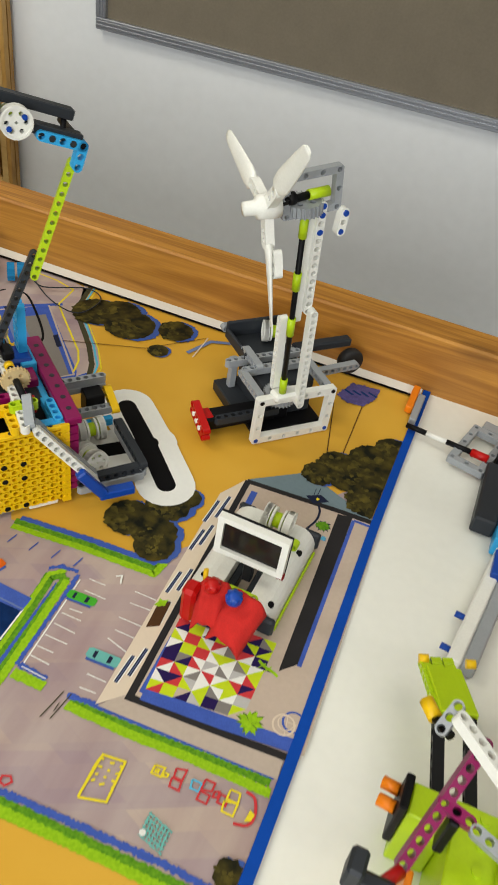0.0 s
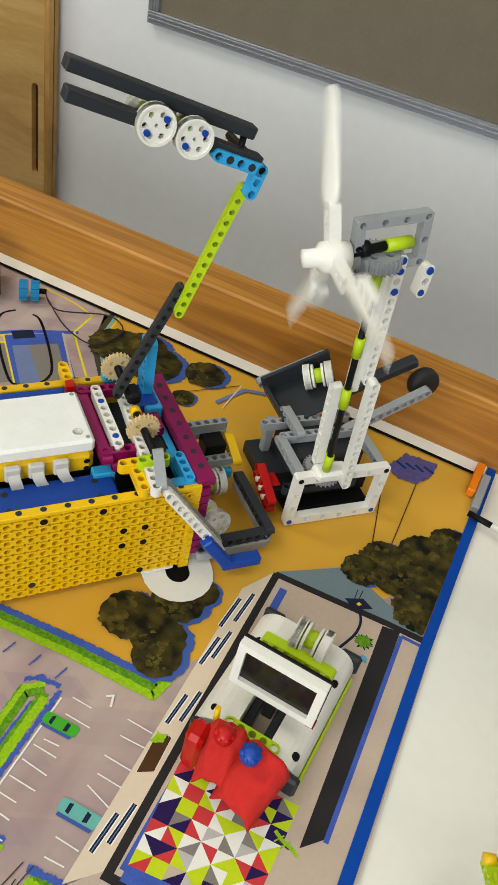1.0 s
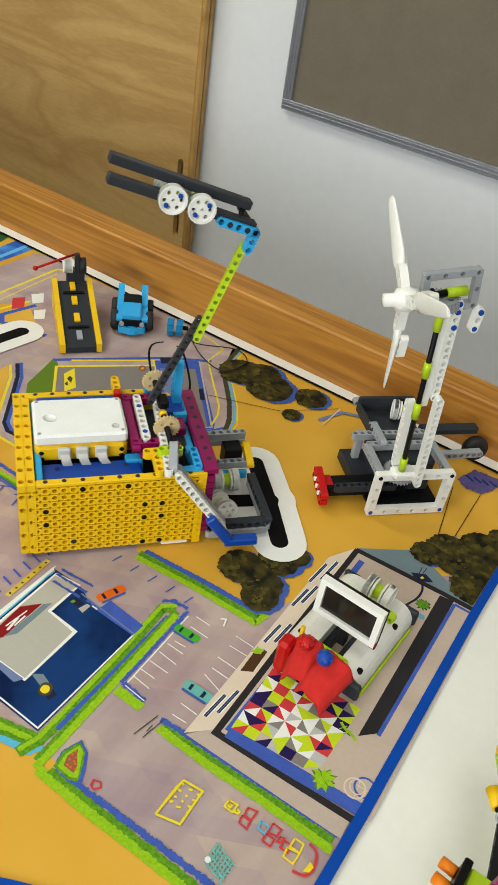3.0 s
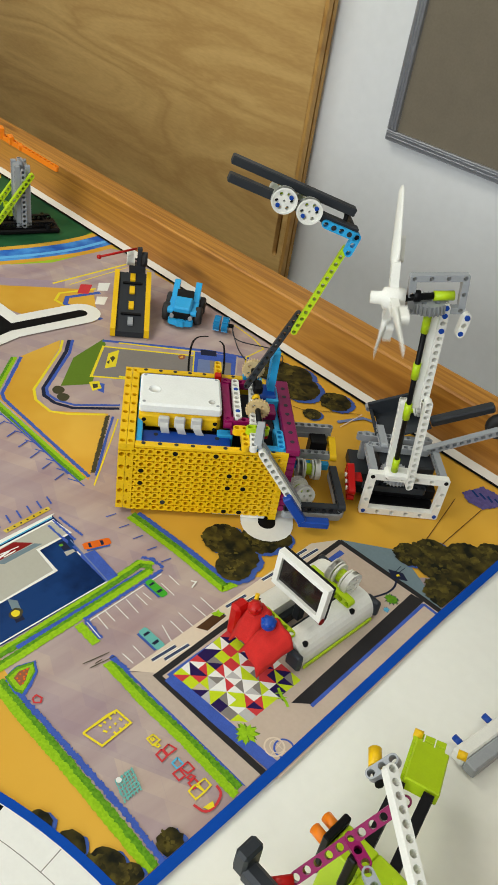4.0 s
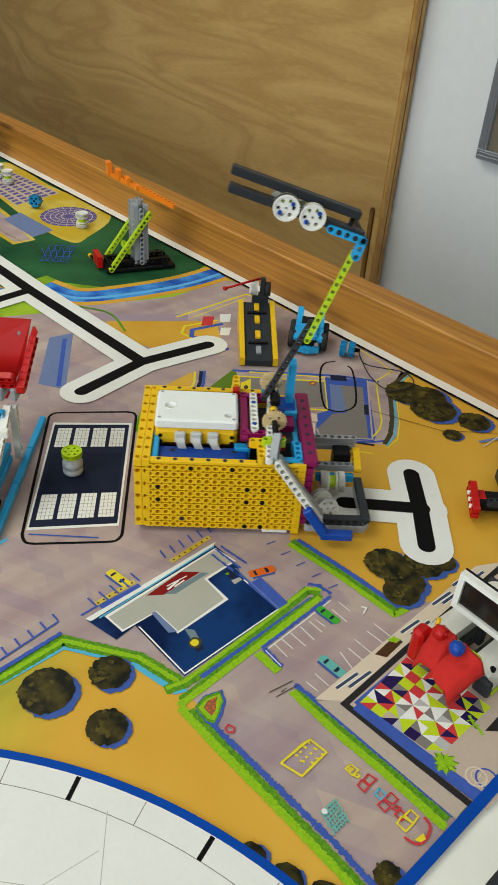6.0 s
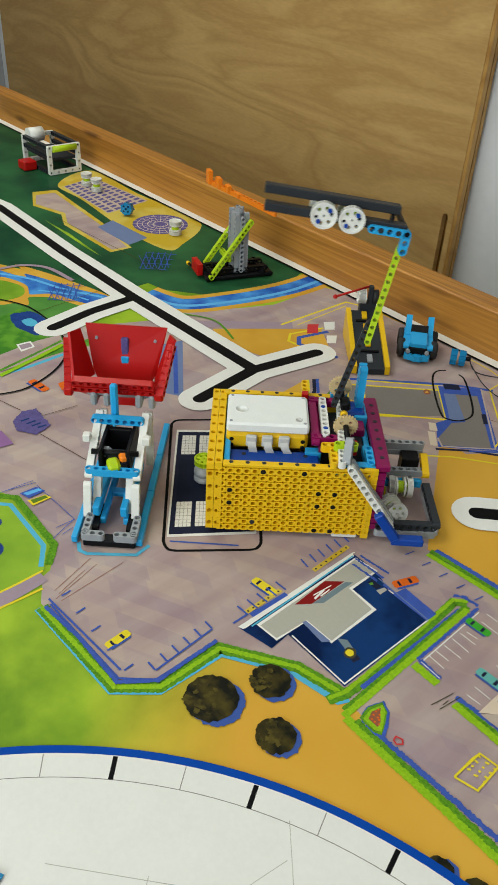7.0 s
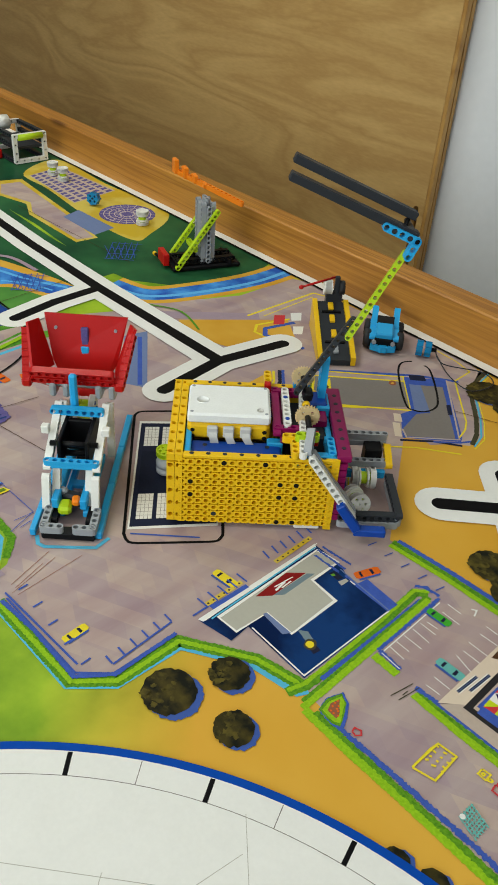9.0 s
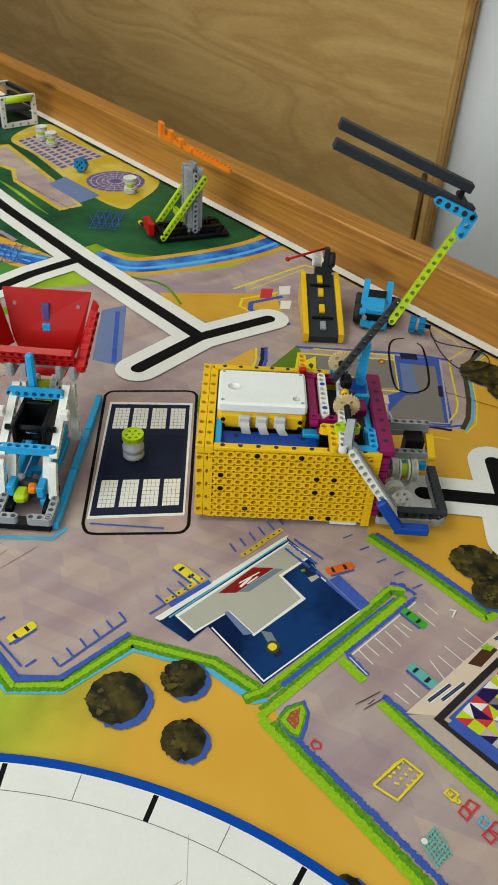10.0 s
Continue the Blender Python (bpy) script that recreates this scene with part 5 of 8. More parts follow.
stroke("printed_pylon", BLUEP, 0.0012, [(-0.867, -0.401), (-0.911, -0.382)])
stroke("printed_pylon", BLUEP, 0.0012, [(-0.861, -0.401), (-0.911, -0.359)])
stroke("printed_pylon", BLUEP, 0.0012, [(-0.862, -0.393), (-0.905, -0.373)])
stroke("printed_pylon", BLUEP, 0.0016, [(-0.912, -0.245), (-0.877, -0.208)])
stroke("printed_pylon", BLUEP, 0.0016, [(-0.927, -0.228), (-0.893, -0.191)])
stroke("printed_pylon", BLUEP, 0.0016, [(-0.944, -0.210), (-0.908, -0.174)])
stroke("printed_pylon", BLUEP, 0.0016, [(-0.961, -0.194), (-0.925, -0.156)])
stroke("printed_pylon", BLUEP, 0.0012, [(-0.907, -0.245), (-0.964, -0.193)])
stroke("printed_pylon", BLUEP, 0.0012, [(-0.906, -0.234), (-0.958, -0.214)])
stroke("printed_pylon", BLUEP, 0.0012, [(-0.901, -0.237), (-0.958, -0.183)])
stroke("printed_pylon", BLUEP, 0.0012, [(-0.900, -0.227), (-0.951, -0.203)])
stroke("printed_pylon", BLUEP, 0.0012, [(-0.895, -0.228), (-0.952, -0.175)])
stroke("printed_pylon", BLUEP, 0.0012, [(-0.895, -0.219), (-0.945, -0.194)])
stroke("printed_pylon", BLUEP, 0.0012, [(-0.889, -0.219), (-0.946, -0.165)])
stroke("printed_pylon", BLUEP, 0.0012, [(-0.890, -0.210), (-0.939, -0.183)])
stroke("printed_pylon", BLUEP, 0.0012, [(-0.884, -0.210), (-0.940, -0.156)])
stroke("printed_pylon", BLUEP, 0.0012, [(-0.884, -0.202), (-0.932, -0.174)])
stroke("printed_wire", BROWNP, 0.0009, [(0.053, -0.082), (0.076, -0.185)])
stroke("printed_wire", BROWNP, 0.0009, [(0.083, -0.073), (0.088, -0.180)])
stroke("printed_wire", BROWNP, 0.0009, [(-0.256, -0.140), (-0.170, -0.102), (-0.120, -0.045)])
stroke("printed_wire", BROWNP, 0.0009, [(-0.666, -0.624), (-0.618, -0.610)])
stroke("printed_wire", BROWNP, 0.0009, [(-0.559, -0.615), (-0.480, -0.597)])
stroke("printed_wire", BROWNP, 0.0009, [(-0.592, -0.593), (-0.588, -0.548)])
stroke("printed_wire", BROWNP, 0.0009, [(-0.855, -0.534), (-0.856, -0.451), (-0.870, -0.341)])
stroke("printed_wire", BROWNP, 0.0009, [(-1.215, -0.244), (-0.873, -0.219)])
stroke("printed_crane", BLUEGREY, 0.0050, [(-0.126, -0.084), (-0.112, -0.048), (-0.089, -0.038)])
stroke("printed_crane", CREAM, 0.0015, [(-0.117, -0.089), (-0.118, -0.043)])
# town edge west of the hopper
printed("printed_woodland", GREEN, [(-0.869, -0.519), (-0.880, -0.478), (-0.808, -0.461), (-0.741, -0.479), (-0.733, -0.524), (-0.720, -0.589)])
printed("printed_walk", PAVE, [(-0.762, -0.570), (-0.771, -0.510), (-0.768, -0.474), (-0.739, -0.483), (-0.722, -0.557), (-0.720, -0.589)])
stroke("printed_hedge", LGREENH, 0.0075, [(-0.710, -0.594), (-0.728, -0.527), (-0.740, -0.485)], ragged=0.0006)
stroke("printed_hedge", GREEN, 0.0050, [(-0.722, -0.589), (-0.739, -0.524), (-0.751, -0.481)], ragged=0.0006)
printed("printed_pond", BLUETREE, [(-0.866, -0.504), (-0.865, -0.486), (-0.858, -0.471), (-0.819, -0.467), (-0.795, -0.477), (-0.784, -0.499), (-0.806, -0.509), (-0.831, -0.514)], soft=True, ragged=0.0015)
printed("printed_pond", AZUREP, [(-0.840, -0.498), (-0.840, -0.484), (-0.821, -0.482), (-0.814, -0.493), (-0.825, -0.500)], soft=True, ragged=0.0010)
printed("printed_kiosk", WHITEP, [(-0.777, -0.538), (-0.775, -0.517), (-0.756, -0.520), (-0.754, -0.542)])
printed("printed_kiosk", MAUVE, [(-0.773, -0.536), (-0.771, -0.520), (-0.759, -0.522), (-0.759, -0.539)])
for a, b in ([(-0.483, -0.701), (-0.482, -0.663)], [(-0.483, -0.695), (-0.477, -0.662)], [(-0.385, -0.691), (-0.399, -0.659)], [(-0.398, -0.681), (-0.398, -0.659)], [(-0.385, -0.681), (-0.388, -0.667)], [(-0.472, -0.664), (-0.399, -0.659)]):
    stroke("printed_hatch", BLUEP, 0.0008, [a, b])
printed("printed_roof", BLUEP, [(-0.470, -0.685), (-0.470, -0.666), (-0.458, -0.661), (-0.457, -0.681)])
printed("printed_roof", RIVERL, [(-0.468, -0.682), (-0.466, -0.665), (-0.461, -0.663), (-0.462, -0.680)])
printed("printed_roof", YLINE, [(-0.454, -0.684), (-0.452, -0.664), (-0.444, -0.661), (-0.443, -0.683)])
printed("printed_roof", DKLAWN, [(-0.453, -0.681), (-0.451, -0.665), (-0.446, -0.664), (-0.446, -0.681)])
stroke("printed_road", MAUVE, 0.0080, [(-1.035, -0.441), (-1.029, -0.404), (-0.996, -0.373), (-0.927, -0.364)], soft=True)
stroke("printed_kerb", GREEN, 0.0035, [(-0.768, -0.305), (-0.727, -0.286), (-0.678, -0.259), (-0.616, -0.273)], soft=True)
stroke("printed_shade", BLUEP, 0.0040, [(-0.308, -0.740), (-0.258, -0.734), (-0.197, -0.733), (-0.178, -0.705), (-0.182, -0.640)], ragged=0.0005)
printed("printed_roof", MAUVEP, [(-0.597, -0.657), (-0.591, -0.649), (-0.558, -0.649), (-0.560, -0.665), (-0.572, -0.668)])
stroke("printed_ring", BLACKP, 0.0030, [(-0.932, -0.496), (-0.875, -0.468), (-0.788, -0.468), (-0.726, -0.487), (-0.686, -0.523), (-0.662, -0.579), (-0.670, -0.622)], soft=True)
printed("printed_hut", ORANGEP, [(-0.649, -0.542), (-0.650, -0.530), (-0.630, -0.534), (-0.631, -0.546)])
for crown in TREES:
    crown_print(*crown)
guide([(-2.000, -0.430), (-1.323, -0.308), (-1.039, -0.317), (-0.816, -0.316), (-0.535, -0.306)])
guide([(-0.511, -0.413), (-0.529, -0.307), (-0.514, -0.200)])
guide([(-0.816, -0.316), (-0.810, -0.398), (-0.794, -0.471)])
guide([(-0.137, -0.206), (-0.086, -0.253), (-0.049, -0.291)])
guide([(-0.090, -0.246), (-0.150, -0.307)])
for g_pts in GUIDES:
    stroke("guide_line", BLACKP, 0.0185, g_pts, ends=True)
arc = [(AX + AR * math.cos(radians(a)), AY + AR * math.sin(radians(a))) for a in range(96, 200, 2)]
printed("launch_area", WHITEP, [(0.147, -1.1195), (0.150, arc[0][1])] + arc[:46] + [(AX - AR * 0.99, -1.1195)])
stroke("launch_border", BORDERP, 0.0066, arc)
inner = [(AX + (AR - 0.0231) * math.cos(radians(a)), AY + (AR - 0.0231) * math.sin(radians(a))) for a in range(96, 200, 2)]
stroke("launch_line", GREYP, 0.0006, inner)
for k in range(7):
    for a, ink_used, w in ((108.7 + 13.85 * k, BLACKP, 0.0038), (101.8 + 13.85 * k, GREYP, 0.0007)):
        ca, sa = math.cos(radians(a)), math.sin(radians(a))
        stroke("launch_tick", ink_used, w, [(AX + (AR - 0.0231) * ca, AY + (AR - 0.0231) * sa), (AX + (AR - 0.004) * ca, AY + (AR - 0.004) * sa)])
for a, b in (((-0.05, -0.80), (0.06, -0.93)), ((-0.1, -0.85), (0.02, -0.74)), ((0.0, -0.72), (-0.02, -0.9)), ((0.06, -0.70), (-0.06, -0.83)), ((0.08, -0.78), (-0.02, -0.70))):
    stroke("launch_pencil_line", ROOF, 0.0005, [a, b])
stroke("mat_border", BORDERP, 0.0086, EDGE)
stroke("mat_margin", WHITEP, 0.017, [(-2.0, -0.009), (0.137, -0.009)])
stroke("mat_border", BLACKP, 0.0045, [(-2.0, -0.0195), (0.137, -0.0195)])


# ---- wind turbine ----
TM = pose(0.0, -0.196, 0.0015, 0, 0, 46.5)
turbine = thing("wind_turbine", TM, "white and grey brick-built wind turbine with three white blades", "toy wind turbine")


def open_frame(name, nx, ny, mat, parent, m, label="", t=0.0076, b=0.0080):
    """A rectangular open frame of nx by ny holes, standing in its own xy plane."""
    def build():
        w, h = nx * U, ny * U
        holes = [[(b, b), (w - b, b), (w - b, h - b), (b, h - b)]]
        holes += [circle(0.0024, 10, (i + 0.5) * U, y) for i in range(0, nx, 2) for y in (b / 2, h - b / 2)]
        holes += [circle(0.0024, 10, x, (j + 0.5) * U) for j in range(2, ny - 1, 2) for x in (b / 2, w - b / 2)]
        return plate([(0.0012, 0), (w - 0.0012, 0), (w, 0.0012), (w, h - 0.0012), (w - 0.0012, h), (0.0012, h), (0, h - 0.0012), (0, 0.0012)], holes, t)
    return part(name, own(cached(("frame", nx, ny, b), build, "frame"), mat), None, parent, label, m)


UP = pose(0, 0, 0, 90, 0, 0)
open_frame("base_frame", 11, 7, WHITE, turbine, Matrix.Translation((0, 0.004, 0)) @ UP, "white open frame")
for u, z in ((0.004, 0.004), (0.084, 0.004)):
    rod("pin", BLUE, turbine, (u, -0.0004, z), (u, 0.006, z), 0.0023)
for u, z in ((0.004, 0.052), (0.084, 0.052)):
    rod("pin", BLACK, turbine, (u, -0.0004, z), (u, 0.006, z), 0.0023)
box("base_plate", BLACK, turbine, (0.006, 0.012, 0.0), (0.086, 0.096, 0.006), 0.001)
box("base_plate", DGREY, turbine, (-0.004, 0.034, 0.001), (0.03, 0.096, 0.014), 0.001)
beam("side_beam", 6, LGREY, turbine, (0.006, 0.012, 0.052), (0, 1, 0), (1, 0, 0))
beam("side_beam", 6, LGREY, turbine, (0.082, 0.012, 0.052), (0, 1, 0), (1, 0, 0))
beam("cross_beam", 9, LGREY, turbine, (0.008, 0.052, 0.053), (1, 0, 0), (0, 0, 1))
beam("cross_beam", 11, LGREY, turbine, (0.000, 0.074, 0.050), (1, 0, 0), (0, 0, 1))
beam("inner_beam", 5, LGREY, turbine, (0.022, 0.050, 0.058), (0, 1, 0), (1, 0, 0))
box("gear_housing", DGREY, turbine, (0.018, 0.030, 0.006), (0.080, 0.086, 0.047), 0.002)
for u in (0.010, 0.080):
    box("upright", LGREY, turbine, (u - 0.004, 0.078, 0.004), (u + 0.004, 0.086, 0.050), 0.001)
box("mast_foot", WHITE, turbine, (0.016, -0.004, 0.052), (0.046, 0.012, 0.061), 0.003)
part("base_gear", own(cached("ggear", lambda: gear_mesh(0.0165, 26, 0.009), "gear"), LGREY), None, turbine, "grey ribbed tyre gear", pose(0.032, 0.018, 0.044))
LEAN_V = (-0.105, -0.075, 1.0)
MB = Vector((0.0435, -0.0025, 0.047))
LV = Vector(LEAN_V).normalized()
beam("mast_beam", 15, WHITE, turbine, MB, LV, (0, 1, 0))
beam("mast_beam", 14, WHITE, turbine, MB + LV * 0.112 + Vector((-0.003, 0.0075, 0)), LV, (0, 1, 0))
beam("mast_beam", 11, WHITE, turbine, (0.0225, 0.014, 0.062), (-0.095, -0.055, 1.0), (1, 0, 0))
beam("mast_beam", 14, WHITE, turbine, MB + LV * 0.100 + Vector((-0.010, 0.012, 0)), LV, (1, 0, 0))
ax0, ax1 = Vector((0.0245, 0.001, 0.062)), Vector((0.0045, -0.012, 0.252))
rod("drive_axle", BLACK, turbine, ax0, ax1, 0.0026, 8)
for f0, f1 in ((0.0, 0.09), (0.37, 0.47), (0.63, 0.72), (0.90, 1.0)):
    rod("axle_joiner", LIME, turbine, ax0.lerp(ax1, f0), ax0.lerp(ax1, f1), 0.0037, 10)
# head
HEAD = pose(-0.0185, -0.0095, 0.2480, 0, -8, 0)
open_frame("head_frame", 7, 5, LGREY, turbine, HEAD @ UP @ Matrix.Translation((0.003, 0.001, 0)) @ Matrix.Scale(0.93, 4), "light grey open frame", 0.0076, 0.0066)
part("head_gear", own(CACHE["ggear"], LGREY), None, turbine, "grey ribbed tyre gear", HEAD @ pose(0.024, 0.003, 0.0075))
rod("rotor_axle", BLACK, turbine, HEAD @ Vector((-0.006, -0.001, 0.0150)), HEAD @ Vector((0.026, -0.001, 0.018)), 0.0032, 8)
rod("axle_collar", BLACK, turbine, HEAD @ Vector((0.008, -0.001, 0.018)), HEAD @ Vector((0.014, -0.001, 0.018)), 0.0052, 12)
rod("axle_joiner", LIME, turbine, HEAD @ Vector((0.026, -0.001, 0.018)), HEAD @ Vector((0.044, -0.001, 0.018)), 0.0044, 10)
beam("head_link", 3, WHITE, turbine, (0.0375, -0.0155, 0.2560), (-0.10, -0.07, -1.0), (0, 1, 0))
for z in (0.2560, 0.2400):
    rod("pin", BLUE, turbine, (0.0375 - (0.2560 - z) * 0.1, -0.0205, z), (0.0375 - (0.2560 - z) * 0.1, -0.014, z), 0.0025)
for q in (0.216, 0.208, 0.192):
    p = MB + LV * q + Vector((-0.003, 0.0035, 0))
    rod("pin", BLUE, turbine, p + Vector((0, -0.0010, 0)), p + Vector((0, 0.004, 0)), 0.0025)
RC = HEAD @ Vector((0.0000, -0.0015, 0.0150))

rotor = part("rotor", lathe([(0.0001, -0.030), (0.0055, -0.0295), (0.0060, -0.020), (0.0095, -0.018), (0.0105, -0.008), (0.0095, 0.0), (0.0001, 0.001)], 20), WHITE, turbine, "white rotor hub", pose(*RC))


def blade_mesh():
    """A tapered rounded blade along x in the plane of the rotor."""
    bm = bmesh.new()
    rows = []
    for r, w, th in ((0.028, 0.0040, 0.0034), (0.034, 0.0082, 0.0034), (0.042, 0.0092, 0.0028), (0.060, 0.0082, 0.0020), (0.080, 0.0068, 0.0014), (0.092, 0.0056, 0.0010), (0.0965, 0.0030, 0.0008)):
        rows.append([bm.verts.new((r, w * math.cos(a) - 0.002, th * math.sin(a))) for a in [2 * math.pi * i / 12 for i in range(12)]])
    for a, b in zip(rows, rows[1:]):
        for i in range(12):
            f = bm.faces.new((a[i], a[(i + 1) % 12], b[(i + 1) % 12], b[i]))
            f.smooth = True
    bm.faces.new(rows[0])
    bm.faces.new(rows[-1])
    bmesh.ops.recalc_face_normals(bm, faces=bm.faces)
    return bm


blade_me = own(cached("blade", blade_mesh, "blade"), WHITE)
for k in range(3):
    spin = Matrix.Rotation(2 * math.pi * k / 3, 4, "Z")
    part("blade", blade_me, None, rotor, "", spin @ pose(0, 0, -0.010, 14, 0, 0))
    part("blade_root", own(cached("broot", lambda: plate(stadium(0.020, 0.0048), [circle(0.0022, 10, 0.010), circle(0.0022, 10, 0.018)], 0.0075), "root"), WHITE), None, rotor, "", spin @ Matrix.Translation((0.008, 0, -0.010)))
    part("blade_joint", own(cached("bjoint", lambda: plate(stadium(0.016, 0.0036), [circle(0.0022, 10, i * 0.008) for i in range(3)], 0.007), "joint"), WHITE), None, rotor, "", spin @ Matrix.Translation((0.036, -0.0075, -0.006)))

# push bar with the red plate, slides along x
pusher = part("push_bar", box_mesh(0.094, 0.020, 0.014, 0.0015), BLACK, turbine, "black push bar", pose(0.004, 0.034, 0.014))
red_plate = beam("push_plate", 5, RED, pusher, (-0.0495, -0.018, -0.006), (0, 1, 0.35), (1, 0, 0), "red push plate")
beam("push_plate", 5, RED, pusher, (-0.0495, -0.018, 0.002), (0, 1, 0.35), (1, 0, 0), "red push plate")
box("push_block", RED, pusher, (-0.046, -0.006, -0.007), (-0.036, 0.010, 0.008), 0.001)
for i in range(3):
    rod("pin", WHITE, pusher, (-0.0545, -0.010 + i * 0.008, 0.0 + i * 0.0028), (-0.050, -0.010 + i * 0.008, 0.0 + i * 0.0028), 0.0025, 8)
beam("pusher_trim", 9, DGREY, pusher, (-0.034, -0.012, 0.0075), (1, 0, 0), (0, 0, 1))

# tipping tray behind the mast; the hinge lies at the tray's origin
tray = part("tray", box_mesh(0.058, 0.050, 0.003, 0.001), DGREY, turbine, "dark grey tipping tray", pose(0.052, 0.100, 0.046))
beam("tray_rim", 9, LGREY, tray, (-0.034, 0.029, 0.010), (1, 0, 0), (0, 1, 0))
box("tray_side", DGREY, tray, (-0.034, 0.022, 0.0), (0.034, 0.026, 0.020), 0.001)
box("tray_side", DGREY, tray, (-0.034, -0.026, 0.0), (-0.030, 0.024, 0.012), 0.001)
box("tray_arm", DGREY, tray, (0.030, -0.020, -0.004), (0.102, -0.008, 0.006), 0.002)
beam("tray_link", 11, LGREY, tray, (0.016, -0.046, -0.012), (1, 0.05, 0), (0, 1, 0), "grey link beam")
tyre = part("counterweight_tyre", lathe([(0.006, -0.006), (0.0135, -0.006), (0.0150, -0.003), (0.0150, 0.003), (0.0135, 0.006), (0.006, 0.006)], 26), TYRE, tray, "black rubber tyre", pose(0.102, -0.024, -0.020, 90, 0, 0))
part("rim", own(cached("trim", lambda: wheel_mesh(0.0085, 0.010), "rim"), DGREY), None, tyre)
energy_unit("tray_unit", pose(0.014, 0.004, 0.014, 90, 0, 70), tray, "white round energy unit")

# ---- robot ----
HEADING = 49.5
RX, RY = -0.1545, -0.409
robot = thing("robot", pose(RX, RY, 0.0, 0, 0, HEADING), "yellow brick-built robot vehicle with a lifting arm and white hub", "toy robot")
Z0 = 0.0105
for row in range(10):
    beam("side_beam", 19, YELLOW, robot, (0.0155, 0.004, Z0 + row * U), (1, 0, 0), (0, 1, 0), "", True)
    beam("side_beam", 19, YELLOW, robot, (0.0155, 0.132, Z0 + row * U), (1, 0, 0), (0, 1, 0), "", True)
box("side_back", YELLOW, robot, (0.012, 0.0060, Z0 - 0.0036), (0.1620, 0.0092, Z0 + 0.0756), 0.0)
box("side_back", YELLOW, robot, (0.012, 0.1262, Z0 - 0.0036), (0.1620, 0.1300, Z0 + 0.0756), 0.0)
box("rear_wall", YELLOW, robot, (0.0006, 0.0085, Z0 - 0.004), (0.0150, 0.138, 0.0826), 0.0006)


def post_mesh():
    return plate([(-0.0037, -0.0385), (0.0037, -0.0385), (0.0037, 0.0350), (-0.0037, 0.0350)], [circle(0.0026, 12, 0.0, -0.031 + 0.0155 * i) for i in range(5)], 0.0078)


for x in (0.004, 0.0118):
    part("rear_post", own(cached("rear_post", post_mesh, "post"), YELLOW), None, robot, "", Matrix.Translation((x, 0.0042, 0.0465)) @ UP)
    part("rear_rail", own(cached("rear_rail", lambda: plate([(-0.0037, 0.0), (0.0037, 0.0), (0.0037, 0.138), (-0.0037, 0.138)], [circle(0.0026, 12, 0.0, 0.006 + 0.0158 * i) for i in range(9)], 0.0072), "rail"), YELLOW), None, robot, "", Matrix.Translation((x, 0.0003, 0.0868)))
box("rear_core", YELLOW, robot, (0.0010, 0.0062, Z0 - 0.0036), (0.0150, 0.0090, 0.0820), 0.0)
for y in (0.004, 0.012):
    beam("corner_post", 11, YELLOW, robot, (0.1635, y, Z0 - 0.004), (0, 0, 1), (1, 0, 0), "", True)
for x, y, z in ((0.055, 0.0, 9), (0.095, 0.0, 9), (0.025, 0.0, 6), (0.025, 0.0, 4), (0.111, 0.0, 6), (0.127, 0.0, 6), (0.111, 0.0, 4), (0.127, 0.0, 4), (0.151, 0.0, 8), (0.045, 0.0, 1), (0.111, 0.0, 0), (0.127, 0.0, 0)):
    xx = 0.0155 + round((x - 0.0155) / U) * U
    rod("pin", BLACK if z != 1 else DGREY, robot, (xx, -0.0003, Z0 + z * U), (xx, 0.003, Z0 + z * U), 0.0026, 10)
box("top_rail", YELLOW, robot, (0.0160, 0.0002, 0.0865), (0.160, 0.0078, 0.0905), 0.0008)
for i in range(9):
    rod("stud_hole", DGREY, robot, (0.024 + i * 0.016, 0.004, 0.0903), (0.024 + i * 0.016, 0.004, 0.0907), 0.0022, 10)
box("top_rail", YELLOW, robot, (0.012, 0.128, 0.0865), (0.140, 0.1358, 0.0925), 0.0008)
for i in range(8):
    rod("stud_hole", DGREY, robot, (0.022 + i * 0.016, 0.132, 0.0923), (0.022 + i * 0.016, 0.132, 0.0927), 0.0022, 10)
box("floor_plate", DGREY, robot, (0.016, 0.009, 0.012), (0.160, 0.127, 0.020), 0.001)
box("blue_panel", BLUE, robot, (0.022, 0.010, 0.066), (0.112, 0.040, 0.0805), 0.0015, "blue panel")
for i, x in enumerate((0.036, 0.098)):
    for y in (0.016, 0.032):
        rod("panel_hole", DGREY, robot, (x, y, 0.0802), (x, y, 0.0808), 0.0024, 10)
box("liner", AZURE, robot, (0.0165, 0.009, 0.030), (0.0225, 0.127, 0.088), 0.001, "azure blue liner beam")
box("liner", AZURE, robot, (0.098, 0.034, 0.060), (0.114, 0.044, 0.084), 0.001, "azure blue liner beam")
box("back_panel", BLUE, robot, (0.022, 0.116, 0.060), (0.112, 0.127, 0.092), 0.001, "blue panel")
hub = part("hub", box_mesh(0.083, 0.057, 0.020, 0.004), YELLOW, robot, "yellow lower half of the hub", pose(0.0590, 0.0720, 0.0880))
part("hub_lid", box_mesh(0.083, 0.057, 0.0115, 0.0022), HUBWHITE, hub, "white hub lid", pose(0, 0, 0.0155))
part("button", lathe([(0.0066, 0.0), (0.0066, 0.0004), (0.0060, 0.0005), (0.0060, 0.00035), (0.0001, 0.00035)], 28), HUBWHITE, hub, "white round button", pose(-0.027, -0.002, 0.0212))
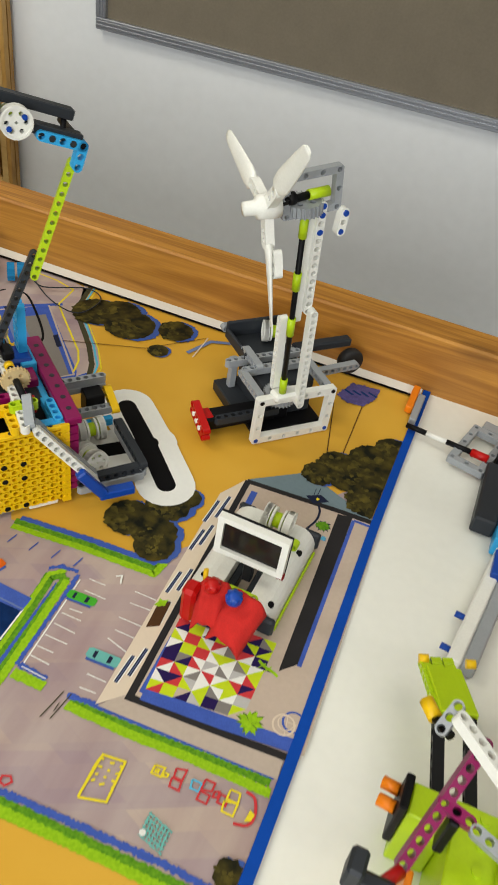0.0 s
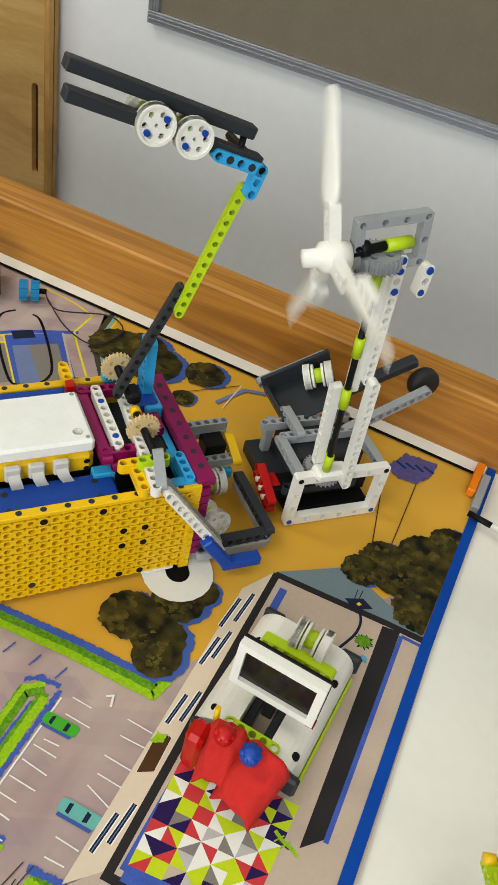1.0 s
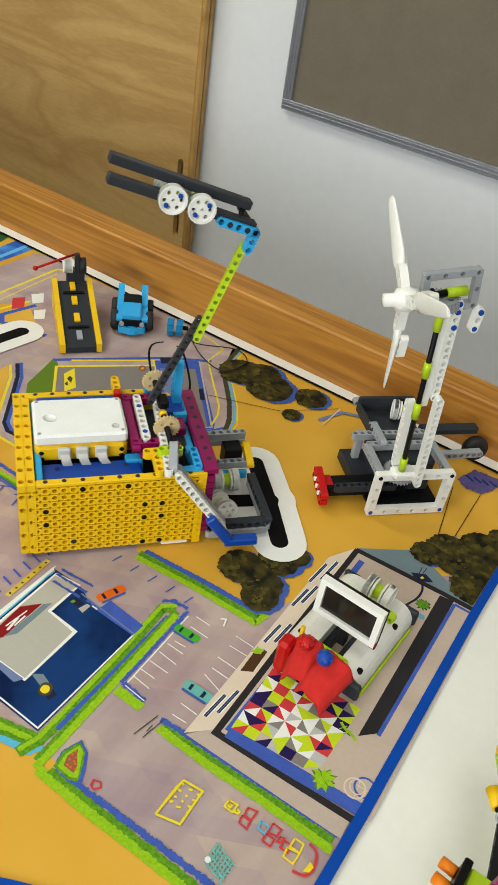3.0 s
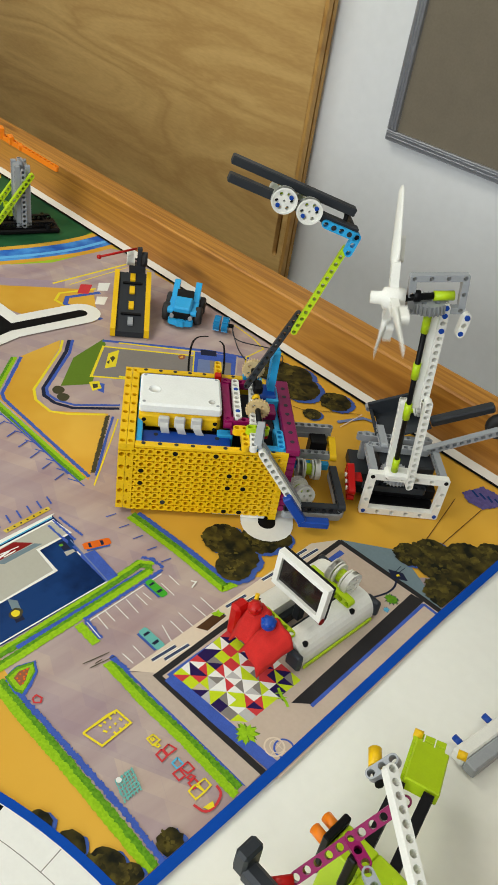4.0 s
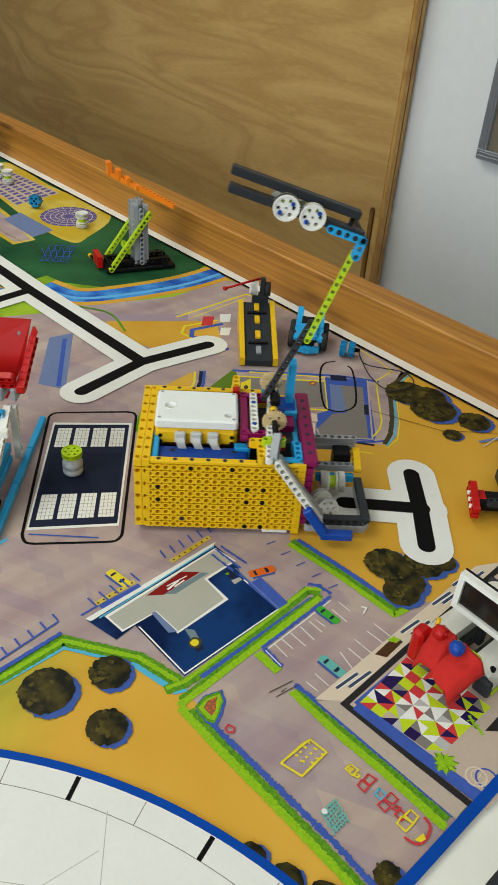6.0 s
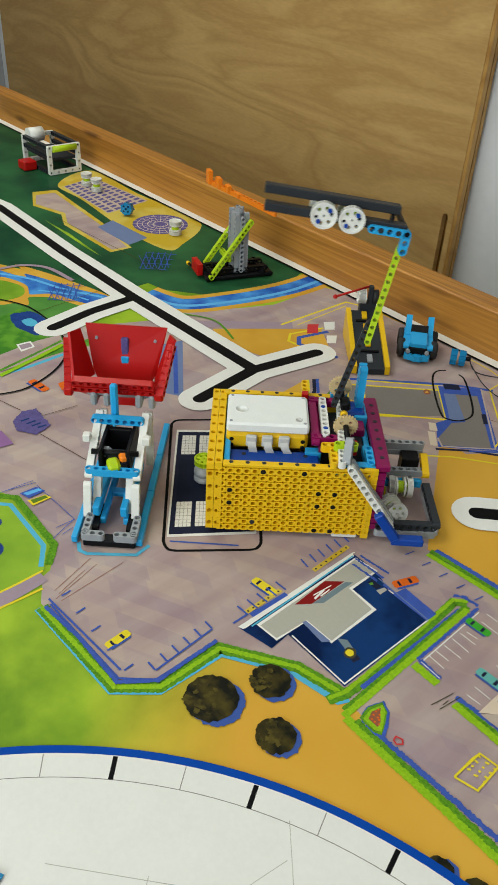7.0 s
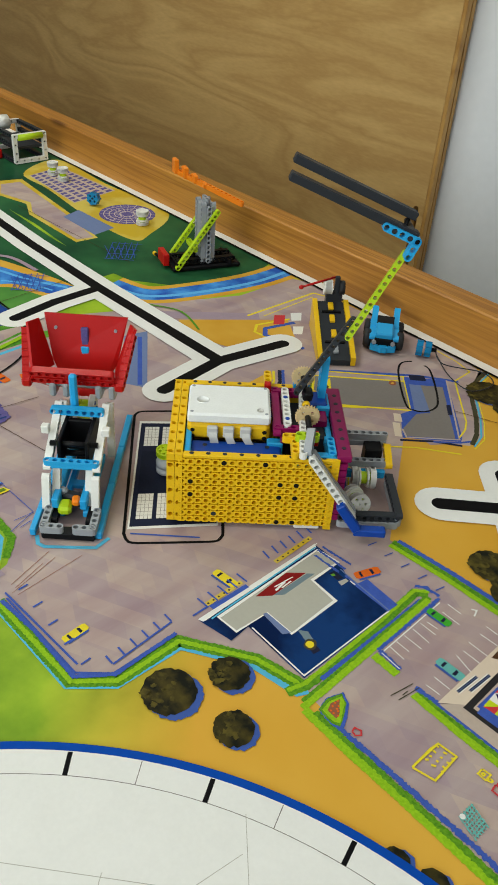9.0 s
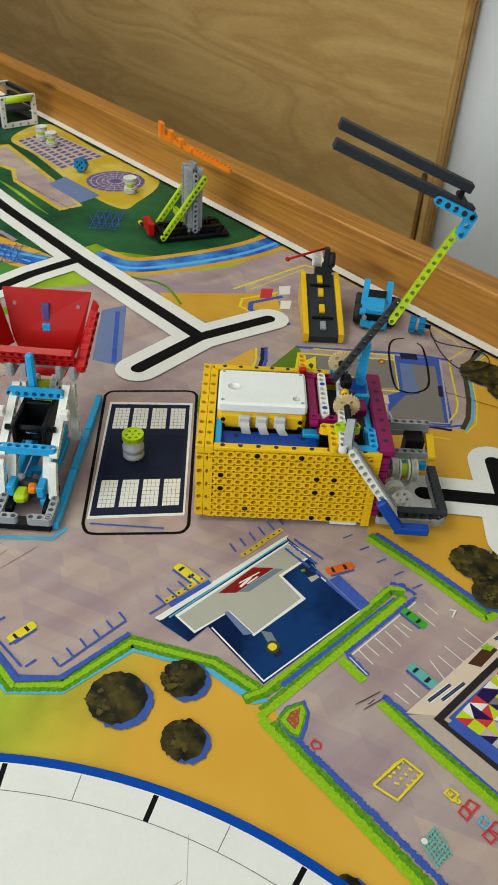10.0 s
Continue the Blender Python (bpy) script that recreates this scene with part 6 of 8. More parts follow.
part("button", lathe([(0.0036, 0.0), (0.0036, 0.0004), (0.0031, 0.0005), (0.0031, 0.0003), (0.0001, 0.0003)], 24), CABLE, hub, "grey round button outline", pose(0.031, -0.018, 0.0212))
for sx in (-0.037, 0.037):
    for sy in (-0.024, 0.024):
        rod("screw_hole", LGREY, hub, (sx, sy, 0.0211), (sx, sy, 0.0215), 0.0017, 10)
for i in range(5):
    for zz in (-0.005, 0.002):
        if i in (0, 4):
            rod("side_hole", BLACK, hub, (-0.036 + i * 0.018, -0.0287, zz), (-0.036 + i * 0.018, -0.0275, zz), 0.0023, 10)
for i, x in enumerate((-0.016, 0.000, 0.017)):
    box("plug", CABLE, hub, (x - 0.0055, -0.034, -0.003), (x + 0.0055, -0.0285, 0.009), 0.0012, "pale grey cable plug")
    bm = bmesh.new()
    run = smooth([(x, -0.0335, 0.004), (x + 0.001, -0.037, -0.001), (x + 0.004 + i * 0.001, -0.036, -0.012), (x + 0.010 - i * 0.003, -0.030, -0.024)], 5)
    va = [bm.verts.new((p[0] - 0.0042, p[1], p[2])) for p in run]
    vb = [bm.verts.new((p[0] + 0.0042, p[1], p[2])) for p in run]
    vc = [bm.verts.new((p[0] - 0.0042, p[1] + 0.0012, p[2] - 0.0004)) for p in run]
    vd = [bm.verts.new((p[0] + 0.0042, p[1] + 0.0012, p[2] - 0.0004)) for p in run]
    for k in range(len(run) - 1):
        for a, b in ((va, vb), (vd, vc), (vb, vd), (vc, va)):
            bm.faces.new((a[k], b[k], b[k + 1], a[k + 1]))
    bmesh.ops.recalc_face_normals(bm, faces=bm.faces)
    part("ribbon_cable", bm, CABLE, hub, "flat pale grey cable")
# magenta cross frame with the white beams
for y in (0.040, 0.110):
    beam("cross_beam", 5, MAGENTA, robot, (0.107, y, 0.097), (1, 0, 0), (0, 0, 1), "magenta beam")
for x in (0.107,):
    beam("cross_beam", 11, MAGENTA, robot, (x, 0.036, 0.096), (0, 1, 0), (1, 0, 0), "magenta beam")
    beam("cross_beam", 11, MAGENTA, robot, (x + 0.008, 0.036, 0.088), (0, 1, 0), (1, 0, 0), "magenta beam")
beam("link_beam", 9, WHITE, robot, (0.1175, 0.044, 0.099), (0, 1, 0), (0, 0, 1), "white beam")
beam("link_beam", 15, WHITE, robot, (0.1300, -0.004, 0.100), (0.06, 1, 0), (0, 0, 1), "white beam")
for y in (0.052, 0.092):
    rod("pin", BLUE, robot, (0.1175, y, 0.0985), (0.1175, y, 0.1032), 0.0024, 10)
box("motor", DGREY, robot, (0.116, 0.046, 0.030), (0.160, 0.110, 0.086), 0.002, "dark motor block")
box("motor_face", BLUE, robot, (0.140, 0.086, 0.080), (0.162, 0.112, 0.1), 0.002)
box("motor_side", MAGENTA, robot, (0.136, 0.064, 0.078), (0.160, 0.086, 0.094), 0.001, "magenta block")
box("yoke", RED, robot, (0.140, 0.026, 0.088), (0.148, 0.036, 0.101), 0.001)
beam("top_link", 3, YELLOW, robot, (0.115, 0.024, 0.0985), (1, 0, 0), (0, 0, 1), "yellow bent link")
beam("top_link", 4, YELLOW, robot, (0.123, 0.000, 0.0970), (0, 1, 0), (0, 0, 1), "yellow bent link")
beam("top_link", 3, YELLOW, robot, (0.100, 0.124, 0.1000), (0, 1, 0), (0, 0, 1), "yellow bent link")
box("top_stud", RED, robot, (0.096, 0.110, 0.094), (0.103, 0.118, 0.106), 0.001)
beam("top_link", 3, LIME, robot, (0.127, 0.0185, 0.1045), (1, 0, 0), (0, 0, 1), "lime link")
# gear axle
rod("gear_axle", BLACK, robot, (0.137, 0.018, 0.108), (0.137, 0.066, 0.108), 0.0030, 10)
rod("axle_end", YELLOW, robot, (0.137, 0.066, 0.108), (0.137, 0.072, 0.108), 0.0042, 12)
part("gear", own(cached("tgear", lambda: gear_mesh(0.0125, 24, 0.0042), "gear"), TAN), None, robot, "tan toothed gear", pose(0.137, 0.050, 0.108, 90, 0, 0))
part("gear", own(CACHE["tgear"], TAN), None, robot, "tan toothed gear", pose(0.137, 0.120, 0.112, 90, 0, 0))
rod("gear_axle", BLACK, robot, (0.137, 0.100, 0.112), (0.137, 0.130, 0.112), 0.0030, 10)
box("axle_block", AZURE, robot, (0.128, 0.122, 0.094), (0.146, 0.132, 0.106), 0.001)
# azure frame and tower
box("azure_rail", AZURE, robot, (0.156, 0.008, 0.078), (0.164, 0.120, 0.086), 0.0008, "azure beam")
for row in range(2):
    beam("azure_beam", 5, AZURE, robot, (0.130, 0.008, 0.080 + row * U), (1, 0, 0), (0, 1, 0), "azure beam")
beam("azure_beam", 4, AZURE, robot, (0.160, 0.008, 0.0905), (0, 1, 0), (0, 0, 1), "azure beam")
for y in (0.1010, 0.1088):
    for x in (0.1560,):
        beam("azure_tower", 8, AZURE, robot, (x, y, 0.088), (0, 0, 1), (1, 0, 0), "azure upright")
box("azure_tower_foot", AZURE, robot, (0.150, 0.082, 0.078), (0.164, 0.112, 0.098), 0.001, "azure block")
# magenta front wall
for i, z in enumerate((0.012, 0.020, 0.028, 0.036, 0.044, 0.052, 0.060, 0.068, 0.076)):
    beam("front_beam", 16, MAGENTA, robot, (0.1715, 0.006, z + 0.006), (0, 1, 0), (1, 0, 0), "magenta beam", True)
box("front_cap", MAGENTA, robot, (0.1645, 0.003, 0.0865), (0.1790, 0.130, 0.0935), 0.001, "magenta cap")
for i in range(7):
    rod("cap_hole", DGREY, robot, (0.1720, 0.018 + i * 0.016, 0.0934), (0.1720, 0.018 + i * 0.016, 0.0938), 0.0024, 10)
# bumper frame
box("bumper_rail", LGREY, robot, (0.1710, 0.104, 0.036), (0.2360, 0.112, 0.044), 0.001, "light grey beam")
beam("bumper_beam", 8, LGREY, robot, (0.1770, 0.108, 0.048), (1, 0, 0), (0, 0, 1), "light grey beam")
beam("bumper_beam", 8, LGREY, robot, (0.1770, 0.082, 0.030), (1, 0, 0), (0, 0, 1), "light grey beam")
box("bumper_block", BLACK, robot, (0.2100, 0.086, 0.020), (0.2290, 0.104, 0.044), 0.001)
box("bumper_block", AZURE, robot, (0.1910, 0.074, 0.014), (0.2330, 0.080, 0.024), 0.001)
beam("bumper_post", 4, YELLOW, robot, (0.2360, 0.078, 0.030), (0, 1, 0.4), (1, 0, 0), "yellow beam")
beam("bumper_beam", 9, DGREY, robot, (0.2360, 0.004, 0.022), (0, 1, 0), (1, 0, 0), "grey beam")
beam("bumper_beam", 9, LGREY, robot, (0.2360, 0.004, 0.014), (0, 1, 0), (0, 0, 1), "light grey beam")
beam("bumper_beam", 8, DGREY, robot, (0.1770, 0.004, 0.020), (1, 0, 0), (0, 1, 0), "grey beam")
beam("bumper_beam", 8, LGREY, robot, (0.1770, 0.002, 0.012), (1, 0, 0), (0, 0, 1), "light grey beam")
energy_unit("carried_unit", pose(0.2080, 0.068, 0.020, 0, 90, 0), robot, "white wheel pair with a lime core")
energy_unit("carried_unit", pose(0.1960, 0.032, 0.018, 78, 0, 12), robot, "white wheel pair with a lime core")
# bent pusher arm at the side
beam("elbow", 4, LGREY, robot, (0.1385, 0.020, 0.110), (-0.18, -1, -0.35), (1, 0, 0.3), "light grey elbow")
SA, SB = Vector((0.139, -0.006, 0.096)), Vector((0.1900, -0.0105, 0.024))
beam("guide_arm", 11, WHITE, robot, SA, SB - SA, (0, 1, 0), "white bent beam")
beam("guide_arm_edge", 11, LGREY, robot, SA + Vector((0.001, 0.0078, 0.0005)), SB - SA, (0, 1, 0), "light grey beam")
box("arm_tip", BLUE, robot, (-0.006, -0.0048, -0.0042), (0.030, 0.0048, 0.0042), 0.0012, "blue panel tip", frame_at(SB + Vector((-0.016, -0.004, 0.019)), SB - SA, (0, 1, 0)))
box("arm_tip", BLUE, robot, (-0.004, -0.0042, -0.0050), (0.028, 0.0042, 0.0050), 0.0012, "blue panel tip", frame_at(SB + Vector((0.002, -0.004, -0.008)), (1, -0.05, 0.02), (0, 1, 0)))
# wheels under the body
for x in (0.048, 0.130):
    for y in (0.020, 0.116):
        w = part("drive_wheel", lathe([(0.004, -0.006), (0.009, -0.006), (0.0105, -0.003), (0.0105, 0.003), (0.009, 0.006), (0.004, 0.006)], 24), TYRE, robot, "black tyre", pose(x, y, 0.0108, 90, 0, 0))
box("skid", LGREY, robot, (0.100, 0.003, 0.003), (0.130, 0.012, 0.0065), 0.001)
box("skid", WHITE, robot, (0.130, 0.001, 0.002), (0.156, 0.012, 0.0065), 0.001)

# lifting arm, hinged at its origin
PIV = (0.139, 0.085, 0.112)
arm = part("lifting_arm", own(cached("armroot", lambda: box_mesh(0.010, 0.016, 0.010, 0.002), "root"), BLACK), None, robot, "dark grey lower arm beam", None)
ARM0 = pose(*PIV)
arm.matrix_basis = ARM0


def in_arm(px, pz, y=0.085):
    return Vector((px - PIV[0], y - PIV[1], pz - PIV[2]))


A0, A1, A2 = in_arm(0.128, 0.112, 0.088), in_arm(0.166, 0.197, 0.088), in_arm(0.197, 0.276, 0.080)
def thin_beam(name, mat, a, along, label):
    me = own(cached("thin_beam", lambda: plate(stadium(12 * U, 0.0031), [circle(0.0020, 12, i * U) for i in range(13)], 0.0076), "beam"), mat)
    return part(name, me, None, arm, label, frame_at(a, along, (0.25, 1, 0)))


thin_beam("lower_beam", DGREY, A0, A1 - A0, "dark grey beam")
B0 = A0 + (A1 - A0).normalized() * 0.085 + Vector((0.002, -0.008, -0.004))
thin_beam("upper_beam", LIME, B0, A2 - B0, "lime green beam")
C0 = A2 + Vector((0.001, -0.008, 0.001))
FD = Vector((-0.120, 0.0, 0.036)).normalized()
UPD = Vector((0.30, 0, 1.0)).normalized()
beam("corner_beam", 3, AZURE, arm, C0, UPD, (0, 1, 0), "azure corner beam")
C1 = C0 + UPD * 0.016
beam("corner_beam", 5, AZURE, arm, C1, FD, (0, 1, 0), "azure corner beam")
for i in (1, 3):
    q = C1 + FD * (i * U)
    rod("pin", DGREY, arm, q + Vector((0, -0.0042, 0)), q + Vector((0, -0.002, 0)), 0.0024, 8)
FN = Vector((0.036, 0, 0.120)).normalized()
for y, rise, back, reach in ((0.004, 0.0015, 0.0, 0.124), (0.011, 0.0150, -0.008, 0.118)):
    q = C1 + Vector((-0.004, y, 0.003)) + FN * rise - FD * back
    box("fork", DGREY, arm, (-0.004, -0.0038, -0.0050), (reach, 0.0038, 0.0050), 0.0008, "dark grey fork beam", frame_at(q, FD, (0, 1, 0)))
rod("fork_link", BLACK, arm, C1 + FD * 0.014 + Vector((0, 0.006, 0.0)), C1 + FD * 0.014 + Vector((0, 0.010, 0.002)) + FN * 0.012, 0.0022, 8)
rod("fork_axle", BLACK, arm, C1 + Vector((0, -0.002, 0)), C1 + Vector((0, 0.052, 0)), 0.003, 8)

# energy units carried on the fork until they drop
DROP = []
for k, off in enumerate((0.050, 0.075)):
    u = thing("energy_unit", pose(0, 0, 0), "white wheel pair with a lime core carried on the fork", "toy barrel", "energy units")
    part("core", lathe([(0.006, -0.009), (0.006, 0.009)], 18), LIME, u)
    wm = own(cached("fork_wheel", lambda: wheel_mesh(0.0118, 0.0066), "wheel"), WHITE)
    for z in (-0.0105, 0.0105):
        part("wheel", wm, None, u, "", Matrix.Translation((0, 0, z)))
    for a in (0.6, 3.75):
        for s in (-1, 1):
            rod("pin", BLUE, u, (0.0068 * math.cos(a), 0.0068 * math.sin(a), s * 0.0128), (0.0068 * math.cos(a), 0.0068 * math.sin(a), s * 0.0144), 0.0020, 8)
    local = C1 + FD * off + Vector((0, 0.0085, 0.005))
    DROP.append((u, local))


# ---- hopper machine ----
hop = thing("hopper_machine", pose(-0.359, -0.674, 0.0015, 0, 0, 47.5), "red brick-built hopper on a white and azure chute", "toy hopper")
for y0, y1 in ((0.004, 0.084), (0.085, 0.150), (0.151, 0.216)):
    box("floor_strip", AZURE, hop, (0.0535, y0, 0.0), (0.0605, y1, 0.008), 0.0008, "azure base strip")
    box("floor_strip", AZURE, hop, (-0.0105, y0, 0.0), (-0.0045, y1, 0.008), 0.0008, "azure base strip")
box("base", BLACK, hop, (0.002, 0.0, 0.0), (0.054, 0.012, 0.008), 0.001)
for x in (0.004, 0.052):
    beam("base_beam", 4, LGREY, hop, (x, 0.006, 0.012), (0, 1, 0), (0, 0, 1), "grey beam")
    beam("base_beam", 5, BLACK, hop, (x + (0.006 if x < 0.02 else -0.006), 0.020, 0.008), (0, 1, 0), (1, 0, 0))
for x in (0.004, 0.036):
    beam("front_beam", 3, LGREY, hop, (x, 0.003, 0.012), (1, 0, 0), (0, 0, 1), "grey beam")
for x in (0.016, 0.040):
    box("chute_rail", AZURE, hop, (x - 0.003, 0.030, 0.004), (x + 0.003, 0.130, 0.012), 0.001, "azure rail")
box("chute_rail", AZURE, hop, (0.016, 0.072, 0.006), (0.040, 0.082, 0.012), 0.001, "azure rail")
for x in (0.000, 0.049):
    s = 1 if x < 0.02 else -1
    beam("leg", 5, WHITE, hop, (x, 0.036, 0.012), (0, 0.25, 1), (1, 0, 0), "white beam")
    beam("leg", 6, WHITE, hop, (x + 0.008 * s, 0.042, 0.008), (0, 0.45, 1), (1, 0, 0), "white beam")
    beam("leg", 10, WHITE, hop, (x, 0.052, 0.050), (0, 1, 0.50), (1, 0, 0), "white beam")
    beam("post", 9, WHITE, hop, (x, 0.135, 0.008), (0, 0, 1), (1, 0, 0), "white beam")
    box("lug", WHITE, hop, (x - 0.004 - 0.006 * s, 0.076, 0.072), (x + 0.004 - 0.006 * s, 0.084, 0.081), 0.001, "white lug")
beam("cross_beam", 7, AZURE, hop, (0.000, 0.053, 0.054), (1, 0, 0), (0, 0, 1), "azure beam")
beam("cross_beam", 7, AZURE, hop, (-0.003, 0.106, 0.082), (1, 0, 0), (0, 1, 0), "azure beam")
for x in (0.010, 0.038):
    box("inner_wall", BLACK, hop, (x - 0.002, 0.062, 0.044), (x + 0.002, 0.122, 0.074), 0.001)
    box("side_rail", AZURE, hop, (x - 0.0035, 0.030, 0.014), (x + 0.0035, 0.134, 0.026), 0.001, "azure rail")
rod("cross_axle", BLACK, hop, (0.000, 0.070, 0.066), (0.048, 0.070, 0.066), 0.003, 8)
box("chute_back", BLACK, hop, (0.012, 0.100, 0.040), (0.036, 0.106, 0.074), 0.001)
for x in (-0.012, 0.002, 0.036, 0.050):
    box("hinge", LGREY, hop, (x, 0.126, 0.084), (x + 0.007, 0.146, 0.100), 0.002)
rod("cross_axle", LGREY, hop, (-0.016, 0.136, 0.096), (0.060, 0.136, 0.096), 0.0034, 10)
box("latch", AZURE, hop, (0.0125, 0.112, 0.078), (0.0205, 0.119, 0.120), 0.002, "azure latch", None)


box("chute_floor", BLACK, hop, (0.014, 0.104, 0.010), (0.034, 0.132, 0.016), 0.001)
for y in (0.082, 0.094):
    rod("cross_axle", BLACK, hop, (0.012, y, 0.046), (0.036, y, 0.046), 0.0035, 8)
# red bin: front bar, back wall, two flaring side walls, sloping floor
def wall_plate(name, pts, t, label):
    """A flat panel through four corners with thickness t."""
    p = [Vector(q) for q in pts]
    nrm = (p[1] - p[0]).cross(p[3] - p[0]).normalized() * t
    bm = bmesh.new()
    a, b = [bm.verts.new(q) for q in p], [bm.verts.new(q + nrm) for q in p]
    k = len(p)
    bm.faces.new(list(reversed(a)))
    bm.faces.new(b)
    for i in range(k):
        bm.faces.new((a[i], a[(i + 1) % k], b[(i + 1) % k], b[i]))
    bmesh.ops.recalc_face_normals(bm, faces=bm.faces)
    return part(name, bm, RED, hop, label)


for z, y in ((0.104, 0.131), (0.113, 0.128)):
    beam("bin_front", 11, RED, hop, (-0.027, y, z), (1, 0, 0), (0, 1, 0.35), "red beam")
wall_plate("bin_skirt", [(-0.028, 0.130, 0.100), (0.054, 0.130, 0.100), (0.044, 0.144, 0.086), (-0.016, 0.144, 0.086)], 0.003, "red panel")
wall_plate("bin_back", [(0.000, 0.168, 0.062), (0.034, 0.168, 0.062), (0.052, 0.179, 0.100), (0.063, 0.190, 0.150), (-0.026, 0.190, 0.150), (-0.018, 0.179, 0.100)], 0.003, "red panel")
wall_plate("bin_side", [(-0.030, 0.130, 0.104), (-0.018, 0.172, 0.096), (-0.033, 0.182, 0.146), (-0.040, 0.164, 0.150)], 0.003, "red panel")
wall_plate("bin_side", [(0.056, 0.130, 0.104), (0.050, 0.172, 0.096), (0.066, 0.182, 0.146), (0.073, 0.164, 0.150)], 0.003, "red panel")
beam("bin_edge", 7, RED, hop, (-0.036, 0.132, 0.103), (-0.10, 0.62, 0.78), (1, 0.3, 0), "red beam", True)
beam("bin_edge", 7, RED, hop, (0.063, 0.132, 0.103), (0.16, 0.62, 0.78), (1, -0.3, 0), "red beam", True)
box("bin_block", RED, hop, (-0.040, 0.126, 0.094), (-0.030, 0.136, 0.104), 0.002, "red block")
box("bin_block", RED, hop, (0.056, 0.126, 0.094), (0.066, 0.136, 0.104), 0.002, "red block")
box("bin_window", AZURE, hop, (0.0125, 0.1775, 0.108), (0.0215, 0.1835, 0.117), 0.001)
box("bin_window", PURPLE, hop, (0.0130, 0.1800, 0.1175), (0.0210, 0.1875, 0.138), 0.001)
for x in (-0.014, 0.050):
    rod("bin_rivet", LGREY, hop, (x, 0.182, 0.136), (x, 0.186, 0.136), 0.0018, 8)

# falling plunger parts, seen at the foot of the chute after the drop
slide = thing("chute_slider", pose(0, 0, 0), "black and lime sliding piece that drops down the chute", "toy slider")
box("body", DGREY, slide, (-0.014, -0.006, -0.002), (0.014, 0.006, 0.012), 0.003)
box("grip", LGREY, slide, (-0.019, -0.004, 0.004), (-0.008, 0.004, 0.016), 0.003)
part("lime_block", box_mesh(0.013, 0.018, 0.010, 0.003), LIME, slide, "lime block", pose(-0.003, -0.016, 0.006, 0, 0, 20))
part("orange_block", box_mesh(0.008, 0.011, 0.008, 0.002), ORANGE, slide, "orange block", pose(0.006, -0.010, 0.012, 0, 0, 25))

# ---- television set ----
tv = thing("toy_television", pose(0.064, -0.350, 0.0015, 0, 0, -2), "white brick-built toy television with two rounded side panels", "toy television")


def side_panel(x0, x1):
    """A white panel, rounded along its outer edge."""
    s = 1 if x1 > x0 else -1
    w = abs(x1 - x0)
    pts = [(0, 0.002), (0, 0.024), (w * 0.35, 0.024)] + [(w * 0.35 + w * 0.65 * math.sin(a), 0.006 + 0.018 * math.cos(a)) for a in [math.pi / 2 * i / 6 for i in range(1, 7)]] + [(w, 0.002)]
    pts = [(x0 + s * px, pz) for px, pz in pts]
    bm = plate(pts if s > 0 else list(reversed(pts)), (), 0.098)
    return part("side_panel", bm, WHITE, tv, "white rounded side panel", pose(0, 0.0, 0, 90, 0, 0))


side_panel(0.012, 0.0365)
side_panel(-0.012, -0.040)
for x in (0.0295, -0.0295):
    for y in (-0.040, 0.022):
        rod("panel_hole", BLACK, tv, (x, y, 0.0195), (x, y, 0.0222), 0.0027, 12)
box("centre_rail", DGREY, tv, (-0.0115, -0.044, 0.002), (-0.005, 0.040, 0.014), 0.001)
box("centre_rail", DGREY, tv, (0.005, -0.044, 0.002), (0.0115, 0.040, 0.014), 0.001)
for x in (-0.031, 0.031):
    for y in (-0.0525, 0.0525):
        box("corner", DGREY, tv, (x - 0.008, y - 0.0032, 0.002), (x + 0.008, y + 0.0032, 0.020), 0.003, "dark grey corner")
beam("end_beam", 5, LIME, tv, (-0.016, -0.045, 0.022), (1, 0, 0), (0, 0, 1), "lime beam")
beam("end_beam", 7, LIME, tv, (-0.024, 0.022, 0.028), (1, 0, 0), (0, 1, 0), "lime beam")
box("lime_strip", LIME, tv, (0.0370, -0.046, 0.0), (0.0390, 0.046, 0.004), 0.0005)
box("screen_stand", DGREY, tv, (-0.004, -0.022, 0.012), (0.004, -0.014, 0.050), 0.001)
SCR = pose(0.001, -0.026, 0.0610, 88, 0, 0) @ Matrix.Scale(0.93, 4)
scr = part("screen_frame", plate([(-0.032, -0.021), (0.032, -0.021), (0.032, 0.021), (-0.032, 0.021)], [[(-0.0262, -0.0150), (0.0262, -0.0150), (0.0262, 0.0155), (-0.0262, 0.0155)]], 0.007), WHITE, tv, "white screen frame", SCR)
part("screen", box_mesh(0.0535, 0.0315, 0.003, 0.0004), SMOKE, scr, "dark smoky screen", pose(0, 0.0007, -0.001))
part("screen_back", box_mesh(0.065, 0.043, 0.003, 0.0006), BLACK, scr, "black back plate", pose(0, 0.0, -0.0052))
part("corner_light", lathe([(0.0035, -0.003), (0.0035, 0.003)], 14), SIGNRED, scr, "dark red corner stud", pose(0.030, -0.0205, 0.0, 0, 90, 0))
energy_unit("unit", pose(0.003, 0.034, 0.036, 0, 90, 0), tv, "white wheel pair with a lime core")

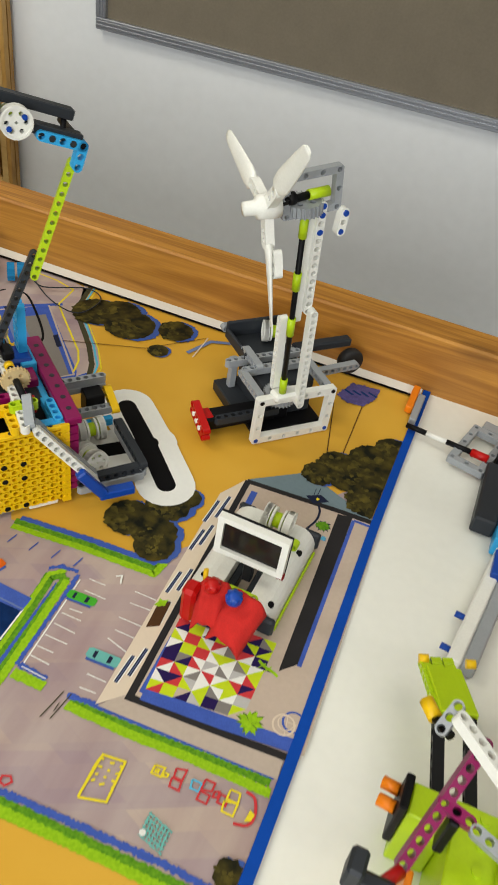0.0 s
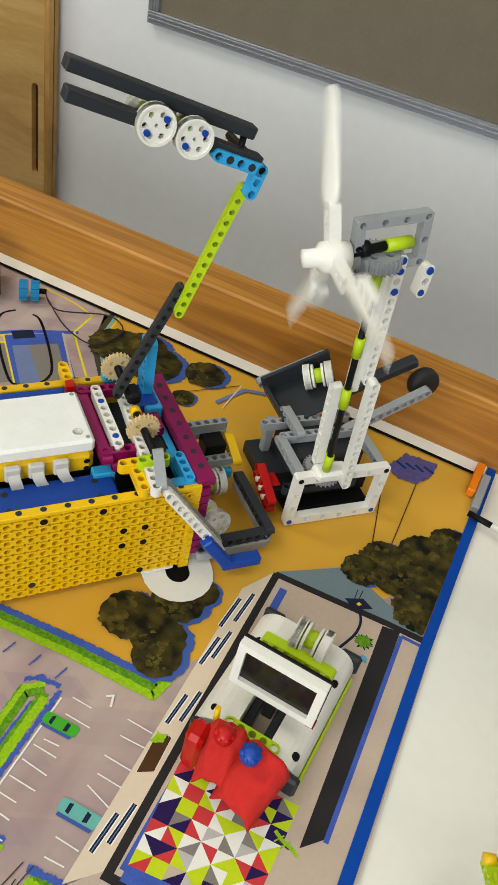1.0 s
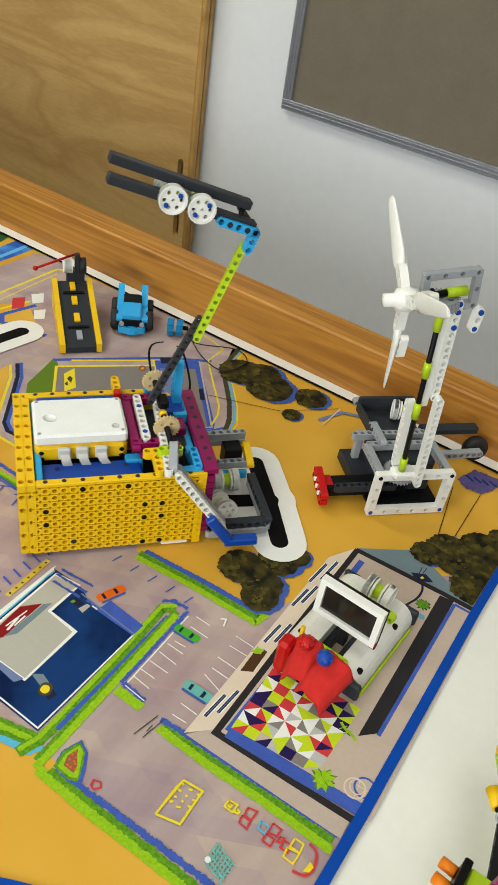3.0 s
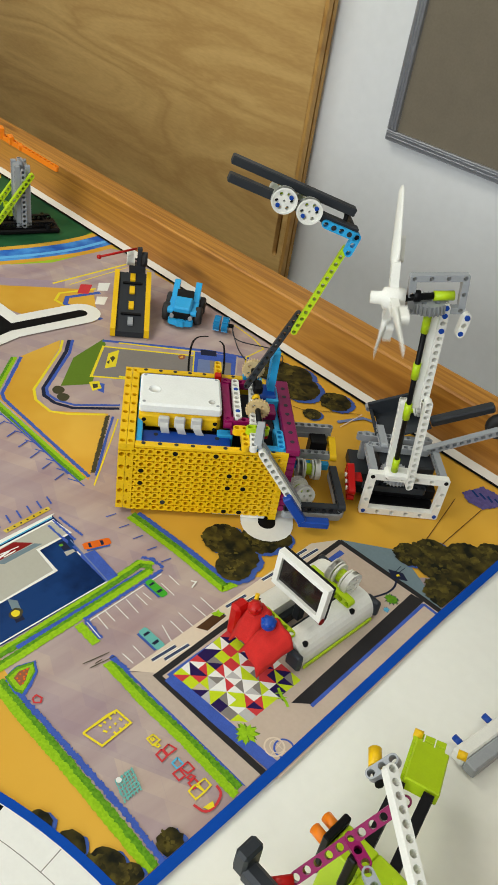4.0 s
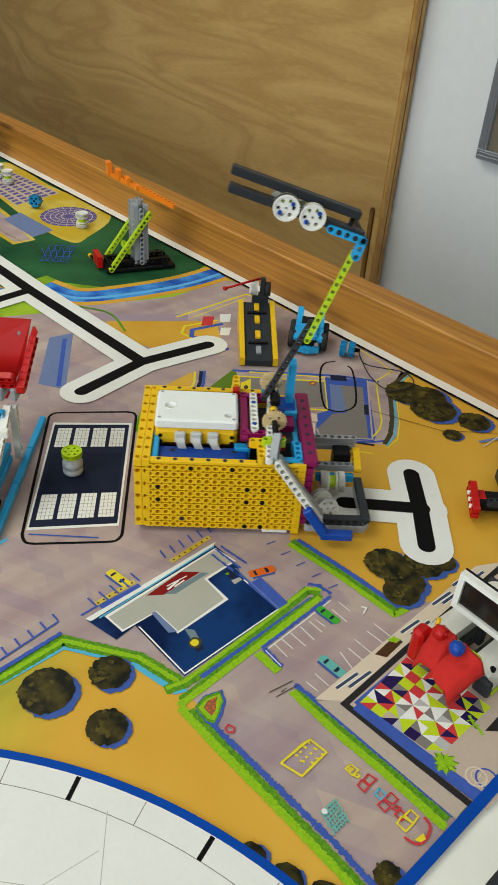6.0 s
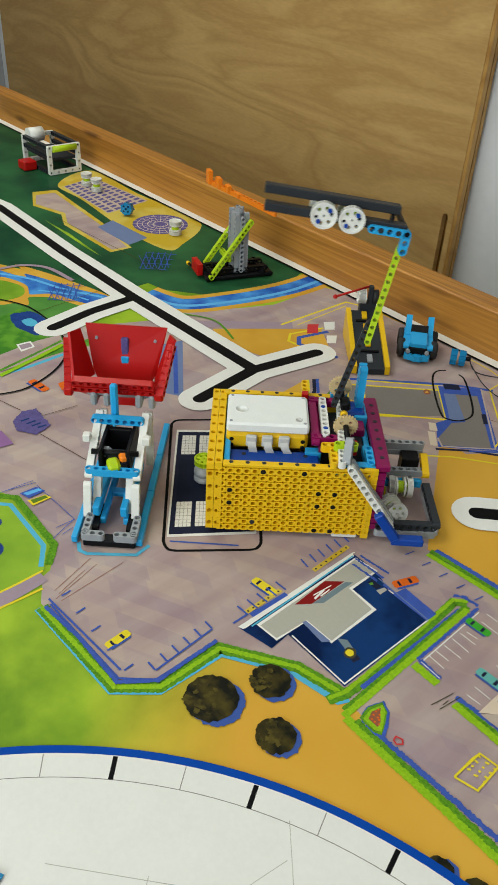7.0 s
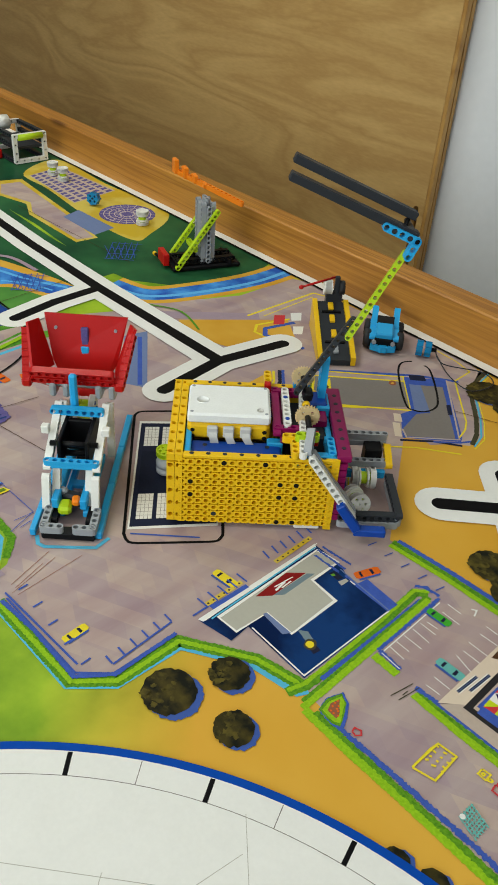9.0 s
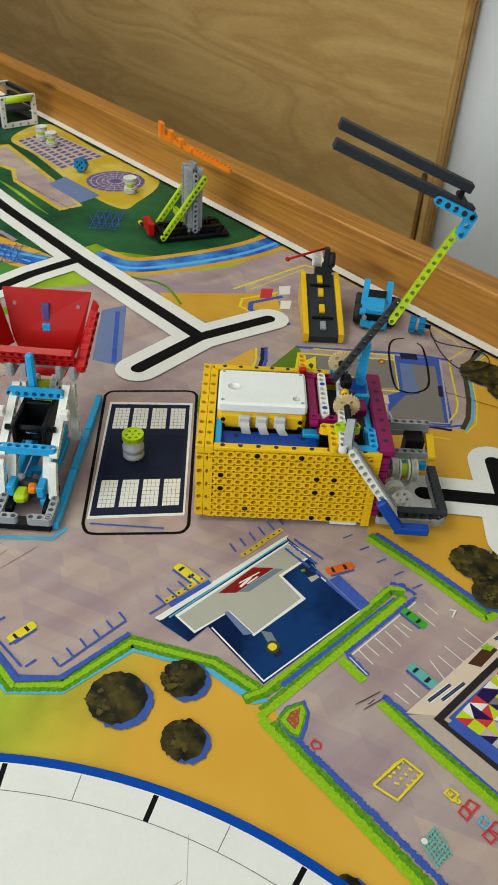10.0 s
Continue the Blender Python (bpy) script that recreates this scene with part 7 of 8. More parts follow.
# ---- cloth and figures on the set's end ----
def draped(name, w, d, m, seed):
    bm = bmesh.new()
    nx, ny = 14, 12
    grid = [[bm.verts.new((w * (i / nx - 0.5) * (1 - 0.14 * j / ny), -d * j / ny, 0.020 - 0.024 * (j / ny) ** 1.3 + 0.003 * noise.noise((i * 0.35 + seed, j * 0.35, 0)) - 0.010 * max(0, abs(i / nx - 0.5) - 0.32) / 0.18)) for i in range(nx + 1)] for j in range(ny + 1)]
    for j in range(ny):
        for i in range(nx):
            f = bm.faces.new((grid[j][i], grid[j + 1][i], grid[j + 1][i + 1], grid[j][i + 1]))
            f.smooth = True
    ob = part(name, bm, CLOTH, None, "", m)
    so = ob.modifiers.new("thick", "SOLIDIFY")
    so.thickness = 0.0016
    return ob


def bead(name, mat, x, y, z, r, label):
    top = part(name, lathe([(0.0001, -r), (r * 0.55, -r * 0.85), (r * 0.95, -r * 0.35), (r, 0.15 * r), (r * 0.8, r * 0.65), (r * 0.45, r * 0.9), (0.0001, r)], 18), mat, None, "", pose(x, y, z))
    for k in range(7):
        a = k * 0.9
        part("lock", lathe([(0.0001, -0.002), (0.0022, -0.0008), (0.0022, 0.0012), (0.0001, 0.0022)], 8), mat, top, "", pose(r * 0.72 * math.cos(a), r * 0.72 * math.sin(a), r * 0.35))
    return tagged(top, label, "toy figure head")


tagged(draped("red_cloth", 0.027, 0.027, pose(0.050, -0.406, 0.026, 0, 0, 8), 1.0), "small red felt cloth over the end of the toy television", "cloth")
tagged(draped("red_cloth", 0.035, 0.032, pose(0.078, -0.409, 0.026, 0, 0, -12), 4.0), "small red felt cloth with a torn edge", "cloth")
bead("red_bead", RED, 0.0500, -0.4160, 0.0480, 0.0066, "red knobbly bead resting on the cloth")
bead("blue_bead", BLUE, 0.0690, -0.4190, 0.0480, 0.0066, "blue knobbly bead resting on the cloth")
box("red_bracket", RED, None, (0.028, -0.424, 0.003), (0.040, -0.408, 0.040), 0.003)
tagged(bpy.context.scene.objects["red_bracket"], "small red plastic bracket beside the cloth", "toy bracket")
yl = rod("yellow_rod", YELLOW, None, (0.040, -0.404, 0.026), (0.038, -0.400, 0.044), 0.0020, 8)
tagged(yl, "thin yellow plastic rod leaning on the set", "toy rod")

# ---- yellow and grey ramp ----
ramp = thing("toy_ramp", pose(-0.443, -0.202, 0.0015, 0, 0, 50.5), "dark grey toy road ramp with yellow sides and dashes", "toy ramp")
RL, RH, RW = 0.118, 0.040, 0.053


def wedge(name, mat, x0, x1, z_extra, label=""):
    bm = plate([(0.0, 0.0), (RL, 0.0), (RL, RH + z_extra), (0.0, 0.008 + z_extra)], (), x1 - x0)
    return part(name, bm, mat, ramp, label, Matrix.Translation(((x0 + x1) / 2, 0, 0)) @ Matrix(((0, 0, 1, 0), (1, 0, 0, 0), (0, 1, 0, 0), (0, 0, 0, 1))))


wedge("side", YELLOW, 0.0, 0.007, 0.004, "yellow side beam")
wedge("side", YELLOW, RW - 0.007, RW, 0.004, "yellow side beam")
wedge("deck", DGREY, 0.0072, RW - 0.0072, 0.0, "dark grey deck")
slope = math.atan2(RH - 0.008, RL)
for f in (0.16, 0.42, 0.68, 0.90):
    y = RL * f
    z = 0.008 + (RH - 0.008) * f
    part("road_dash", box_mesh(0.0075, 0.015, 0.004, 0.0006), YELLOW if f > 0.2 else LGREY, ramp, "yellow dash", pose(RW / 2, y, z + 0.001, math.degrees(slope), 0, 0))
for f in (0.28, 0.80):
    part("groove", box_mesh(0.028, 0.0035, 0.003, 0.0004), BLACK, ramp, "", pose(RW / 2, RL * f, 0.008 + (RH - 0.008) * f + 0.0012, math.degrees(slope), 0, 0))
box("post", DGREY, ramp, (0.020, RL, 0.0), (0.044, RL + 0.014, 0.052), 0.001)
box("drum_holder", DGREY, ramp, (0.031, RL, 0.050), (0.038, RL + 0.008, 0.078), 0.001)
dr = part("drum", own(cached("drum", lambda: wheel_mesh(0.0105, 0.012), "drum"), WHITE), None, ramp, "white wheel", pose(0.022, RL + 0.006, 0.060, 0, 90, 0))
part("drum_tyre", lathe([(0.004, -0.004), (0.0105, -0.004), (0.0105, 0.004), (0.004, 0.004)], 22), TYRE, ramp, "black tyre", pose(0.042, RL + 0.006, 0.060, 0, 90, 0))
rod("lever", RED, ramp, (0.030, RL + 0.003, 0.077), (-0.022, RL - 0.030, 0.074), 0.0017, 8, "thin red lever")
part("lever_ball", lathe([(0.0001, -0.0035), (0.0030, -0.002), (0.0035, 0.0), (0.0030, 0.002), (0.0001, 0.0035)], 14), RED, ramp, "red ball", pose(-0.022, RL - 0.030, 0.074))

# ---- azure car ----
car = thing("toy_car", pose(-0.4170, -0.096, 0.002, 0, 0, 40) @ Matrix.Scale(1.10, 4), "azure brick-built toy car with black tyres", "toy car")
for x in (-0.021, 0.021):
    for y in (0.008, 0.038):
        w = part("wheel", lathe([(0.003, -0.0048), (0.0100, -0.0048), (0.0118, -0.003), (0.0118, 0.003), (0.0100, 0.0048), (0.003, 0.0048)], 22), TYRE, car, "black tyre", pose(x, y, 0.0118, 0, 90, 0))
        part("rim", own(cached("crim", lambda: wheel_mesh(0.0062, 0.0098), "rim"), DGREY), None, w)
box("chassis", BLACK, car, (-0.0145, -0.002, 0.006), (0.0145, 0.050, 0.016), 0.002)
part("bonnet", box_mesh(0.023, 0.027, 0.012, 0.002), AZURE, car, "azure bonnet", pose(0, 0.009, 0.022, 8, 0, 0))
box("grille", BLACK, car, (-0.012, -0.006, 0.006), (0.012, -0.001, 0.019), 0.001)
for x in (-0.0150, 0.0150):
    beam("side_beam", 6, AZURE, car, (x, 0.000, 0.018), (0, 1, 0.05), (1, 0, 0), "azure beam")
    beam("roll_bar", 4, AZURE, car, (x * 0.95, 0.026, 0.022), (0, 0.9, 0.75), (1, 0, 0), "azure beam")
    rod("headlight", LGREY, car, (x * 0.8, -0.008, 0.014), (x * 0.8, -0.002, 0.014), 0.0028, 12, "pale headlight")
    beam("bumper", 3, AZURE, car, (x * 0.85, -0.006, 0.007), (-x, -0.004, 0), (0, 0, 1), "azure bumper")
part("windscreen", box_mesh(0.022, 0.002, 0.012, 0.0005), SMOKE, car, "smoky windscreen", pose(0, 0.024, 0.031, -28, 0, 0))
box("seat", DGREY, car, (-0.010, 0.030, 0.016), (0.010, 0.046, 0.028), 0.002)

# ---- plug with its cord ----
plug = thing("blue_plug", pose(-0.372, -0.056, 0.0015, 0, 0, 35), "translucent blue brick-built plug on the mat", "toy plug")
for x in (-0.008, 0.004):
    part("body", own(cached("plugb", lambda: gear_mesh(0.0115, 8, 0.009), "plug"), BLUEGEM), None, plug, "", pose(x, 0, 0.011, 0, 90, 0))
rod("pin", BLACK, plug, (0.008, 0, 0.011), (0.016, 0, 0.011), 0.003, 10)
cord = tube("thin_cord", DGREY, None, [(-0.360, -0.048, 0.012), (-0.335, -0.060, 0.006), (-0.290, -0.030, 0.004), (-0.262, -0.045, 0.004), (-0.270, -0.085, 0.004), (-0.310, -0.080, 0.006), (-0.355, -0.052, 0.010)], 0.0008)
tagged(cord, "thin dark cord looped on the mat beside the plug", "cord")

# ---- wave lever with the orange comb ----
wave = thing("orange_lever_tower", pose(-0.800, -0.120, 0.0015, 0, 0, -20), "grey tower with lime struts and an orange comb lever", "toy lever")
box("base", BLACK, wave, (-0.024, -0.060, 0.0), (0.024, 0.060, 0.008), 0.003)
for y in (-0.050, 0.040):
    beam("base_beam", 7, BLACK, wave, (-0.024, y, 0.012), (1, 0, 0), (0, 0, 1))
for x in (-0.014, 0.014):
    beam("base_beam", 13, BLACK, wave, (x, -0.048, 0.014), (0, 1, 0), (1, 0, 0))
    for y in (-0.006, 0.010):
        beam("tower_beam", 13, LGREY, wave, (x, y, 0.012), (0, 0, 1), (0, 1, 0), "light grey beam")
box("tower_core", LGREY, wave, (-0.0095, -0.009, 0.016), (0.0095, 0.013, 0.108), 0.001, "light grey column")
for x in (-0.0185, 0.0185):
    beam("tower_beam", 12, LGREY, wave, (x * 0.98, 0.002, 0.014), (0, 0, 1), (1, 0, 0), "light grey beam")
beam("tower_top", 3, LGREY, wave, (-0.008, 0.002, 0.112), (1, 0, 0), (0, 0, 1), "light grey beam")
for x in (-0.024, 0.024):
    beam("strut", 15, LIME, wave, (x, -0.052, 0.008), (0, 1, 1.35), (1, 0, 0), "lime beam")
beam("strut_tie", 6, LIME, wave, (-0.020, -0.020, 0.036), (1, 0, 0), (0, 0, 1), "lime beam")
box("foot_plate", RED, wave, (-0.032, -0.070, 0.004), (0.004, -0.060, 0.024), 0.001, "red plate")
rod("foot_axle", BLACK, wave, (-0.030, -0.066, 0.006), (-0.046, -0.070, 0.006), 0.0025, 8)
rod("foot_tip", YELLOW, wave, (-0.046, -0.070, 0.006), (-0.052, -0.071, 0.006), 0.0035, 10)
turn = Matrix.Rotation(radians(-22), 3, "Z")
lev0, lev1 = turn @ Vector((0.010, 0.060, 0.112)), turn @ Vector((-0.062, -0.052, 0.136))
beam("lever", 17, ORANGE, wave, lev0, lev1 - lev0, (0, 0, 1), "orange lever")
for k in range(4):
    p = lev0.lerp(lev1, 0.56 + 0.15 * k)
    box("tooth", ORANGE, wave, p + Vector((-0.008, -0.004, -0.004)), p + Vector((0.008, 0.004, 0.004 + 0.005 * k)), 0.001, "orange comb tooth")

# ---- far station ----
st = thing("storage_rack", pose(-1.449, -0.126, 0.0015, 0, 0, 90) @ Matrix.Scale(1.1, 4), "white and black brick-built storage rack near the board", "toy rack")
open_frame("front_frame", 9, 7, WHITE, st, Matrix.Translation((0, 0.004, 0)) @ UP, "white open frame")
open_frame("back_frame", 9, 7, WHITE, st, Matrix.Translation((0, 0.112, 0)) @ UP, "white open frame")
for x in (0.004, 0.068):
    for z in (0.004, 0.036, 0.052):
        beam("rail", 14, DGREY, st, (x, 0.008, z), (0, 1, 0), (1, 0, 0), "dark grey beam")
box("shelf", DGREY, st, (0.006, 0.010, 0.024), (0.066, 0.110, 0.030), 0.001)
rod("roller", LIME, st, (0.010, 0.000, 0.050), (0.062, 0.000, 0.050), 0.006, 16, "lime roller")
rod("roller", WHITE, st, (0.008, 0.100, 0.056), (0.040, 0.100, 0.056), 0.014, 20, "white drum")
box("side_step", RED, st, (-0.030, 0.050, 0.0), (-0.002, 0.080, 0.018), 0.002, "red step")

# ---- loose barrels and gem ----
energy_unit("energy_unit", pose(-1.352, -0.090, 0.0145), None, "white round barrel with a lime core on the violet field")
energy_unit("energy_unit", pose(-1.307, -0.092, 0.0145), None, "white round barrel with a lime core on the violet field")
energy_unit("energy_unit", pose(-1.010, -0.098, 0.0145), None, "white round barrel with a lime core on the dish print")
solar = thing("lime_barrel", pose(-0.3735, -0.510, 0.0015), "grey barrel with a lime green top on the court", "toy barrel")
part("lid", own(cached("lime_lid", lambda: wheel_mesh(0.0112, 0.006), "lid"), LIME), None, solar, "lime lid with six holes", Matrix.Translation((0, 0, 0.0255)))
part("ring", lathe([(0.0105, 0.0), (0.0112, 0.001), (0.0112, 0.005), (0.0095, 0.006), (0.0095, 0.008), (0.0112, 0.009), (0.0112, 0.014), (0.0098, 0.015), (0.0098, 0.022)], 26), LGREY, solar, "grey ribbed drum")
gem = part("blue_gem", own(cached("gemm", lambda: gear_mesh(0.013, 7, 0.014), "gem"), BLUEGEM), None, None, "", pose(-1.146, -0.118, 0.014, 80, 0, 35))
tagged(gem, "translucent blue faceted gem piece on the mat", "toy gem")

# ---- border marker, pieces in the white area ----
mark = thing("orange_marker", pose(0.131, -0.040, 0.0015, 0, 0, 90), "orange brick beside a grey beam on the mat's blue border", "toy marker")
box("orange_brick", ORANGE, mark, (-0.016, -0.004, 0.0), (0.030, 0.004, 0.009), 0.001, "orange brick")
box("grey_brick", LGREY, mark, (-0.036, -0.0125, 0.0), (0.016, -0.0045, 0.009), 0.001, "light grey beam")

gm = thing("grey_frame_machine", pose(0.186, -0.118, 0.0, 0, 0, 0), "light grey frame with a long axle and dark panels", "toy machine")
open_frame("frame", 5, 9, LGREY, gm, pose(0.0, 0.0, 0.008, 0, 0, -14), "light grey open frame")
box("rail", LGREY, gm, (0.010, 0.075, 0.0), (0.075, 0.090, 0.010), 0.001, "light grey beam", pose(0, 0, 0, 0, 0, -12))
for k, (mm, a, b) in enumerate(((BLACK, 0.0, 0.25), (WHITE, 0.25, 0.5), (BLACK, 0.5, 0.8), (RED, 0.8, 1.0))):
    p, q = Vector((-0.050, 0.032, 0.008)), Vector((0.040, 0.014, 0.014))
    rod("axle", mm, gm, p.lerp(q, a), p.lerp(q, b), 0.003 if mm is not RED else 0.0045, 10)
box("dark_panel", DGREY, gm, (0.040, -0.085, 0.0), (0.062, 0.005, 0.020), 0.002, "dark grey panel")
box("azure_panel", AZURE, gm, (0.0625, -0.105, 0.0), (0.070, -0.005, 0.022), 0.001, "azure panel")
box("grey_panel", LGREY, gm, (0.0705, -0.112, 0.0), (0.080, 0.0, 0.020), 0.001, "light grey panel")
box("blue_panel", BLUE, gm, (0.066, -0.145, 0.0), (0.082, -0.113, 0.018), 0.001, "blue panel")
box("motor", BLACK, gm, (0.048, 0.008, 0.0), (0.090, 0.050, 0.026), 0.003, "black motor")
box("blue_stub", BLUE, gm, (0.050, 0.056, 0.010), (0.080, 0.062, 0.016), 0.001)

wb = thing("white_grey_beam", pose(0.249, -0.366, 0.0, 0, 0, 82), "long white beam with a grey face lying on the table", "toy beam")
box("white_face", WHITE, wb, (0.0, 0.004, 0.0), (0.150, 0.016, 0.012), 0.0015, "white beam")
box("grey_face", LGREY, wb, (0.0, -0.008, 0.0), (0.150, 0.0035, 0.012), 0.0015, "light grey beam")
for x in (0.012, 0.050):
    rod("pin", BLUE, wb, (x, 0.016, 0.007), (x, 0.024, 0.007), 0.0028, 10, "blue pin")

lm = thing("lime_machine", pose(0.24, -0.50, -0.002), "lime green brick-built machine with a magenta beam on the table", "toy machine")
PD, PW = Vector((0.020, -0.058, 0.022)), Vector((0.0245, 0.008, 0.003))
for k in range(3):
    beam("panel", 7, LIME, lm, Vector((-0.025, 0.100, 0.041)) + PW * (k * 0.33), PD, PW, "lime beam", True)
part("panel_cover", box_mesh(0.050, 0.026, 0.010, 0.001), LIME, lm, "lime green panel", frame_at(Vector((-0.004, 0.074, 0.053)), PD, Vector((-0.1, 0.35, 1.0))))
for p in (Vector((-0.030, 0.100, 0.044)), Vector((0.003, 0.110, 0.046))):
    rod("yellow_pin", YELLOW, lm, p, p + PW.normalized() * 0.007, 0.0035, 10, "yellow pin")
for k in (0.1, 0.9):
    p = Vector((-0.004, 0.045, 0.062)) + PW * (k - 0.3)
    beam("black_beam", 9, BLACK, lm, p, (0.25, -1, -0.25), PW)
box("deck", LIME, lm, (0.012, -0.110, 0.0), (0.095, -0.006, 0.066), 0.001, "lime green deck")
box("deck_step", LIME, lm, (0.040, -0.060, 0.0662), (0.090, -0.006, 0.073), 0.001, "lime green deck")
for i in range(5):
    rod("deck_stud", LIME, lm, (0.030, -0.012 - i * 0.016, 0.066), (0.030, -0.012 - i * 0.016, 0.0677), 0.0033, 12)
box("deck_edge", BLACK, lm, (0.0955, -0.110, 0.004), (0.100, -0.006, 0.064), 0.001)
box("shoulder", LIME, lm, (-0.014, -0.026, 0.0), (0.0115, -0.004, 0.062), 0.001, "lime green block")
box("shoulder_edge", BLACK, lm, (-0.020, -0.026, 0.020), (-0.0145, -0.002, 0.066), 0.001)
for y in (-0.006, -0.018):
    rod("orange_pin", ORANGE, lm, (-0.020, y, 0.048), (-0.031, y + 0.002, 0.046), 0.0042, 10, "orange pin")
beam("white_beam", 15, WHITE, lm, (-0.007, 0.004, 0.127), (0.62, -0.45, -0.12), (0, 0.25, 1), "white beam")
beam("grey_joint", 3, LGREY, lm, (-0.0145, 0.000, 0.117), (0.4, 1, 0.7), (-0.2, -0.4, 1), "light grey joint")
rod("yellow_stub", YELLOW, lm, (-0.018, 0.010, 0.110), (-0.026, 0.020, 0.110), 0.0045, 12, "yellow end")
rod("grey_axle", BLACK, lm, (-0.008, 0.000, 0.114), (-0.018, 0.010, 0.110), 0.003, 8)
M0, M1 = Vector((0.010, 0.001, 0.119)), Vector((-0.0115, -0.060, 0.076))
beam("magenta_beam", 11, MAGENTA, lm, M0, M1 - M0, (0.2, -0.5, 1), "magenta beam")
beam("magenta_beam", 3, MAGENTA, lm, M0.lerp(M1, 0.52), (1, -0.3, 0.0), (0, -0.3, 1), "magenta beam")
beam("grey_beam", 6, LGREY, lm, M0.lerp(M1, 0.52) + Vector((0.020, -0.008, 0.0)), (1, -0.4, 0.0), (0, -0.3, 1), "light grey beam")
box("post", BLACK, lm, (0.004, -0.040, 0.060), (0.010, -0.030, 0.096), 0.001)
box("orange_side", ORANGE, lm, (-0.005, -0.085, 0.010), (-0.0005, -0.050, 0.050), 0.001, "orange panel")
box("clamp", DGREY, lm, (-0.036, -0.090, 0.074), (-0.012, -0.078, 0.088), 0.003, "dark grey clamp")
box("clamp", DGREY, lm, (-0.042, -0.090, 0.078), (-0.032, -0.074, 0.100), 0.002, "dark grey clamp")
rod("clamp_pin", RED, lm, (-0.012, -0.066, 0.076), (-0.020, -0.078, 0.076), 0.004, 10, "red pin")

tag_card = thing("dark_card", pose(-0.118, -0.884, 0.0025, 0, 0, 28), "small dark printed card with a blue edge on the mat", "card")
box("card", BLUEGEM, tag_card, (-0.060, -0.050, 0.0), (0.012, 0.004, 0.001), 0.0)
box("face", DARKGREY, tag_card, (-0.058, -0.048, 0.00105), (0.008, 0.001, 0.0014), 0.0, "dark face")
for k in range(3):
    box("stripe", ORANGEP, tag_card, (0.0085 - k * 0.004, -0.040, 0.00145), (0.0102 - k * 0.004, -0.001, 0.0016), 0.0, "orange stripe")


# ---- what moves ----
def robot_shift(t):
    """How far the robot stands back from the turbine, with the way between keys eased."""
    keys = [(0.0, 0.097), (0.2, 0.070), (0.4, 0.034), (0.5, 0.013), (0.6, 0.002), (0.7, 0.0), (1.75, 0.0), (1.9, 0.022), (2.0, 0.055), (2.1, 0.090), (2.25, 0.114), (2.7, 0.114), (3.0, 0.09), (3.4, 0.02), (3.6, 0.0), (5.2, 0.0), (5.5, 0.03), (6.1, 0.165), (6.5, 0.193), (6.8, 0.213), (9.1, 0.213), (9.3, 0.185), (9.5, 0.155), (9.7, 0.152), (10.0, 0.150)]
    for (a, p), (b, q) in zip(keys, keys[1:]):
        if t <= b:
            return p + (q - p) * (t - a) / (b - a)
    return keys[-1][1]


def robot_pose(t):
    d = robot_shift(t)
    return pose(RX - d * 0.690, RY - d * 0.724, 0.0, 0, 0, HEADING)


def arm_angle(t):
    keys = [(0.0, 0.0), (6.85, 0.0), (7.0, -10.0), (7.1, -24.0), (7.2, -42.0), (7.3, -62.0), (7.4, -68.0), (7.5, -68.5), (7.95, -68.0), (8.0, -66.0), (8.1, -50.0), (8.2, -20.0), (8.3, 10.0), (8.4, 10.0), (8.5, 5.0), (10.0, 5.0)]
    for (a, p), (b, q) in zip(keys, keys[1:]):
        if t <= b:
            return p + (q - p) * (t - a) / (b - a)
    return keys[-1][1]


def rotor_angle(t):
    keys = [(0.0, 104.0), (0.3, 104.0), (0.4, 82.0), (0.5, 58.0), (0.6, -26.0), (0.7, -210.0), (0.8, -390.0), (0.9, -546.0), (1.0, -684.0), (1.1, -806.0), (1.2, -940.0), (1.3, -1068.0), (1.4, -1210.0), (1.5, -1336.0), (1.6, -1438.0), (1.7, -1512.0), (1.8, -1566.0), (1.9, -1620.0), (2.0, -1650.0), (2.1, -1664.0), (2.2, -1672.0), (3.3, -1672.0), (3.45, -1720.0), (3.6, -1880.0), (3.8, -2186.0), (3.9, -2286.0), (4.0, -2370.0), (4.1, -2436.0), (4.2, -2508.0), (4.3, -2570.0), (4.4, -2602.0), (4.5, -2622.0), (4.7, -2668.0), (4.9, -2746.0), (5.2, -2800.0), (5.8, -2830.0), (10.0, -2830.0)]
    for (a, p), (b, q) in zip(keys, keys[1:]):
        if t <= b:
            return p + (q - p) * (t - a) / (b - a)
    return keys[-1][1]


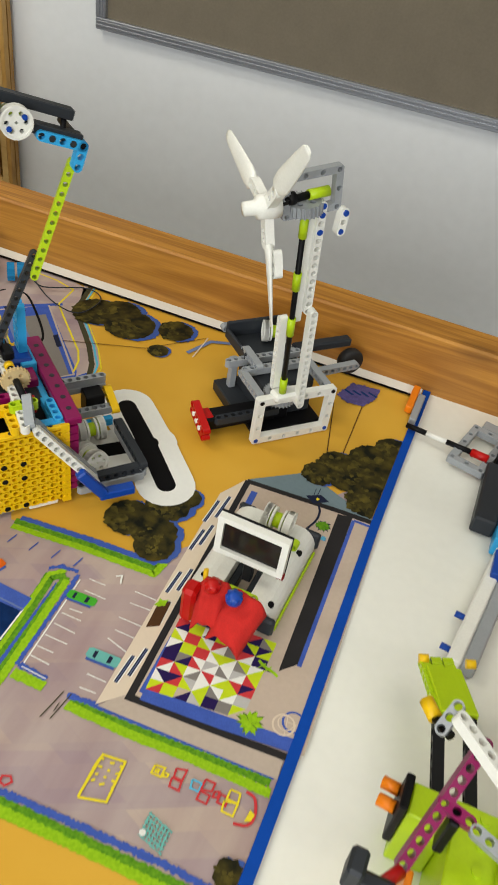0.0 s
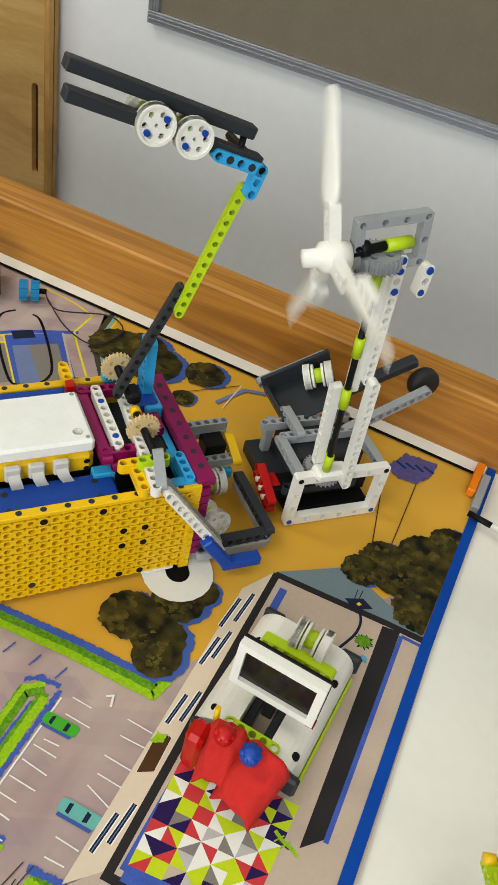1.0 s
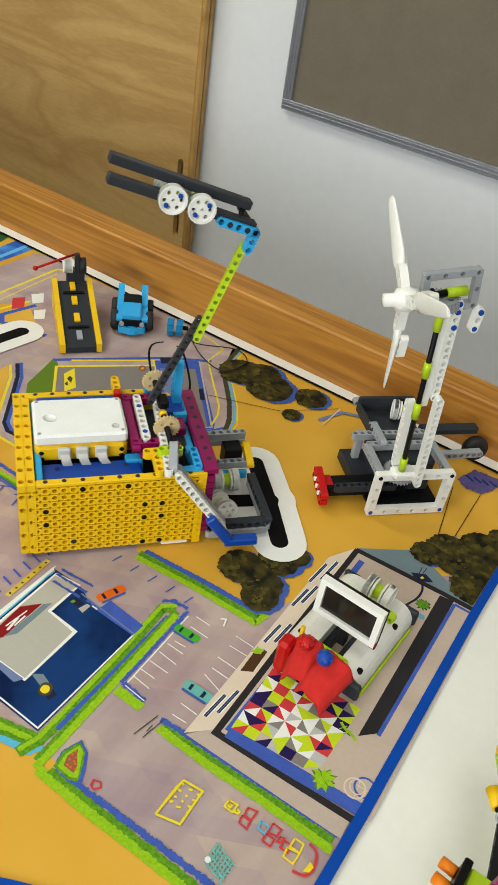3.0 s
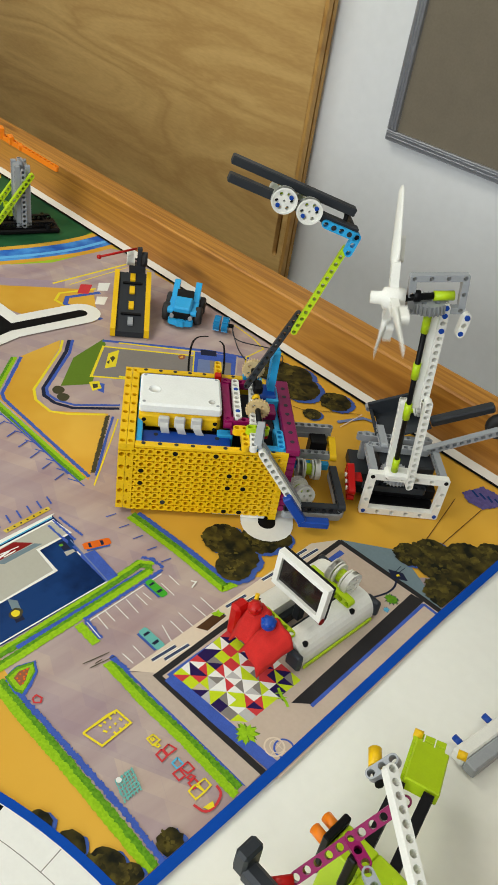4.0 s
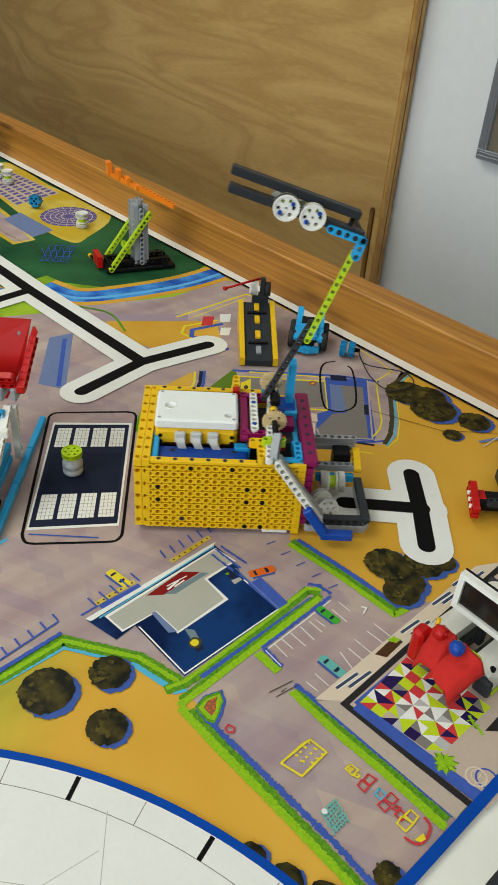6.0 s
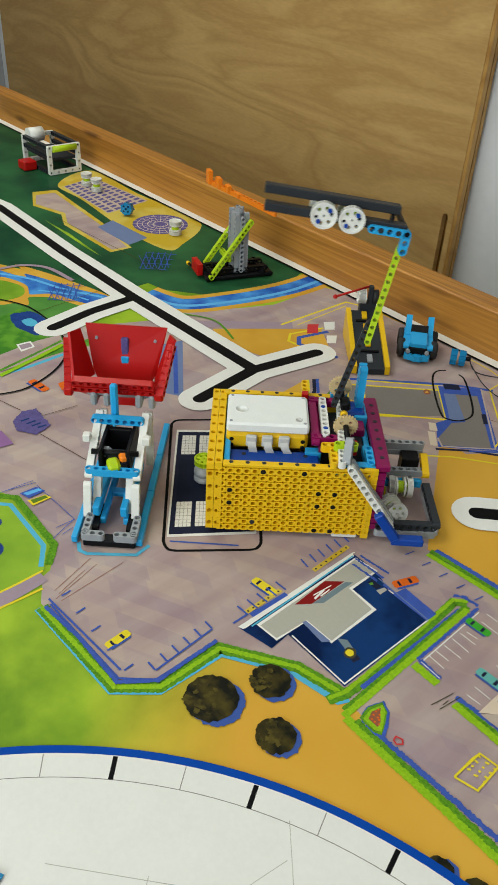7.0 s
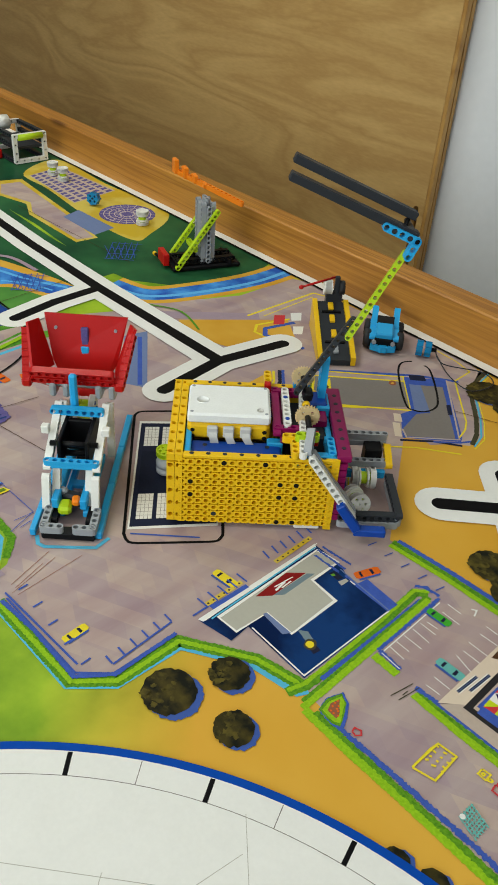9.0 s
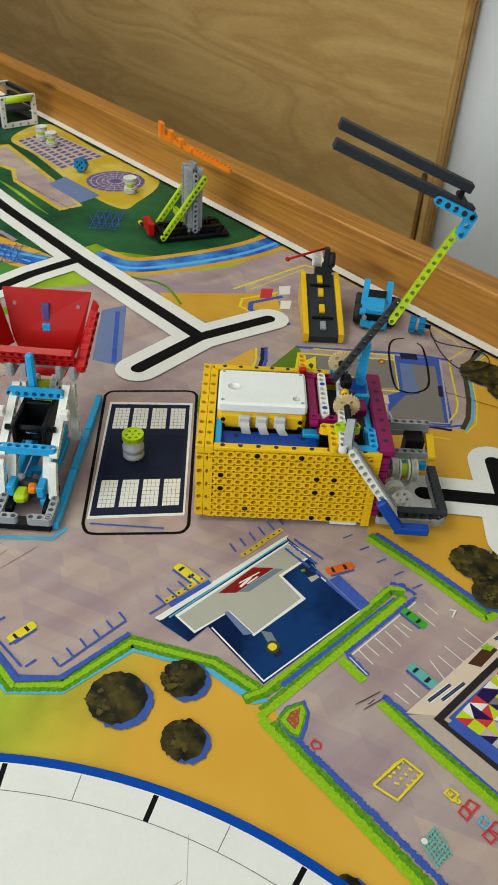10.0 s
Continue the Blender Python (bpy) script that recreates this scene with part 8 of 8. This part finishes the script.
def motions():
    times = [round(0.1 * k, 2) for k in range(101)]
    walk(robot, [(t, robot_pose(t)) for t in times])
    walk(arm, [(t, ARM0 @ pose(0, 0, 0, 0, arm_angle(t), 0)) for t in times])
    face = Matrix.Translation(RC) @ pose(0, 0, 0, 0, 85, -4)
    walk(rotor, [(t, face @ pose(0, 0, 0, 0, 0, rotor_angle(t))) for t in [k / 30 for k in range(301)]])

    def press(t):
        return min(1.0, max(0.0, 1 - robot_shift(t) / 0.036)) if t < 5.6 else 0.0
    walk(pusher, [(t, pose(0.004 + 0.036 * press(t), 0.034, 0.014)) for t in times])
    walk(tray, [(t, pose(0.052, 0.100, 0.046 + 0.012 * press(t), 0, -24 * press(t), 0)) for t in times])
    hopm = hop.matrix_basis
    rests = [hopm @ pose(0.006, 0.156, 0.109, 90, 0, 60), hopm @ pose(0.030, 0.158, 0.110, 70, 0, -50)]
    def held(t, local, slip):
        return robot_pose(t) @ ARM0 @ pose(0, 0, 0, 0, arm_angle(t), 0) @ Matrix.Translation(local + FD * slip) @ pose(0, 0, 0, 90, 0, 0)
    sunk = [hopm @ pose(0.017, 0.152, 0.060, 0, 90, 0), hopm @ pose(0.017, 0.154, 0.035, 0, 90, 0)]
    for k, (u, local) in enumerate(DROP):
        t0 = (7.9, 7.3)[k]
        rows = []
        for t in times:
            slip = (0.046 if k == 0 else 0.02) * min(1.0, max(0.0, (t - 7.15) / 0.25))
            at = held(min(t, t0), local, slip)
            if t > t0:
                at = at.lerp(rests[k], min(1.0, (t - t0) / 0.1))
            if t > t0 + (0.1, 0.3)[k]:
                at = at.lerp(sunk[k], min(1.0, (t - t0 - (0.1, 0.3)[k]) / 0.1))
            rows.append((t, at))
        walk(u, rows)
    up, down = hopm @ pose(0.027, 0.076, 0.052), hopm @ pose(0.027, 0.046, 0.010, 0, 0, -15)
    walk(slide, [(0.0, up), (7.55, up), (7.7, hopm @ pose(0.027, 0.062, 0.036, 10, 0, 0)), (7.85, hopm @ pose(0.027, 0.054, 0.018, 15, 0, 20)), (7.97, down), (10.0, down)])


motions()
